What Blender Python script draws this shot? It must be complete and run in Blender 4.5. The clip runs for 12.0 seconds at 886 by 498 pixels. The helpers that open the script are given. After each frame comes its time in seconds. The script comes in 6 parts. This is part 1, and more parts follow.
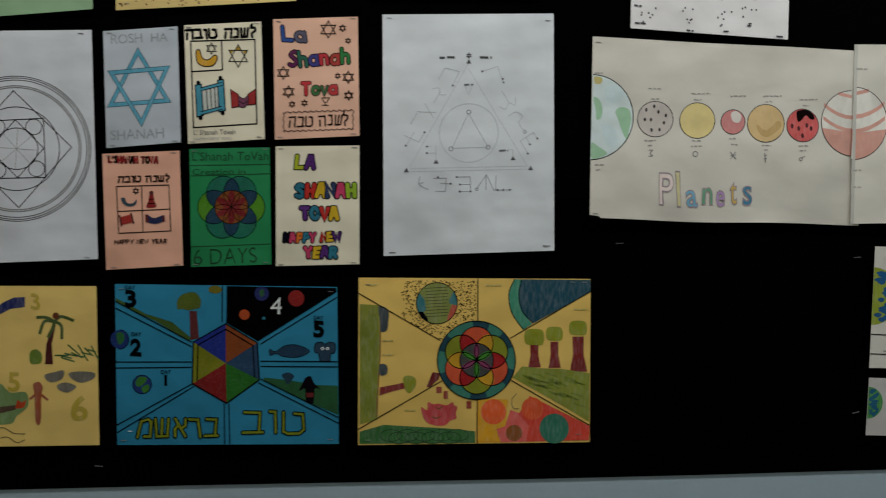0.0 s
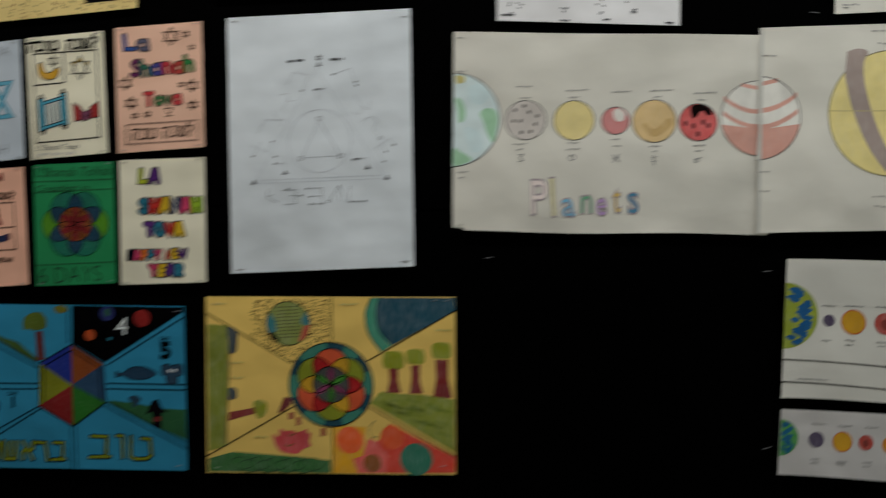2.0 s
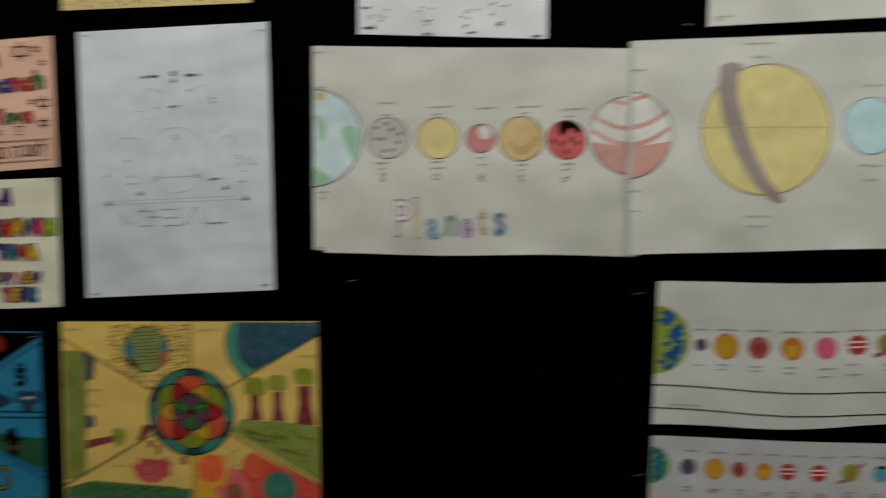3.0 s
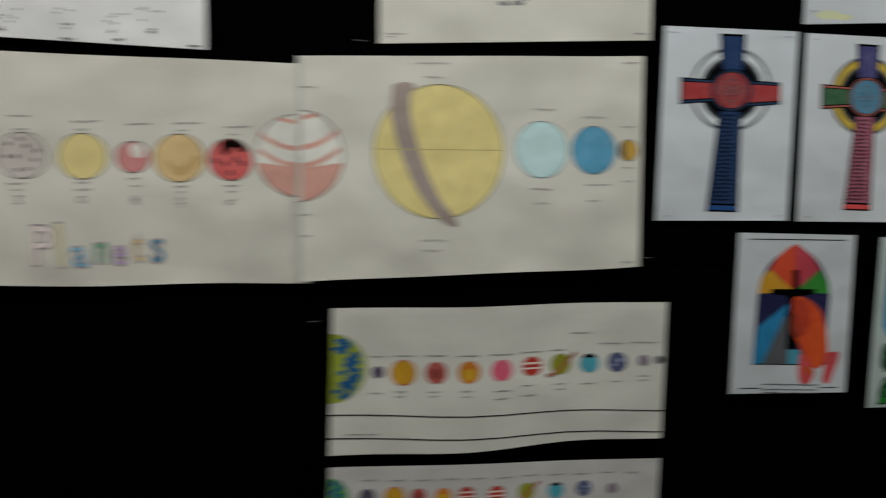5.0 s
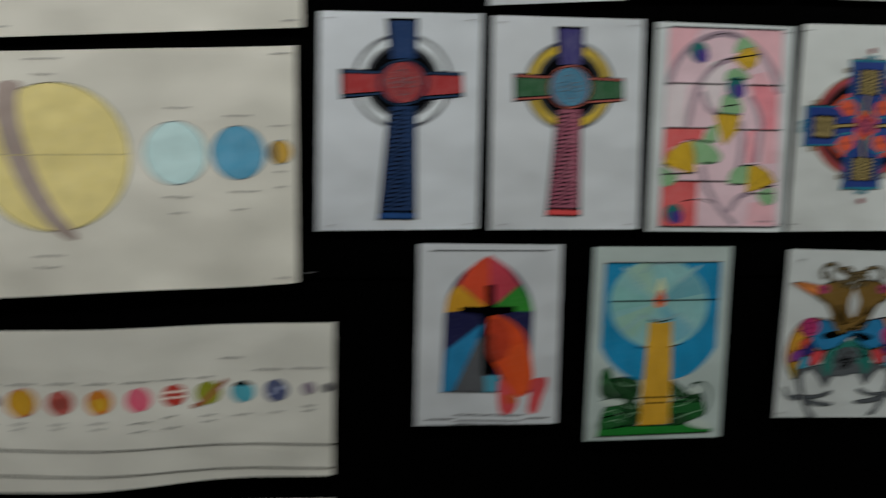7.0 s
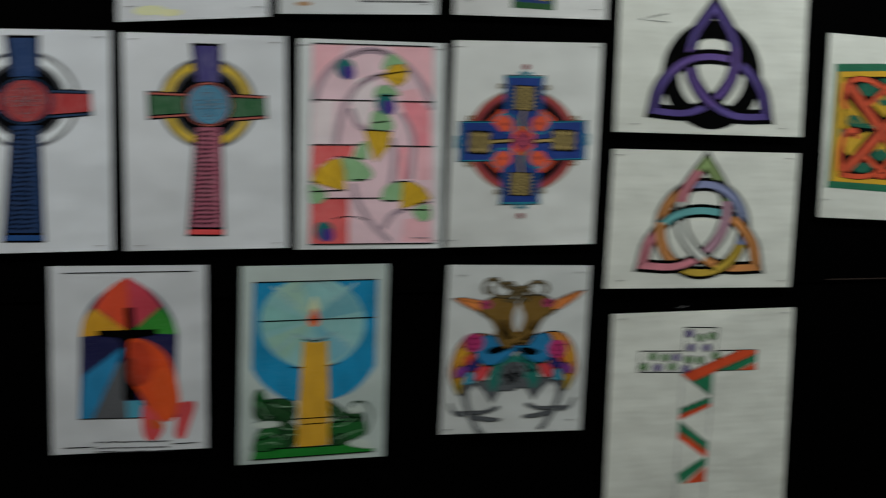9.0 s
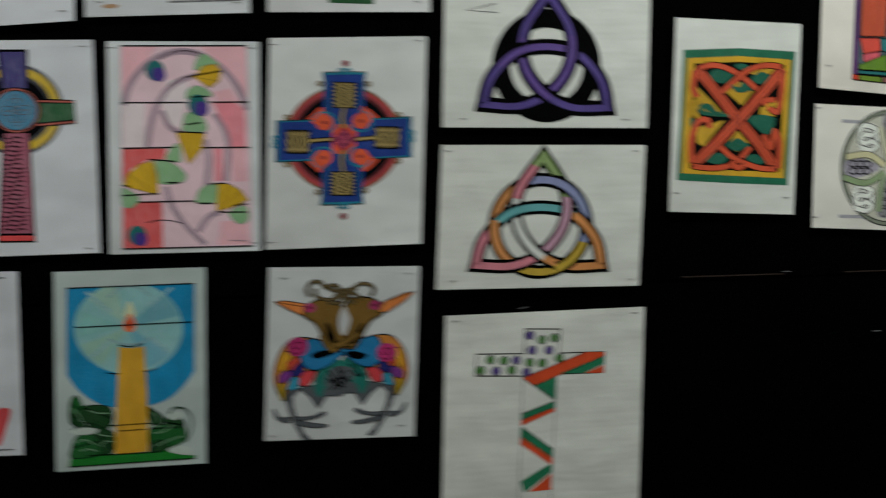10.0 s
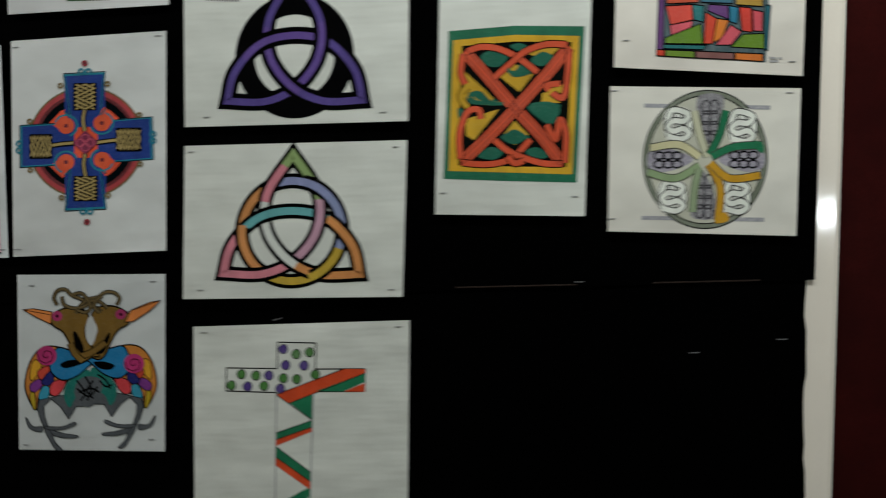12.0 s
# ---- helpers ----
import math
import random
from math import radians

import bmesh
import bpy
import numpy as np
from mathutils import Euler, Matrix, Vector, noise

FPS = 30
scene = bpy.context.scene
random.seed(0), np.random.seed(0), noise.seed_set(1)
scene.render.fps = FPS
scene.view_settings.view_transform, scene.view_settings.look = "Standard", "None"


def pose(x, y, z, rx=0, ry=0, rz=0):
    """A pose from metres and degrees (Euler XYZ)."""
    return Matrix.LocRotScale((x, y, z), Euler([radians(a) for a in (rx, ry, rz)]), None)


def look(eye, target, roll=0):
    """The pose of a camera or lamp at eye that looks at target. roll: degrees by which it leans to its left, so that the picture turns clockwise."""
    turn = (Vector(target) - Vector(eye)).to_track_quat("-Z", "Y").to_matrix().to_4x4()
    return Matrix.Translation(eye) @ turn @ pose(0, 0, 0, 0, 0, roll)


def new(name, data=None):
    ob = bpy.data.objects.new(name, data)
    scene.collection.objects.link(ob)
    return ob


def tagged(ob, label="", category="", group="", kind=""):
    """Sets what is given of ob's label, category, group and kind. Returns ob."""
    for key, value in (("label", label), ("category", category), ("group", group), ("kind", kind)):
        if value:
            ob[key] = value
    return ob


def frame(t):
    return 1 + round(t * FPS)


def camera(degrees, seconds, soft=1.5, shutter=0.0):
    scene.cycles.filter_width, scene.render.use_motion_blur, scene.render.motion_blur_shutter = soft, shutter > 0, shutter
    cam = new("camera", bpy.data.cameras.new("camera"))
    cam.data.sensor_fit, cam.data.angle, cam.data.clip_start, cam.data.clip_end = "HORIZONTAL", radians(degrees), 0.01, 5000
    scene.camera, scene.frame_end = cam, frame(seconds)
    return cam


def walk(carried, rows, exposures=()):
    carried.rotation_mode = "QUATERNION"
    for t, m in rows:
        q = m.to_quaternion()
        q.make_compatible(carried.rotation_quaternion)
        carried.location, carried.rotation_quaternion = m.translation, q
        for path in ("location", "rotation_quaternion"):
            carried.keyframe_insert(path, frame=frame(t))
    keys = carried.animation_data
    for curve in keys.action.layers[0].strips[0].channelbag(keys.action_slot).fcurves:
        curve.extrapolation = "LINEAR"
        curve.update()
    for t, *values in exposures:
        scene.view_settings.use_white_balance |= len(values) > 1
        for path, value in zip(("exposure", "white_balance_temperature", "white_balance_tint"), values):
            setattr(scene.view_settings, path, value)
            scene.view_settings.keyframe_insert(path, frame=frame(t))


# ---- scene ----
cam = camera(65.0, 12.0, soft=1.12, shutter=1.7)
PATH = [
    (0, (0.0209, -1.1800, 1.4174), (0.1019, -0.1833, 1.4118), 1.97),
    (0.5, (0.0722, -1.1729, 1.4225), (0.1364, -0.1750, 1.4129), 1.91),
    (1, (0.1537, -1.1594, 1.4349), (0.1919, -0.1603, 1.4188), 1.84),
    (1.5, (0.2596, -1.1348, 1.4450), (0.2668, -0.1349, 1.4287), 1.63),
    (2, (0.3840, -1.1019, 1.4579), (0.3563, -0.1024, 1.4445), 1.42),
    (2.5, (0.5098, -1.0713, 1.4920), (0.4554, -0.0732, 1.4655), 0.97),
    (4.5, (0.7673, -1.0400, 1.5654), (0.9146, -0.0518, 1.5236), 1.39),
    (5, (0.8935, -1.0153, 1.5874), (1.0464, -0.0287, 1.5304), 1.09),
    (5.5, (1.0547, -1.0170, 1.5991), (1.1699, -0.0258, 1.5334), 0.79),
    (6, (1.2101, -1.0050, 1.6134), (1.2949, -0.0117, 1.5349), 0.60),
    (6.5, (1.3371, -0.9859, 1.6316), (1.4235, 0.0061, 1.5403), 0.66),
    (7, (1.4572, -0.9674, 1.6072), (1.5591, 0.0258, 1.5501), 0.47),
    (7.5, (1.5360, -0.9557, 1.6105), (1.6977, 0.0300, 1.5638), 0.24),
    (9.5, (2.0622, -1.0196, 1.6190), (2.2011, -0.0302, 1.5777), -1.07),
    (10, (2.2228, -1.0202, 1.6112), (2.3187, -0.0255, 1.5737), -1.37),
    (10.5, (2.3808, -1.0014, 1.5888), (2.4319, -0.0029, 1.5687), -1.63),
    (11, (2.5059, -0.9740, 1.6055), (2.5318, 0.0250, 1.5690), -1.75),
    (11.5, (2.6237, -0.9525, 1.6089), (2.6125, 0.0467, 1.5707), -1.92),
    (12, (2.7429, -0.9404, 1.6207), (2.6711, 0.0557, 1.5699), -1.81),
]
walk(cam, [(t, look(eye, target, roll)) for t, eye, target, roll in PATH])

# ---- light: ceiling fluorescents of a school corridor ----
world = bpy.data.worlds.new("world")
scene.world = world
world.use_nodes = True
world.node_tree.nodes["Background"].inputs["Color"].default_value = (0.55, 0.62, 0.7, 1)
world.node_tree.nodes["Background"].inputs["Strength"].default_value = 0.02
scene.view_settings.exposure = 0.0
FLOOR, CEILING, BACK = 0.0, 2.75, -2.6
WEST, EAST = -2.4, 5.6


def area_lamp(x, y, power, colour):
    data = bpy.data.lights.new("ceiling_lamp_light", "AREA")
    data.shape, data.size, data.size_y = "RECTANGLE", 1.15, 0.28
    data.energy, data.color = power, colour
    ob = new("ceiling_lamp_light", data)
    ob.matrix_world = pose(x, y, CEILING - 0.075)
    return ob


LAMPS = [(-0.45, -0.66, 10.7), (1.0, -0.66, 10.9), (3.05, -0.66, 15.0)]
TINTS = [(1.0, 0.965, 0.925), (0.985, 0.99, 0.98), (0.95, 1.0, 0.97)]
for (lx, ly, power), tint in zip(LAMPS, TINTS):
    area_lamp(lx, ly, power, tint)


# ---- materials ----
def lin(c):
    c = c / 255
    return c / 12.92 if c <= 0.04045 else ((c + 0.055) / 1.055) ** 2.4


def nodes_of(name):
    m = bpy.data.materials.new(name)
    m.use_nodes = True
    t = m.node_tree
    return m, t, t.nodes["Principled BSDF"]


def noise_node(t, scale, detail, vector, stretch=(1, 1, 1), turn=0.0):
    mapping = t.nodes.new("ShaderNodeMapping")
    mapping.inputs["Scale"].default_value = stretch
    mapping.inputs["Rotation"].default_value = (0, turn, 0)
    t.links.new(vector, mapping.inputs["Vector"])
    n = t.nodes.new("ShaderNodeTexNoise")
    n.inputs["Scale"].default_value, n.inputs["Detail"].default_value = scale, detail
    t.links.new(mapping.outputs["Vector"], n.inputs["Vector"])
    return n.outputs["Fac"]


def ramp(t, fac, low, high, a, b):
    r = t.nodes.new("ShaderNodeMapRange")
    r.inputs["From Min"].default_value, r.inputs["From Max"].default_value = low, high
    r.inputs["To Min"].default_value, r.inputs["To Max"].default_value = a, b
    t.links.new(fac, r.inputs["Value"])
    return r.outputs["Result"]


def mix(t, fac, a, b):
    m = t.nodes.new("ShaderNodeMix")
    m.data_type = "RGBA"
    for socket, value in ((m.inputs[0], fac), (m.inputs[6], a), (m.inputs[7], b)):
        if isinstance(value, (tuple, float)):
            socket.default_value = value if isinstance(value, float) else (*value[:3], 1)
        else:
            t.links.new(value, socket)
    return m.outputs[2]


def add_bump(t, bsdf, height, strength, distance):
    b = t.nodes.new("ShaderNodeBump")
    b.inputs["Strength"].default_value, b.inputs["Distance"].default_value = strength, distance
    t.links.new(height, b.inputs["Height"])
    t.links.new(b.outputs["Normal"], bsdf.inputs["Normal"])


def coords(t):
    return t.nodes.new("ShaderNodeTexCoord").outputs["Object"]


def sheet_bump(t, bsdf, co, strength=0.75, depth=0.017, size=6.5, crease=0.06):
    """Slow cockling of pinned paper, with fine fibre on it."""
    slow = noise_node(t, size, 2, co, (1.0, 1, 1.25), 0.4)
    fine = noise_node(t, 900, 2, co)
    creased = noise_node(t, 24, 2, co, (0.8, 1, 1.3) if crease < 0.1 else (0.3, 1, 1.7), 0.5 if crease < 0.1 else 0.12)
    both = t.nodes.new("ShaderNodeMath")
    both.operation = "MULTIPLY_ADD"
    t.links.new(creased, both.inputs[0])
    both.inputs[1].default_value = crease * 0.017 / depth
    t.links.new(slow, both.inputs[2])
    total = t.nodes.new("ShaderNodeMath")
    total.operation = "MULTIPLY_ADD"
    t.links.new(fine, total.inputs[0])
    total.inputs[1].default_value = 0.01 * 0.017 / depth
    t.links.new(both.outputs[0], total.inputs[2])
    add_bump(t, bsdf, total.outputs[0], strength, depth)


PAPERS = {}


def paper(r, g, b, gloss=0.55, depth=0.017, crease=0.06, film=0.0):
    """Pinned paper: gloss is its roughness, depth and crease its cockling, film a smooth laminate over it."""
    key = (r, g, b, gloss, depth, crease, film)
    if key not in PAPERS:
        m, t, p = nodes_of("paper")
        co = coords(t)
        base = tuple(min(0.86, 0.8 * lin(c) / lin(172)) for c in (r, g, b))
        # Slow mottling: stains plus the soft shadows of wrinkles, put into the colour.
        worn_shaded = tuple(c * 0.83 for c in base)
        fac = ramp(t, noise_node(t, 4.5, 4, co, (1, 1, 1.5)), 0.38, 0.72, 0.0, 1.0)
        col = mix(t, fac, base, worn_shaded)
        grain = ramp(t, noise_node(t, 700, 2, co), 0.3, 0.7, 0.0, 0.10)
        col = mix(t, grain, col, tuple(c * 0.7 for c in base))
        t.links.new(col, p.inputs["Base Color"])
        p.inputs["Roughness"].default_value = gloss
        p.inputs["Specular IOR Level"].default_value = 0.35
        sheet_bump(t, p, co, 0.75, depth, 6.5 if depth < 0.025 else 3.4, crease)
        p.inputs["Coat Weight"].default_value, p.inputs["Coat Roughness"].default_value = film, 0.06
        PAPERS[key] = m
    return PAPERS[key]


INKS = {}


def ink(r, g, b, kind="marker"):
    """Drawn colour: marker is nearly even, crayon lets the white sheet through in strokes, pencil is faint and grey."""
    key = (r, g, b, kind)
    if key not in INKS:
        m, t, p = nodes_of(kind)
        co = coords(t)
        cover = {"pencil": 0.86, "crayon": 0.60}.get(kind, 0.49)
        cover += (1 - cover) * max(0.0, min(1.0, (min(r, g, b) - 95) / 65))
        base = tuple(min(0.84, 0.8 * (lin(c) / lin(172)) ** 1.18 * cover) for c in (r, g, b))
        pale = tuple(c + (0.70 - c) * 0.38 for c in base)
        deep = tuple(c * 0.72 for c in base)
        if max(base) < 0.03:
            base, pale = tuple(c * 0.35 for c in base), tuple(c * 1.6 for c in base)
            deep = tuple(c * 0.6 for c in base)
        if kind == "crayon":
            streak = ramp(t, noise_node(t, 260, 3, co, (1, 1, 0.25), 0.6), 0.42, 0.74, 0.0, 0.34)
            col = mix(t, streak, base, pale)
            col = mix(t, ramp(t, noise_node(t, 45, 3, co), 0.4, 0.7, 0.0, 0.34), col, deep)
        elif kind == "pencil":
            col = mix(t, ramp(t, noise_node(t, 320, 2, co), 0.4, 0.65, 0.0, 0.8), base, pale)
        else:
            col = mix(t, ramp(t, noise_node(t, 60, 3, co, (1, 1, 0.4), 0.5), 0.4, 0.7, 0.0, 0.6), base, deep)
            col = mix(t, ramp(t, noise_node(t, 500, 2, co), 0.5, 0.75, 0.0, 0.12), col, pale)
        t.links.new(col, p.inputs["Base Color"])
        p.inputs["Roughness"].default_value = 0.6
        p.inputs["Specular IOR Level"].default_value = 0.02 if max(base) < 0.03 else 0.25
        sheet_bump(t, p, co)
        INKS[key] = m
    return INKS[key]


def plain(name, colour, rough, variation=0.25, scale=12.0, bump=0.1, specular=0.5):
    m, t, p = nodes_of(name)
    co = coords(t)
    dark = tuple(c * (1 - variation) for c in colour)
    col = mix(t, ramp(t, noise_node(t, scale, 5, co), 0.35, 0.7, 0.0, 1.0), colour, dark)
    col = mix(t, ramp(t, noise_node(t, scale * 25, 3, co), 0.4, 0.75, 0.0, 0.5), col, dark)
    t.links.new(col, p.inputs["Base Color"])
    p.inputs["Roughness"].default_value = rough
    p.inputs["Specular IOR Level"].default_value = specular
    add_bump(t, p, noise_node(t, scale * 8, 4, co), bump, 0.004)
    return m


BLACK_BACKING = plain("black_sugar_paper", (0.0004, 0.0004, 0.00045), 0.75, 0.3, 8, 0.15, 0.008)
BLUE_WALL = plain("painted_wall_blue_grey", (0.40, 0.52, 0.60), 0.6, 0.08, 5, 0.15)
CREAM_WALL = plain("painted_wall_cream", (0.7, 0.68, 0.62), 0.7, 0.08, 4, 0.15)
CEILING_WHITE = plain("ceiling_white", (0.8, 0.8, 0.78), 0.8, 0.06, 6, 0.1)
FLOOR_VINYL = plain("floor_vinyl", (0.30, 0.29, 0.27), 0.4, 0.2, 6, 0.05)
TRIM_GLOSS = plain("cream_gloss_paint", (0.90, 0.83, 0.73), 0.09, 0.05, 9, 0.015)
DOOR_WOOD = plain("dark_red_varnished_wood", (0.036, 0.0035, 0.003), 0.5, 0.45, 14, 0.06, 0.05)
STAPLE = plain("dull_staple", (0.13, 0.13, 0.135), 0.45, 0.2, 60, 0.02)
WIRE = plain("grey_wire", (0.30, 0.30, 0.31), 0.4, 0.3, 60, 0.02)
STEEL = plain("staple_steel", (0.55, 0.55, 0.56), 0.3, 0.1, 60, 0.02)
STEEL.node_tree.nodes["Principled BSDF"].inputs["Metallic"].default_value = 0.9


# ---- mesh helpers ----
from mathutils.geometry import tessellate_polygon

def mesh_object(name, verts, faces, material, parent=None, label=""):
    me = bpy.data.meshes.new(name)
    me.from_pydata([tuple(v) for v in verts], [], faces)
    me.materials.append(material)
    me.update()
    ob = new(name, me)
    ob.parent = parent
    return tagged(ob, label)


def block(name, x0, x1, y0, y1, z0, z1, material, parent=None, label="", bevel=0.0):
    bm = bmesh.new()
    bmesh.ops.create_cube(bm, size=1.0)
    for v in bm.verts:
        v.co = ((x0 + x1) / 2 + v.co.x * (x1 - x0), (y0 + y1) / 2 + v.co.y * (y1 - y0), (z0 + z1) / 2 + v.co.z * (z1 - z0))
    if bevel:
        bmesh.ops.bevel(bm, geom=bm.edges[:], offset=bevel, segments=2, profile=0.6, affect="EDGES")
    me = bpy.data.meshes.new(name)
    bm.to_mesh(me)
    bm.free()
    me.materials.append(material)
    ob = new(name, me)
    ob.parent = parent
    return tagged(ob, label)


# ---- the corridor ----
def setting(ob, label, category):
    return tagged(ob, label, category, kind="structure")


setting(block("wall_north", WEST, 3.075, 0.012, 0.15, FLOOR, CEILING, BLUE_WALL), "blue-grey painted corridor wall behind the black display", "wall")
setting(block("wall_east_of_door", 4.16, EAST, 0.012, 0.15, FLOOR, CEILING, BLUE_WALL), "blue-grey painted wall beyond the door", "wall")
setting(block("wall_over_door", 3.190, 4.16, 0.012, 0.15, 2.12, CEILING, BLUE_WALL), "blue-grey painted wall above the door", "wall")
setting(block("wall_south", WEST, EAST, BACK - 0.12, BACK, FLOOR, CEILING, CREAM_WALL), "plain cream painted corridor wall facing the display", "wall")
setting(block("wall_west", WEST - 0.12, WEST, BACK, 0.15, FLOOR, CEILING, CREAM_WALL), "plain cream painted end wall", "wall")
setting(block("wall_east", EAST, EAST + 0.12, BACK, 0.15, FLOOR, CEILING, CREAM_WALL), "plain cream painted end wall", "wall")
setting(block("floor", WEST, EAST, BACK, 0.15, FLOOR - 0.1, FLOOR, FLOOR_VINYL), "plain grey vinyl corridor floor", "floor")
setting(block("ceiling", WEST, EAST, BACK, 0.15, CEILING, CEILING + 0.1, CEILING_WHITE), "plain white ceiling over the corridor", "ceiling")

lamp_body = plain("lamp_housing_white", (0.75, 0.75, 0.74), 0.5, 0.05, 10, 0.02)
for lx, ly, power in LAMPS:
    lamp = new("ceiling_lamp")
    lamp.location = (lx, ly, CEILING)
    tagged(lamp, "white fluorescent ceiling lamp fixed to the ceiling", "lamp", "corridor ceiling lamps")
    block("housing", -0.62, 0.62, -0.16, 0.16, -0.06, 0.0, lamp_body, lamp, bevel=0.008)


# a small bright lamp on the wall across the corridor
lamp_glass, tree, shader = nodes_of("lit_lamp_glass")
shader.inputs["Emission Color"].default_value, shader.inputs["Emission Strength"].default_value = (0.86, 0.94, 1.0, 1), 240.0
wall_lamp = block("wall_lamp", 4.28, 4.46, BACK, BACK + 0.03, 1.47, 1.65, lamp_body, bevel=0.006)
tagged(wall_lamp, "round lit bulkhead lamp on the facing wall", "lamp")
bm = bmesh.new()
bmesh.ops.create_uvsphere(bm, u_segments=24, v_segments=12, radius=0.038, matrix=pose(4.37, BACK + 0.03, 1.56) @ Matrix.Diagonal((1, 0.5, 1, 1)))
dome = bpy.data.meshes.new("lamp_glass")
bm.to_mesh(dome)
bm.free()
dome.materials.append(lamp_glass)
new("lamp_glass", dome).parent = wall_lamp


# ---- black backing of the display: overlapping lengths of black paper ----
def backing(name, pts, y, label):
    """A length of thin black paper with the given outline on the wall."""
    n = len(pts)
    verts = [(x, y, z) for x, z in pts] + [(x, 0.0125, z) for x, z in pts]
    faces = [tuple(range(n))[::-1], tuple(range(n, 2 * n))] + [(i, (i + 1) % n, n + (i + 1) % n, n + i) for i in range(n)]
    ob = mesh_object(name, verts, faces, BLACK_BACKING)
    return tagged(ob, label, "backing paper", "black backing of the display")


def ragged(x0, z0, x1, z1, steps, amount, rng):
    return [(x0 + (x1 - x0) * i / steps + rng.uniform(-amount, amount), z0 + (z1 - z0) * i / steps) for i in range(steps + 1)]


rng = random.Random(4)
SEAM = 1.487
bottom = [(-2.3, 0.93)] + [(x / 10, 1.009 + 0.030 * (x / 10) + 0.0015 * math.sin(x * 1.7)) for x in range(-6, 33, 3)]
bottom = [(x, z) for x, z in bottom if x < 3.14]
backing("backing_paper", [(-2.3, SEAM + 0.03)] + bottom + ragged(3.149, 1.105, 3.155, SEAM + 0.040, 22, 0.0022, rng) + [(2.2, SEAM + 0.040)], 0.009,
        "lower length of black backing paper with a torn edge")
backing("backing_paper", [(-2.3, SEAM + 0.01), (2.0, SEAM + 0.026), (3.165, SEAM + 0.031), (3.192, 2.35), (-2.3, 2.35)], 0.006,
        "upper length of black backing paper stapled to the wall")

BROWN_BOARD = plain("brown_hardboard", (0.022, 0.012, 0.008), 0.6, 0.4, 30, 0.1, 0.2)
for x0, x1 in ((2.69, 2.855), (2.955, 3.095)):
    strip = block("board_strip", x0, x1, 0.0052, 0.0062, SEAM + 0.0312, SEAM + 0.0332, BROWN_BOARD, bevel=0.0003)
    tagged(strip, "brown strip showing along the joint of the black paper", "board strip", "strips along the paper joint")


def lone_staple(x, z, turn):
    bm = bmesh.new()
    for size, at in (((0.0125, 0.0011, 0.0012), (0, 0, 0)), ((0.0012, 0.0016, 0.0012), (-0.0058, 0.0012, 0)), ((0.0012, 0.0016, 0.0012), (0.0058, 0.0012, 0))):
        made = bmesh.ops.create_cube(bm, size=1.0)["verts"]
        for v in made:
            v.co = Vector((v.co.x * size[0] + at[0], v.co.y * size[1] + at[1], v.co.z * size[2] + at[2]))
    me = bpy.data.meshes.new("staple")
    bm.to_mesh(me)
    bm.free()
    me.materials.append(STAPLE)
    ob = new("staple", me)
    ob.matrix_world = pose(x, 0.0042, z, 0, turn, 0)
    tagged(ob, "dull steel staple stuck in the black backing paper", "staple", "loose staples in the backing")


for x, z, turn in (
    (2.858, 1.523, 0),
    (3.008, 1.424, 0),
    (3.122, 1.440, 0),
    (-0.439, 1.034, 4),
    (0.426, 1.431, -5),
    (0.864, 1.421, -5),
    (0.872, 1.142, -14),
    (0.925, 1.827, 4),
    (2.440, 1.481, -14),
    (1.372, 1.518, 0),
):
    lone_staple(x, z, turn)


# ---- door with its frame at the display's end ----
def lean(ob, x, z, degrees):
    ob.matrix_world = pose(x, 0, z, 0, degrees, 0)


door = new("door_1")
tagged(door, "dark red varnished wooden door in a cream frame", "door", kind="structure")
block("door_frame", -0.100, 0.013, 0.0105, 0.13, -1.55, 0.57, TRIM_GLOSS, door, "cream gloss-painted door frame", 0.007)
block("door_frame", 0.91, 0.965, 0.0105, 0.13, -1.55, 0.57, TRIM_GLOSS, door, "cream gloss-painted door frame", 0.007)
block("door_head", -0.100, 0.965, 0.012, 0.13, 0.572, 0.627, TRIM_GLOSS, door, "cream gloss-painted door head", 0.007)
leaf = block("door_leaf", 0.016, 0.907, 0.030, 0.074, -1.545, 0.565, DOOR_WOOD, door, "dark red varnished door leaf", 0.003)
block("door_handle", 0.80, 0.90, -0.02, 0.01, -0.52, -0.50, STEEL, leaf, "steel lever handle", 0.004)
block("handle_rose", 0.86, 0.90, 0.01, 0.030, -0.58, -0.44, STEEL, leaf, "steel handle plate", 0.003)
lean(door, 3.187, 1.55, 1.8)


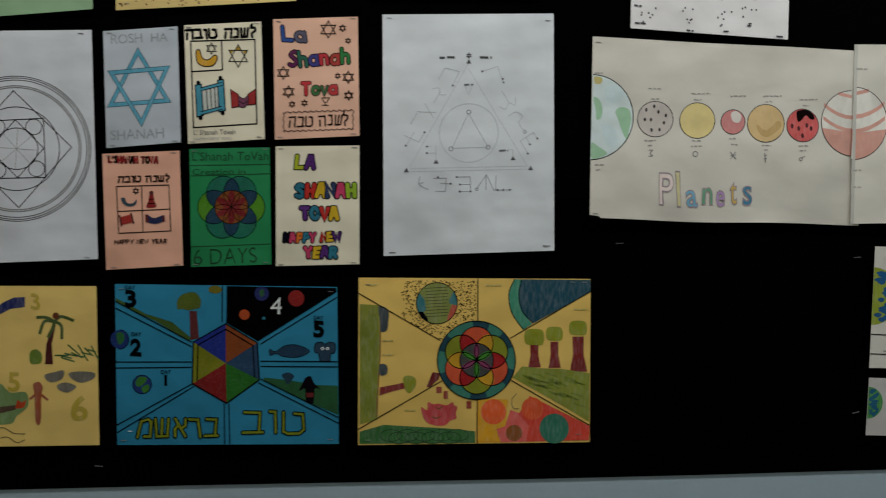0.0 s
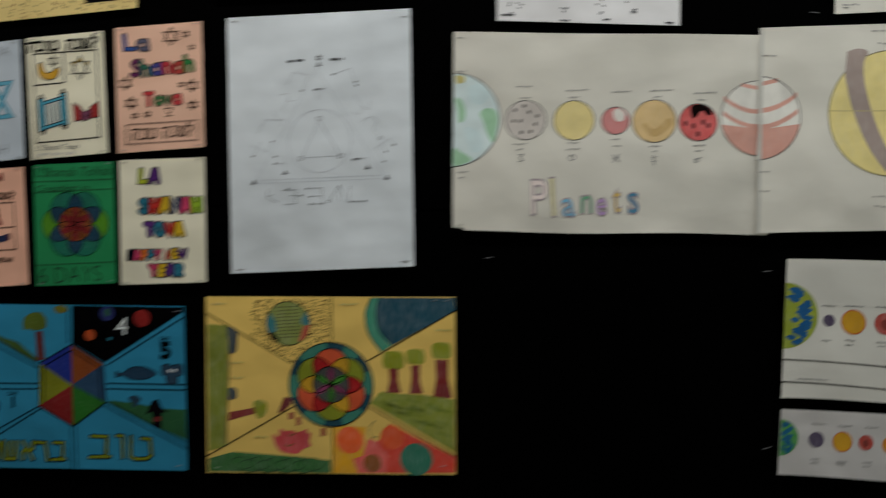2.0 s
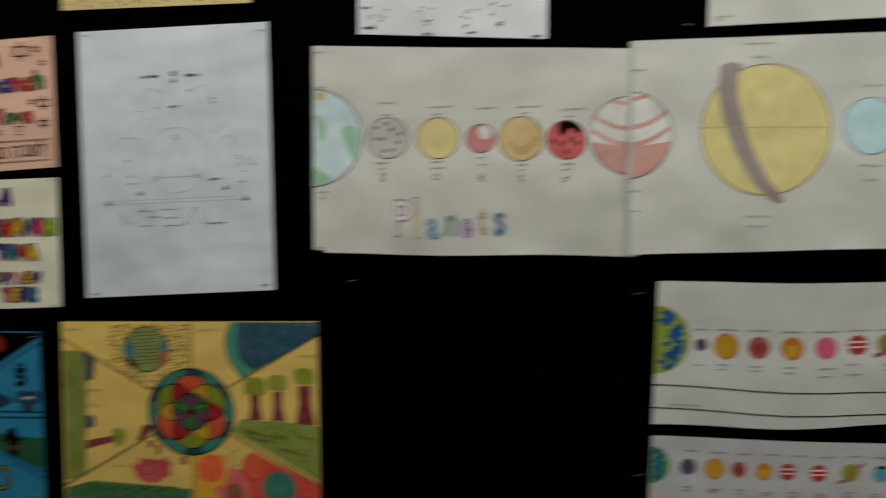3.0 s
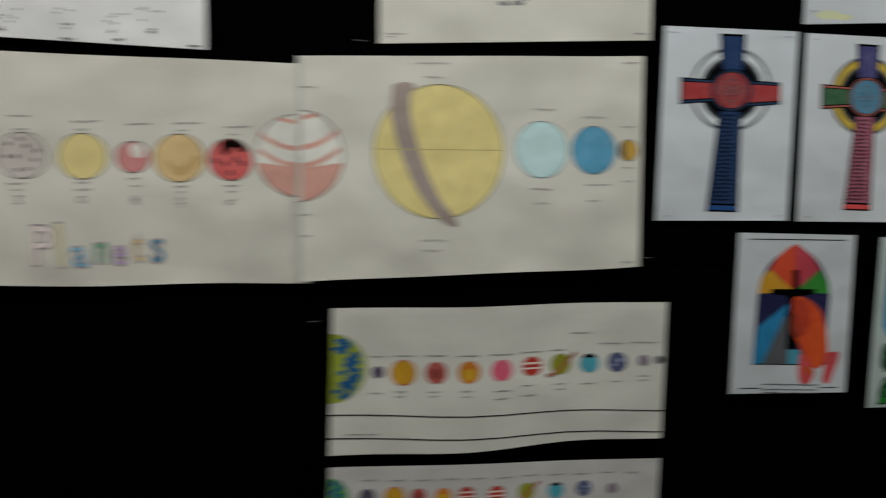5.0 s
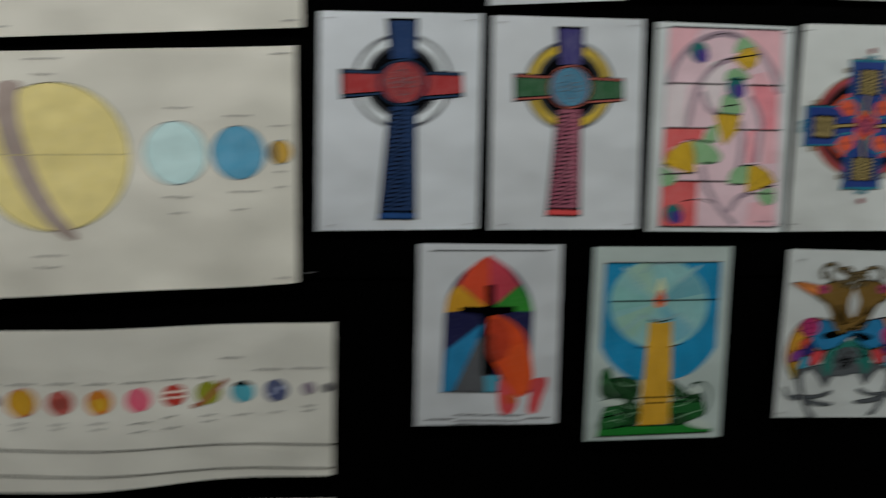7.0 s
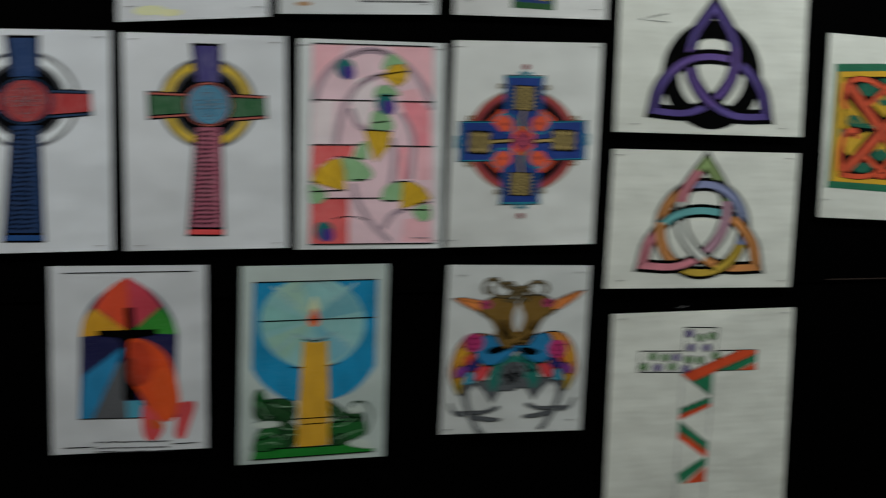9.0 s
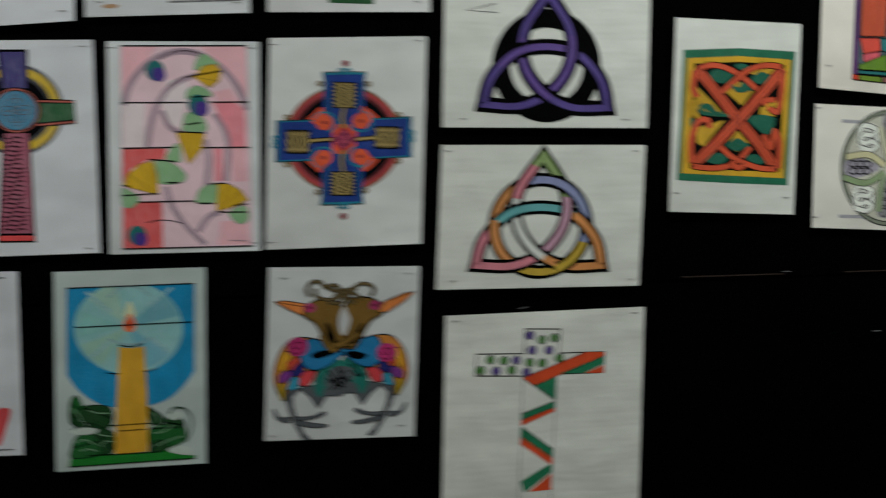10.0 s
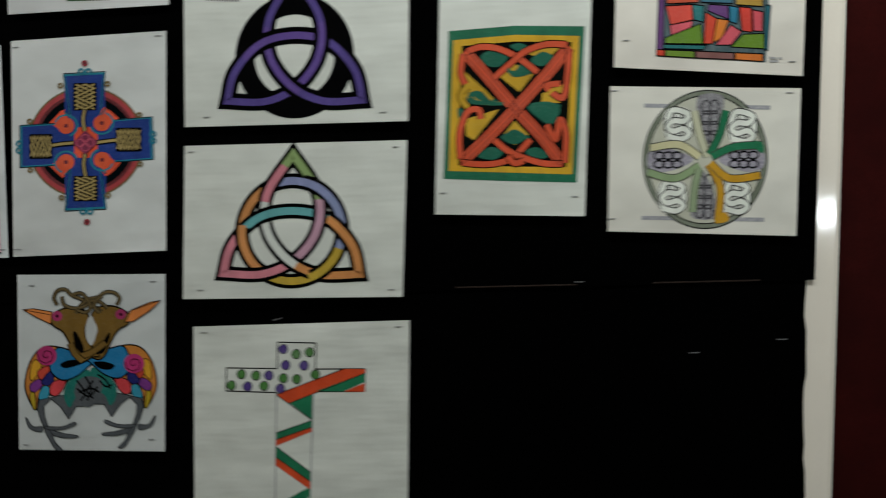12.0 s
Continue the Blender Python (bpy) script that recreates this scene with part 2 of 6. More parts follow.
# ---- sheets pinned on the backing, and what is drawn on them ----
class Sheet:
    """A pinned sheet: u runs across it and v down it, both 0 to 1."""

    def __init__(self, name, label, category, x, z, w, h, slope, tip, material, group="", wave=0.0, curl=0.002, thick=0.0004, phase=None):
        self.w, self.h, self.wave, self.curl, self.z0 = w, h, wave, curl, -0.0016
        a, b = radians(slope), radians(tip)
        self.across, self.down = Vector((math.cos(a), 0, math.sin(a))) * w, Vector((math.sin(b), 0, -math.cos(b))) * h
        self.seed = (x * 7.3 + z * 3.1) % 6.28 if phase is None else phase
        n, m = 28, 20
        grid = [[self.at(i / n, j / m, 0.0) for i in range(n + 1)] for j in range(m + 1)]
        verts = [p for row in grid for p in row] + [p + Vector((0, thick, 0)) for row in grid for p in row]
        k = (n + 1) * (m + 1)
        faces = []
        for j in range(m):
            for i in range(n):
                q = j * (n + 1) + i
                faces += [(q, q + n + 1, q + n + 2, q + 1), (k + q, k + q + 1, k + q + n + 2, k + q + n + 1)]
        rim = [i for i in range(n + 1)] + [j * (n + 1) + n for j in range(1, m + 1)] + [m * (n + 1) + i for i in range(n - 1, -1, -1)] + [j * (n + 1) for j in range(m - 1, 0, -1)]
        for i, q in enumerate(rim):
            r = rim[(i + 1) % len(rim)]
            faces.append((q, r, k + r, k + q))
        self.ob = mesh_object(name, verts, faces, material)
        self.ob.location = (x, 0, z)
        tagged(self.ob, label, category, group)
        self.level, self.host = 0, None

    def at(self, u, v, lift):
        """The place of (u, v) on the sheet, lifted off it towards the room."""
        s = self.seed
        sag = self.wave * (math.sin(5.2 * u + s) + 0.5 * math.sin(11 * u + 2 * s)) * (0.35 + 0.65 * v)
        out = self.curl * (0.4 + 0.6 * math.sin(3 * self.seed) * (v - 0.5) + 0.6 * math.cos(5 * self.seed) * (u - 0.5))
        p = self.across * (u - 0.5) + self.down * (v - 0.5)
        return Vector((p.x, self.z0 - out - lift, p.z + sag))

    def units(self, *corners):
        """Drawing units: the four corners of the sheet, from the upper left round to the lower left, as x, y with y down."""
        self.q = [Vector(corners[i:i + 2]) for i in (0, 2, 4, 6)]
        self.k = self.w / (self.q[1] - self.q[0]).length
        return self

    def uv(self, x, y):
        a, b, c, d = self.q
        u, v = 0.5, 0.5
        for _ in range(4):
            p = a * (1 - u) * (1 - v) + b * u * (1 - v) + c * u * v + d * (1 - u) * v
            du, dv = (b - a) * (1 - v) + (c - d) * v, (d - a) * (1 - u) + (c - b) * u
            e, det = Vector((x, y)) - p, du.x * dv.y - du.y * dv.x
            u, v = u + (e.x * dv.y - e.y * dv.x) / det, v + (du.x * e.y - du.y * e.x) / det
        return u, v

    def within(self, host=None):
        """Pieces drawn from here on belong to that piece; with none given, to the sheet again."""
        self.host = host

    def part(self, name, verts, faces, material, label="", rise=None):
        """A drawn piece in drawing units. Later pieces lie over earlier ones."""
        self.level += 1
        lift = 0.0002 + self.level * 0.00001
        out = [self.at(*self.uv(x, y), lift + (rise[i] if rise else 0.0)) for i, (x, y) in enumerate(verts)]
        turned = []
        for f in faces:
            p, q, r = (out[i] for i in f[:3])
            turned.append(tuple(f) if (q - p).cross(r - p).y < 0 else tuple(f)[::-1])
        return mesh_object(name, out, turned, material, self.host or self.ob, label)

    def fill(self, name, outlines, material, label=""):
        """Filled outlines, one mesh. Each outline is a list of (x, y)."""
        if not isinstance(outlines[0], list):
            outlines = [outlines]
        if 1 < len(outlines) <= 40:
            return self.apart([lambda o=o: self.fill(name, [o], material, label) for o in outlines])
        verts, faces = [], []
        for pts in outlines:
            pts = [p for i, p in enumerate(pts) if math.dist(p, pts[i - 1]) > 1e-6]
            o = len(verts)
            verts += pts
            faces += [tuple(o + i for i in t) for t in tessellate_polygon([[Vector((x, -y, 0)) for x, y in pts]])]
        return self.part(name, verts, faces, material, label)

    def disc(self, name, x, y, r, material, label="", squash=1.0, turn=0.0):
        return self.fill(name, oval(x, y, r, r * squash, turn), material, label)

    def lines(self, name, paths, width, material, label="", closed=False, joined=False):
        """Strokes of one width, a part each unless joined."""
        if not isinstance(paths[0], list):
            paths = [paths]
        if 1 < len(paths) <= 40 and not joined:
            return self.apart([lambda p=p: self.lines(name, [p], width, material, label, closed) for p in paths])
        verts, faces = [], []
        for pts in paths:
            p = [Vector(a) for a in pts]
            p = [a for i, a in enumerate(p) if i == 0 or (a - p[i - 1]).length > 1e-6]
            ring = closed or (len(p) > 3 and (p[0] - p[-1]).length < 1e-5)
            if ring and (p[0] - p[-1]).length < 1e-5:
                p.pop()
            n = len(p)
            if n < 2:
                continue
            o = len(verts)
            for i in range(n):
                a = p[i - 1] if i or ring else p[i]
                b = p[(i + 1) % n] if i < n - 1 or ring else p[i]
                d1 = (p[i] - a).normalized() if (p[i] - a).length > 1e-9 else (b - p[i]).normalized()
                d2 = (b - p[i]).normalized() if (b - p[i]).length > 1e-9 else d1
                d = (d1 + d2).normalized() if (d1 + d2).length > 1e-6 else d1
                side = Vector((-d.y, d.x)) * (width / 2 / max(0.5, d.dot(d1)))
                verts += [tuple(p[i] + side), tuple(p[i] - side)]
            for i in range(n if ring else n - 1):
                j = (i + 1) % n
                faces.append((o + 2 * i, o + 2 * j, o + 2 * j + 1, o + 2 * i + 1))
        return self.part(name, verts, faces, material, label)

    def text(self, name, body, x, y, size, material, label="", width=None, turn=0.0, fat=0.0):
        """Writing with its middle at (x, y); size is the height of a capital; width fits it to a length."""
        verts, faces = letters(body, fat)
        x0, x1 = min(p[0] for p in verts), max(p[0] for p in verts)
        k = size / 0.69
        kx = width / max(1e-6, x1 - x0) if width else k
        c, s = math.cos(radians(turn)), math.sin(radians(turn))
        out = []
        for px, py in verts:
            px, py = (px - (x0 + x1) / 2) * kx, (py - 0.345) * k
            shake = noise.noise_vector(Vector((px / size * 1.6 + x * 0.37, py / size * 1.6 + y * 0.53, len(body) * 1.7)))
            px, py = px + shake.x * size * 0.07, py + shake.y * size * 0.07
            out.append((x + px * c - py * s, y - px * s - py * c))
        return self.part(name, out, faces, material, label)

    def brush(self, name, paths, width, material, label=""):
        """One drawn piece of several thick strokes with round ends."""
        verts, faces, rise = [], [], []
        for number, pts in enumerate(paths):
            p = [Vector(a) for i, a in enumerate(pts) if i == 0 or math.dist(a, pts[i - 1]) > 1e-6]
            n, o, r = len(p), len(verts), width / 2
            for i in range(n):
                d1 = (p[i] - p[max(i - 1, 0)]) if i else p[1] - p[0]
                d2 = (p[min(i + 1, n - 1)] - p[i]) if i < n - 1 else d1
                d1, d2 = d1.normalized(), d2.normalized()
                d = (d1 + d2).normalized() if (d1 + d2).length > 1e-6 else d1
                side = Vector((-d.y, d.x)) * (r / max(0.72, d.dot(d1)))
                verts += [tuple(p[i] + side), tuple(p[i] - side)]
            faces += [(o + 2 * i, o + 2 * i + 2, o + 2 * i + 3, o + 2 * i + 1) for i in range(n - 1)]
            for at, back in ((0, 1), (n - 1, n - 2)):
                d = (p[at] - p[back]).normalized()
                first = math.atan2(d.y, d.x) - math.pi / 2
                c = len(verts)
                verts += [tuple(p[at] + r * Vector((math.cos(first + math.pi * k / 6), math.sin(first + math.pi * k / 6)))) for k in range(7)]
                faces.append(tuple(range(c, c + 7)))
            rise += [number * 0.000003] * (len(verts) - o)
        return self.part(name, verts, faces, material, label, rise)

    def handwriting(self, body, x, y, size, width, colours, thick, rim=0.0, edge=None, turn=0.0, shake=0.05):
        """Hand-drawn letters in strokes, centred on (x, y); a rim gives each letter a dark outline with its colour inside."""
        gap = 0.22
        glyphs = [GLYPHS[ch] if ch != " " else (0.25, []) for ch in body]
        k, at = width / (sum(g[0] for g in glyphs) + gap * (len(body) - 1)), x - width / 2
        slope = math.tan(radians(turn))
        for i, (wide, paths) in enumerate(glyphs):
            dice = random.Random(int(x * 3 + y) + i * 17)
            dy, tip = dice.uniform(-shake, shake) * size, dice.uniform(-2.2, 2.2) * shake
            placed = [[(at + (px + tip * py) * k, y + (0.5 - py) * size + dy - (at + px * k - x) * slope) for px, py in path] for path in paths]
            if placed and rim:
                self.within(self.brush("letter", placed, thick + 2 * rim, edge or K))
                self.brush("letter_fill", placed, thick, colours[i % len(colours)])
                self.within()
            elif placed:
                self.brush("letter", placed, thick, colours[i % len(colours)])
            at += (wide + gap) * k

    def bars(self, name, rows, material, thick=4.0):
        """Writing too small to read: short bars from x0 to x1 at y, broken into words."""
        dice, paths = random.Random(int(rows[0][0] * 7 + rows[0][2])), []
        for x0, x1, y in rows:
            x = x0
            while x < x1:
                e = min(x1, x + dice.uniform(2.0, 5.0) * thick)
                paths.append([(x, y + dice.uniform(-0.3, 0.3) * thick), (e, y + dice.uniform(-0.3, 0.3) * thick)])
                x = e + thick * 0.9
        return tagged(self.lines(name, paths, thick, material, joined=True), kind="stuff")

    def apart(self, makers):
        """Several pieces on one level, each a part of its own."""
        level = self.level
        for make in makers:
            self.level = level
            made = make()
        return made

    def staples(self, places, material=None):
        """Small wire staples that hold the sheet."""
        for u, v in places:
            p = self.at(u, v, 0.0)
            block("staple", p.x - 0.0042, p.x + 0.0042, p.y - 0.0011, p.y - 0.0003, p.z - 0.0004, p.z + 0.0004, material or WIRE, self.ob)



def oval(x, y, rx, ry=None, turn=0.0, a0=0.0, a1=360.0, n=48):
    ry = rx if ry is None else ry
    n = max(6, int(n * abs(a1 - a0) / 360))
    c, s, out = math.cos(radians(turn)), math.sin(radians(turn)), []
    for i in range(n + (abs(a1 - a0) < 359.9)):
        a = radians(a0 + (a1 - a0) * i / n)
        px, py = rx * math.cos(a), ry * math.sin(a)
        out.append((x + px * c - py * s, y - px * s - py * c))
    return out


def ring(*args, **kw):
    pts = oval(*args, **kw)
    return pts + pts[:1]


def box(x0, y0, x1, y1):
    return [(x0, y0), (x1, y0), (x1, y1), (x0, y1)]


def curve(*pts, n=8):
    """A smooth line through the given points."""
    p = [pts[0], *pts, pts[-1]]
    out = []
    for i in range(1, len(p) - 2):
        for k in range(n):
            t = k / n
            out.append(tuple(0.5 * (2 * p[i][c] + (p[i + 1][c] - p[i - 1][c]) * t + (2 * p[i - 1][c] - 5 * p[i][c] + 4 * p[i + 1][c] - p[i + 2][c]) * t * t
                                    + (3 * p[i][c] - p[i - 1][c] - 3 * p[i + 1][c] + p[i + 2][c]) * t ** 3) for c in (0, 1)))
    return out + [tuple(pts[-1])]


def blob(*pts, n=8):
    """A smooth closed outline through the given points."""
    p = [pts[-1], *pts, pts[0], pts[1]]
    out = []
    for i in range(1, len(p) - 2):
        for k in range(n):
            t = k / n
            out.append(tuple(0.5 * (2 * p[i][c] + (p[i + 1][c] - p[i - 1][c]) * t + (2 * p[i - 1][c] - 5 * p[i][c] + 4 * p[i + 1][c] - p[i + 2][c]) * t * t
                                    + (3 * p[i][c] - p[i - 1][c] - 3 * p[i + 1][c] + p[i + 2][c]) * t ** 3) for c in (0, 1)))
    return out


def star_lines(x, y, r, turn=0.0):
    return [[(x + r * math.sin(radians(a + turn)), y - r * math.cos(radians(a + turn))) for a in (o, o + 120, o + 240, o)] for o in (0, 60)]


# hand-drawn letters: width, and strokes with y from 0 at the foot to 1 at the head
BOWL = ring(0.26, 0.31, 0.25, 0.31, n=16)
GLYPHS = {
    "L": (0.5, [[(0.02, 1), (0.0, 0.04), (0.5, 0.05)]]),
    "A": (0.56, [[(0, 0), (0.2, 1), (0.34, 1), (0.56, 0)], [(0.1, 0.36), (0.46, 0.36)]]),
    "S": (0.5, [curve((0.48, 0.88), (0.25, 1), (0.03, 0.8), (0.25, 0.54), (0.48, 0.28), (0.26, 0.02), (0, 0.12), n=4)]),
    "H": (0.5, [[(0, 1), (0.02, 0)], [(0.5, 1), (0.48, 0)], [(0, 0.5), (0.5, 0.52)]]),
    "N": (0.5, [[(0, 0), (0.02, 1), (0.48, 0.04), (0.5, 1)]]),
    "T": (0.6, [[(0, 0.96), (0.6, 0.97)], [(0.3, 0.97), (0.3, 0)]]),
    "O": (0.56, [ring(0.28, 0.5, 0.28, 0.5, n=18)]),
    "V": (0.56, [[(0, 1), (0.28, 0), (0.56, 1)]]),
    "P": (0.48, [[(0, 0), (0.02, 1)], curve((0, 1), (0.38, 0.97), (0.48, 0.74), (0.35, 0.5), (0.02, 0.46), n=4)]),
    "Y": (0.52, [[(0, 1), (0.26, 0.5), (0.52, 1)], [(0.26, 0.5), (0.24, 0)]]),
    "E": (0.47, [[(0.45, 1), (0.02, 0.97), (0, 0.02), (0.47, 0.04)], [(0, 0.5), (0.4, 0.5)]]),
    "W": (0.76, [[(0, 1), (0.18, 0), (0.38, 0.75), (0.58, 0), (0.76, 1)]]),
    "R": (0.5, [[(0, 0), (0.02, 1)], curve((0, 1), (0.38, 0.97), (0.46, 0.76), (0.34, 0.54), (0.02, 0.5), n=4), [(0.2, 0.5), (0.5, 0)]]),
    "a": (0.54, [BOWL, [(0.51, 0.64), (0.54, 0)]]),
    "h": (0.46, [[(0, 1), (0.02, 0)], curve((0.02, 0.42), (0.2, 0.62), (0.42, 0.5), (0.46, 0), n=4)]),
    "n": (0.44, [[(0, 0.64), (0.02, 0)], curve((0.02, 0.42), (0.2, 0.62), (0.4, 0.5), (0.44, 0), n=4)]),
    "o": (0.52, [BOWL]),
    "v": (0.46, [[(0, 0.64), (0.23, 0), (0.46, 0.64)]]),
    "'": (0.08, [[(0.04, 1), (0.0, 0.76)]]),
    "ה": (0.62, [[(0, 0.98), (0.6, 1), (0.58, 0)], [(0.1, 0.62), (0.06, 0)]]),
    "ב": (0.62, [[(0.02, 0.98), (0.5, 0.96), (0.5, 0.06)], [(0, 0.04), (0.62, 0.06)]]),
    "ו": (0.2, [[(0, 0.98), (0.17, 0.96), (0.18, 0)]]),
    "ט": (0.66, [[(0.02, 1), (0, 0.1), (0.14, 0.0), (0.5, 0.02), (0.64, 0.2), (0.62, 0.9), (0.36, 0.94)]]),
    "נ": (0.42, [[(0.08, 0.98), (0.38, 0.96), (0.38, 0.04), (0, 0.04)]]),
    "ש": (0.66, [[(0, 1), (0.06, 0.02), (0.58, 0.04), (0.64, 1)], [(0.33, 0.98), (0.3, 0.06)]]),
    "ל": (0.42, [curve((0.1, 1.34), (0.02, 1.0), (0.36, 0.96), (0.4, 0.62), (0.12, 0.3), (0.16, -0.08), n=4)]),
    "ר": (0.5, [[(0, 0.98), (0.44, 0.96), (0.5, 0.0)]]),
    "א": (0.6, [[(0.02, 1), (0.58, 0.02)], [(0.52, 1), (0.54, 0.62), (0.36, 0.46)], [(0.2, 0.66), (0.04, 0.4), (0.08, 0.02)]]),
    "מ": (0.66, [[(0, 0), (0.16, 0.88), (0.5, 1), (0.64, 0.86), (0.62, 0.04), (0.32, 0.04)]]),
}

LETTERS = {}


def letters(body, fat=0.0):
    """Vertices and faces of a text in Blender's own font."""
    if (body, fat) not in LETTERS:
        cu = bpy.data.curves.new("letters", "FONT")
        cu.body, cu.offset, cu.resolution_u = body, fat, 4
        ob = new("letters", cu)
        bpy.context.view_layer.update()
        done = ob.evaluated_get(bpy.context.evaluated_depsgraph_get())
        me = done.to_mesh()
        LETTERS[body, fat] = [(p.co.x, p.co.y) for p in me.vertices], [tuple(p.vertices) for p in me.polygons]
        done.to_mesh_clear()
        bpy.data.objects.remove(ob)
        bpy.data.curves.remove(cu)
    return LETTERS[body, fat]


def hebrew(word):
    return word[::-1]


K = ink(18, 18, 20)
PEN = ink(60, 60, 64, "pencil")
FAINT = ink(128, 130, 132, "pencil")

# ---- the sheets, row by row ----
FEAST, CELTIC, SPACE, DAYS = "festival cards on the display", "celtic drawings on the display", "planet drawings on the display", "creation drawings on the display"
mandala = Sheet("drawing", "white sheet with a compass-drawn ring pattern", "drawing", -0.5802, 1.5532, 0.2430, 0.3738, 4.04, 3.36, paper(160, 165, 170), DAYS)
star = Sheet("card", "pale grey card with a blue six-pointed star", "card", -0.3869, 1.6594, 0.1190, 0.1906, 7.13, 3.43, paper(140, 148, 155), FEAST)
scroll = Sheet("card", "cream card with scroll and horn drawings", "card", -0.2549, 1.6738, 0.1247, 0.1948, 6.41, 3.66, paper(176, 172, 152), FEAST)
lash = Sheet("card", "salmon card with coloured letters and small stars", "card", -0.1051, 1.6895, 0.1399, 0.2001, 5.43, 2.72, paper(196, 142, 122), FEAST)
pink = Sheet("card", "salmon card with four small framed pictures", "card", -0.3793, 1.4580, 0.1226, 0.1895, 5.11, 3.57, paper(192, 135, 115), FEAST)
green = Sheet("card", "green card with a petal rosette", "card", -0.2388, 1.4685, 0.1302, 0.1950, 3.79, 2.74, paper(14, 98, 56), FEAST)
tova = Sheet("card", "cream card with bright bubble letters", "card", -0.0960, 1.4763, 0.1385, 0.1996, 3.22, 1.91, paper(178, 174, 155), FEAST)
triangle = Sheet("drawing", "large white sheet with a faint pencil triangle", "drawing", 0.1547, 1.6080, 0.2924, 0.4064, 3.74, 2.24, paper(168, 174, 180), DAYS, curl=0.004)
palm = Sheet("drawing", "cream sheet with palm tree and numbered scenes", "drawing", -0.6413, 1.1956, 0.3971, 0.2606, 1.53, 2.81, paper(180, 154, 88), DAYS)
blue = Sheet("drawing", "blue sheet divided in six around a hexagon", "drawing", -0.2338, 1.2061, 0.3603, 0.2645, 0.90, 2.52, paper(24, 98, 126), DAYS)
yellow = Sheet("drawing", "yellow sheet divided round a flower circle", "drawing", 0.1793, 1.2215, 0.3987, 0.2827, 1.43, 1.70, paper(178, 150, 78), DAYS)
planets = Sheet("poster", "long cream planet poster joined from two sheets", "poster", 0.6106, 1.6308, 0.4913, 0.3116, 0.38, 1.13, paper(168, 166, 157, 0.4, 0.05), SPACE, wave=0.0015, curl=0.006)
planets_b = Sheet("poster", "second half of the long cream planet poster", "poster", 1.0972, 1.6522, 0.5174, 0.3204, 3.08, 0.47, paper(168, 166, 157, 0.4, 0.05), SPACE, wave=0.0015, curl=0.006)
row2 = Sheet("poster", "long white strip with a row of coloured planets", "poster", 1.1469, 1.3365, 0.5165, 0.2175, 0.80, -0.57, paper(162, 161, 154, 0.45, 0.045), SPACE, wave=0.0045, curl=0.005, phase=3.2)
row3 = Sheet("poster", "narrow white strip with a row of coloured planets", "poster", 1.1447, 1.1521, 0.5152, 0.1031, -0.68, -1.18, paper(150, 148, 146), SPACE, wave=0.0028, curl=0.004, phase=3.2)
dots = Sheet("drawing", "white sheet with dotted constellations", "drawing", 0.5708, 1.9059, 0.2851, 0.2063, -0.72, 0.56, paper(178, 184, 190), SPACE)
top_planets = Sheet("poster", "cream poster hung above the planets", "poster", 1.1566, 1.9935, 0.4130, 0.3148, 3.80, 0.60, paper(168, 166, 157, 0.45, 0.045), SPACE)
cross_blue = Sheet("drawing", "white sheet with a blue and red ringed cross", "drawing", 1.4952, 1.7263, 0.2217, 0.2967, 0.92, -0.74, paper(162, 166, 170), CELTIC)
cross_pink = Sheet("drawing", "white sheet with a pink and green ringed cross", "drawing", 1.7303, 1.7279, 0.2157, 0.2964, 0.50, -0.30, paper(162, 165, 168), CELTIC)
glass_pink = Sheet("drawing", "white sheet with a pink stained-glass flower design", "drawing", 1.9578, 1.7264, 0.2071, 0.2972, -0.05, -1.48, paper(160, 164, 164), CELTIC)
arch = Sheet("drawing", "white sheet with an arched rainbow window", "drawing", 1.6228, 1.4297, 0.2033, 0.2584, -0.39, -0.76, paper(152, 155, 158), CELTIC)
candle = Sheet("drawing", "white sheet with a yellow candle window", "drawing", 1.8725, 1.4146, 0.2056, 0.2829, 0.17, -1.82, paper(136, 146, 143), CELTIC)
knot_cross = Sheet("drawing", "white sheet with a blue knotwork cross", "drawing", 2.1847, 1.7307, 0.2241, 0.3017, 0.71, -2.97, paper(162, 164, 162), CELTIC)
birds = Sheet("drawing", "white sheet with two crossed fantastic birds", "drawing", 2.1702, 1.4250, 0.2167, 0.2525, -1.10, -3.31, paper(152, 155, 154), CELTIC)
knot_purple = Sheet("drawing", "white sheet with a purple three-cornered knot", "drawing", 2.4833, 1.8557, 0.3095, 0.2144, -0.82, -2.36, paper(162, 164, 158, crease=0.11), CELTIC)
knot_pastel = Sheet("drawing", "white sheet with a pastel three-cornered knot", "drawing", 2.4703, 1.6171, 0.3085, 0.2127, -0.72, -3.65, paper(162, 164, 158, crease=0.11), CELTIC)
spot_cross = Sheet("drawing", "white sheet with a spotted and striped cross", "drawing", 2.4654, 1.2735, 0.3039, 0.4041, 0.51, -2.52, paper(162, 164, 158, crease=0.11), CELTIC)
square = Sheet("drawing", "white sheet with an orange knotwork square", "drawing", 2.7736, 1.7613, 0.2001, 0.2919, -2.46, -2.97, paper(162, 164, 158, crease=0.11), CELTIC)
shield = Sheet("drawing", "laminated white sheet with a knotwork disc", "drawing", 3.0205, 1.6790, 0.2429, 0.1910, -3.13, -2.14, paper(170, 168, 160, 0.35, film=0.14), CELTIC)
figures = Sheet("drawing", "white sheet with bright stained-glass colours", "drawing", 3.0314, 1.8829, 0.2405, 0.1777, -5.27, -2.54, paper(168, 164, 156), CELTIC)
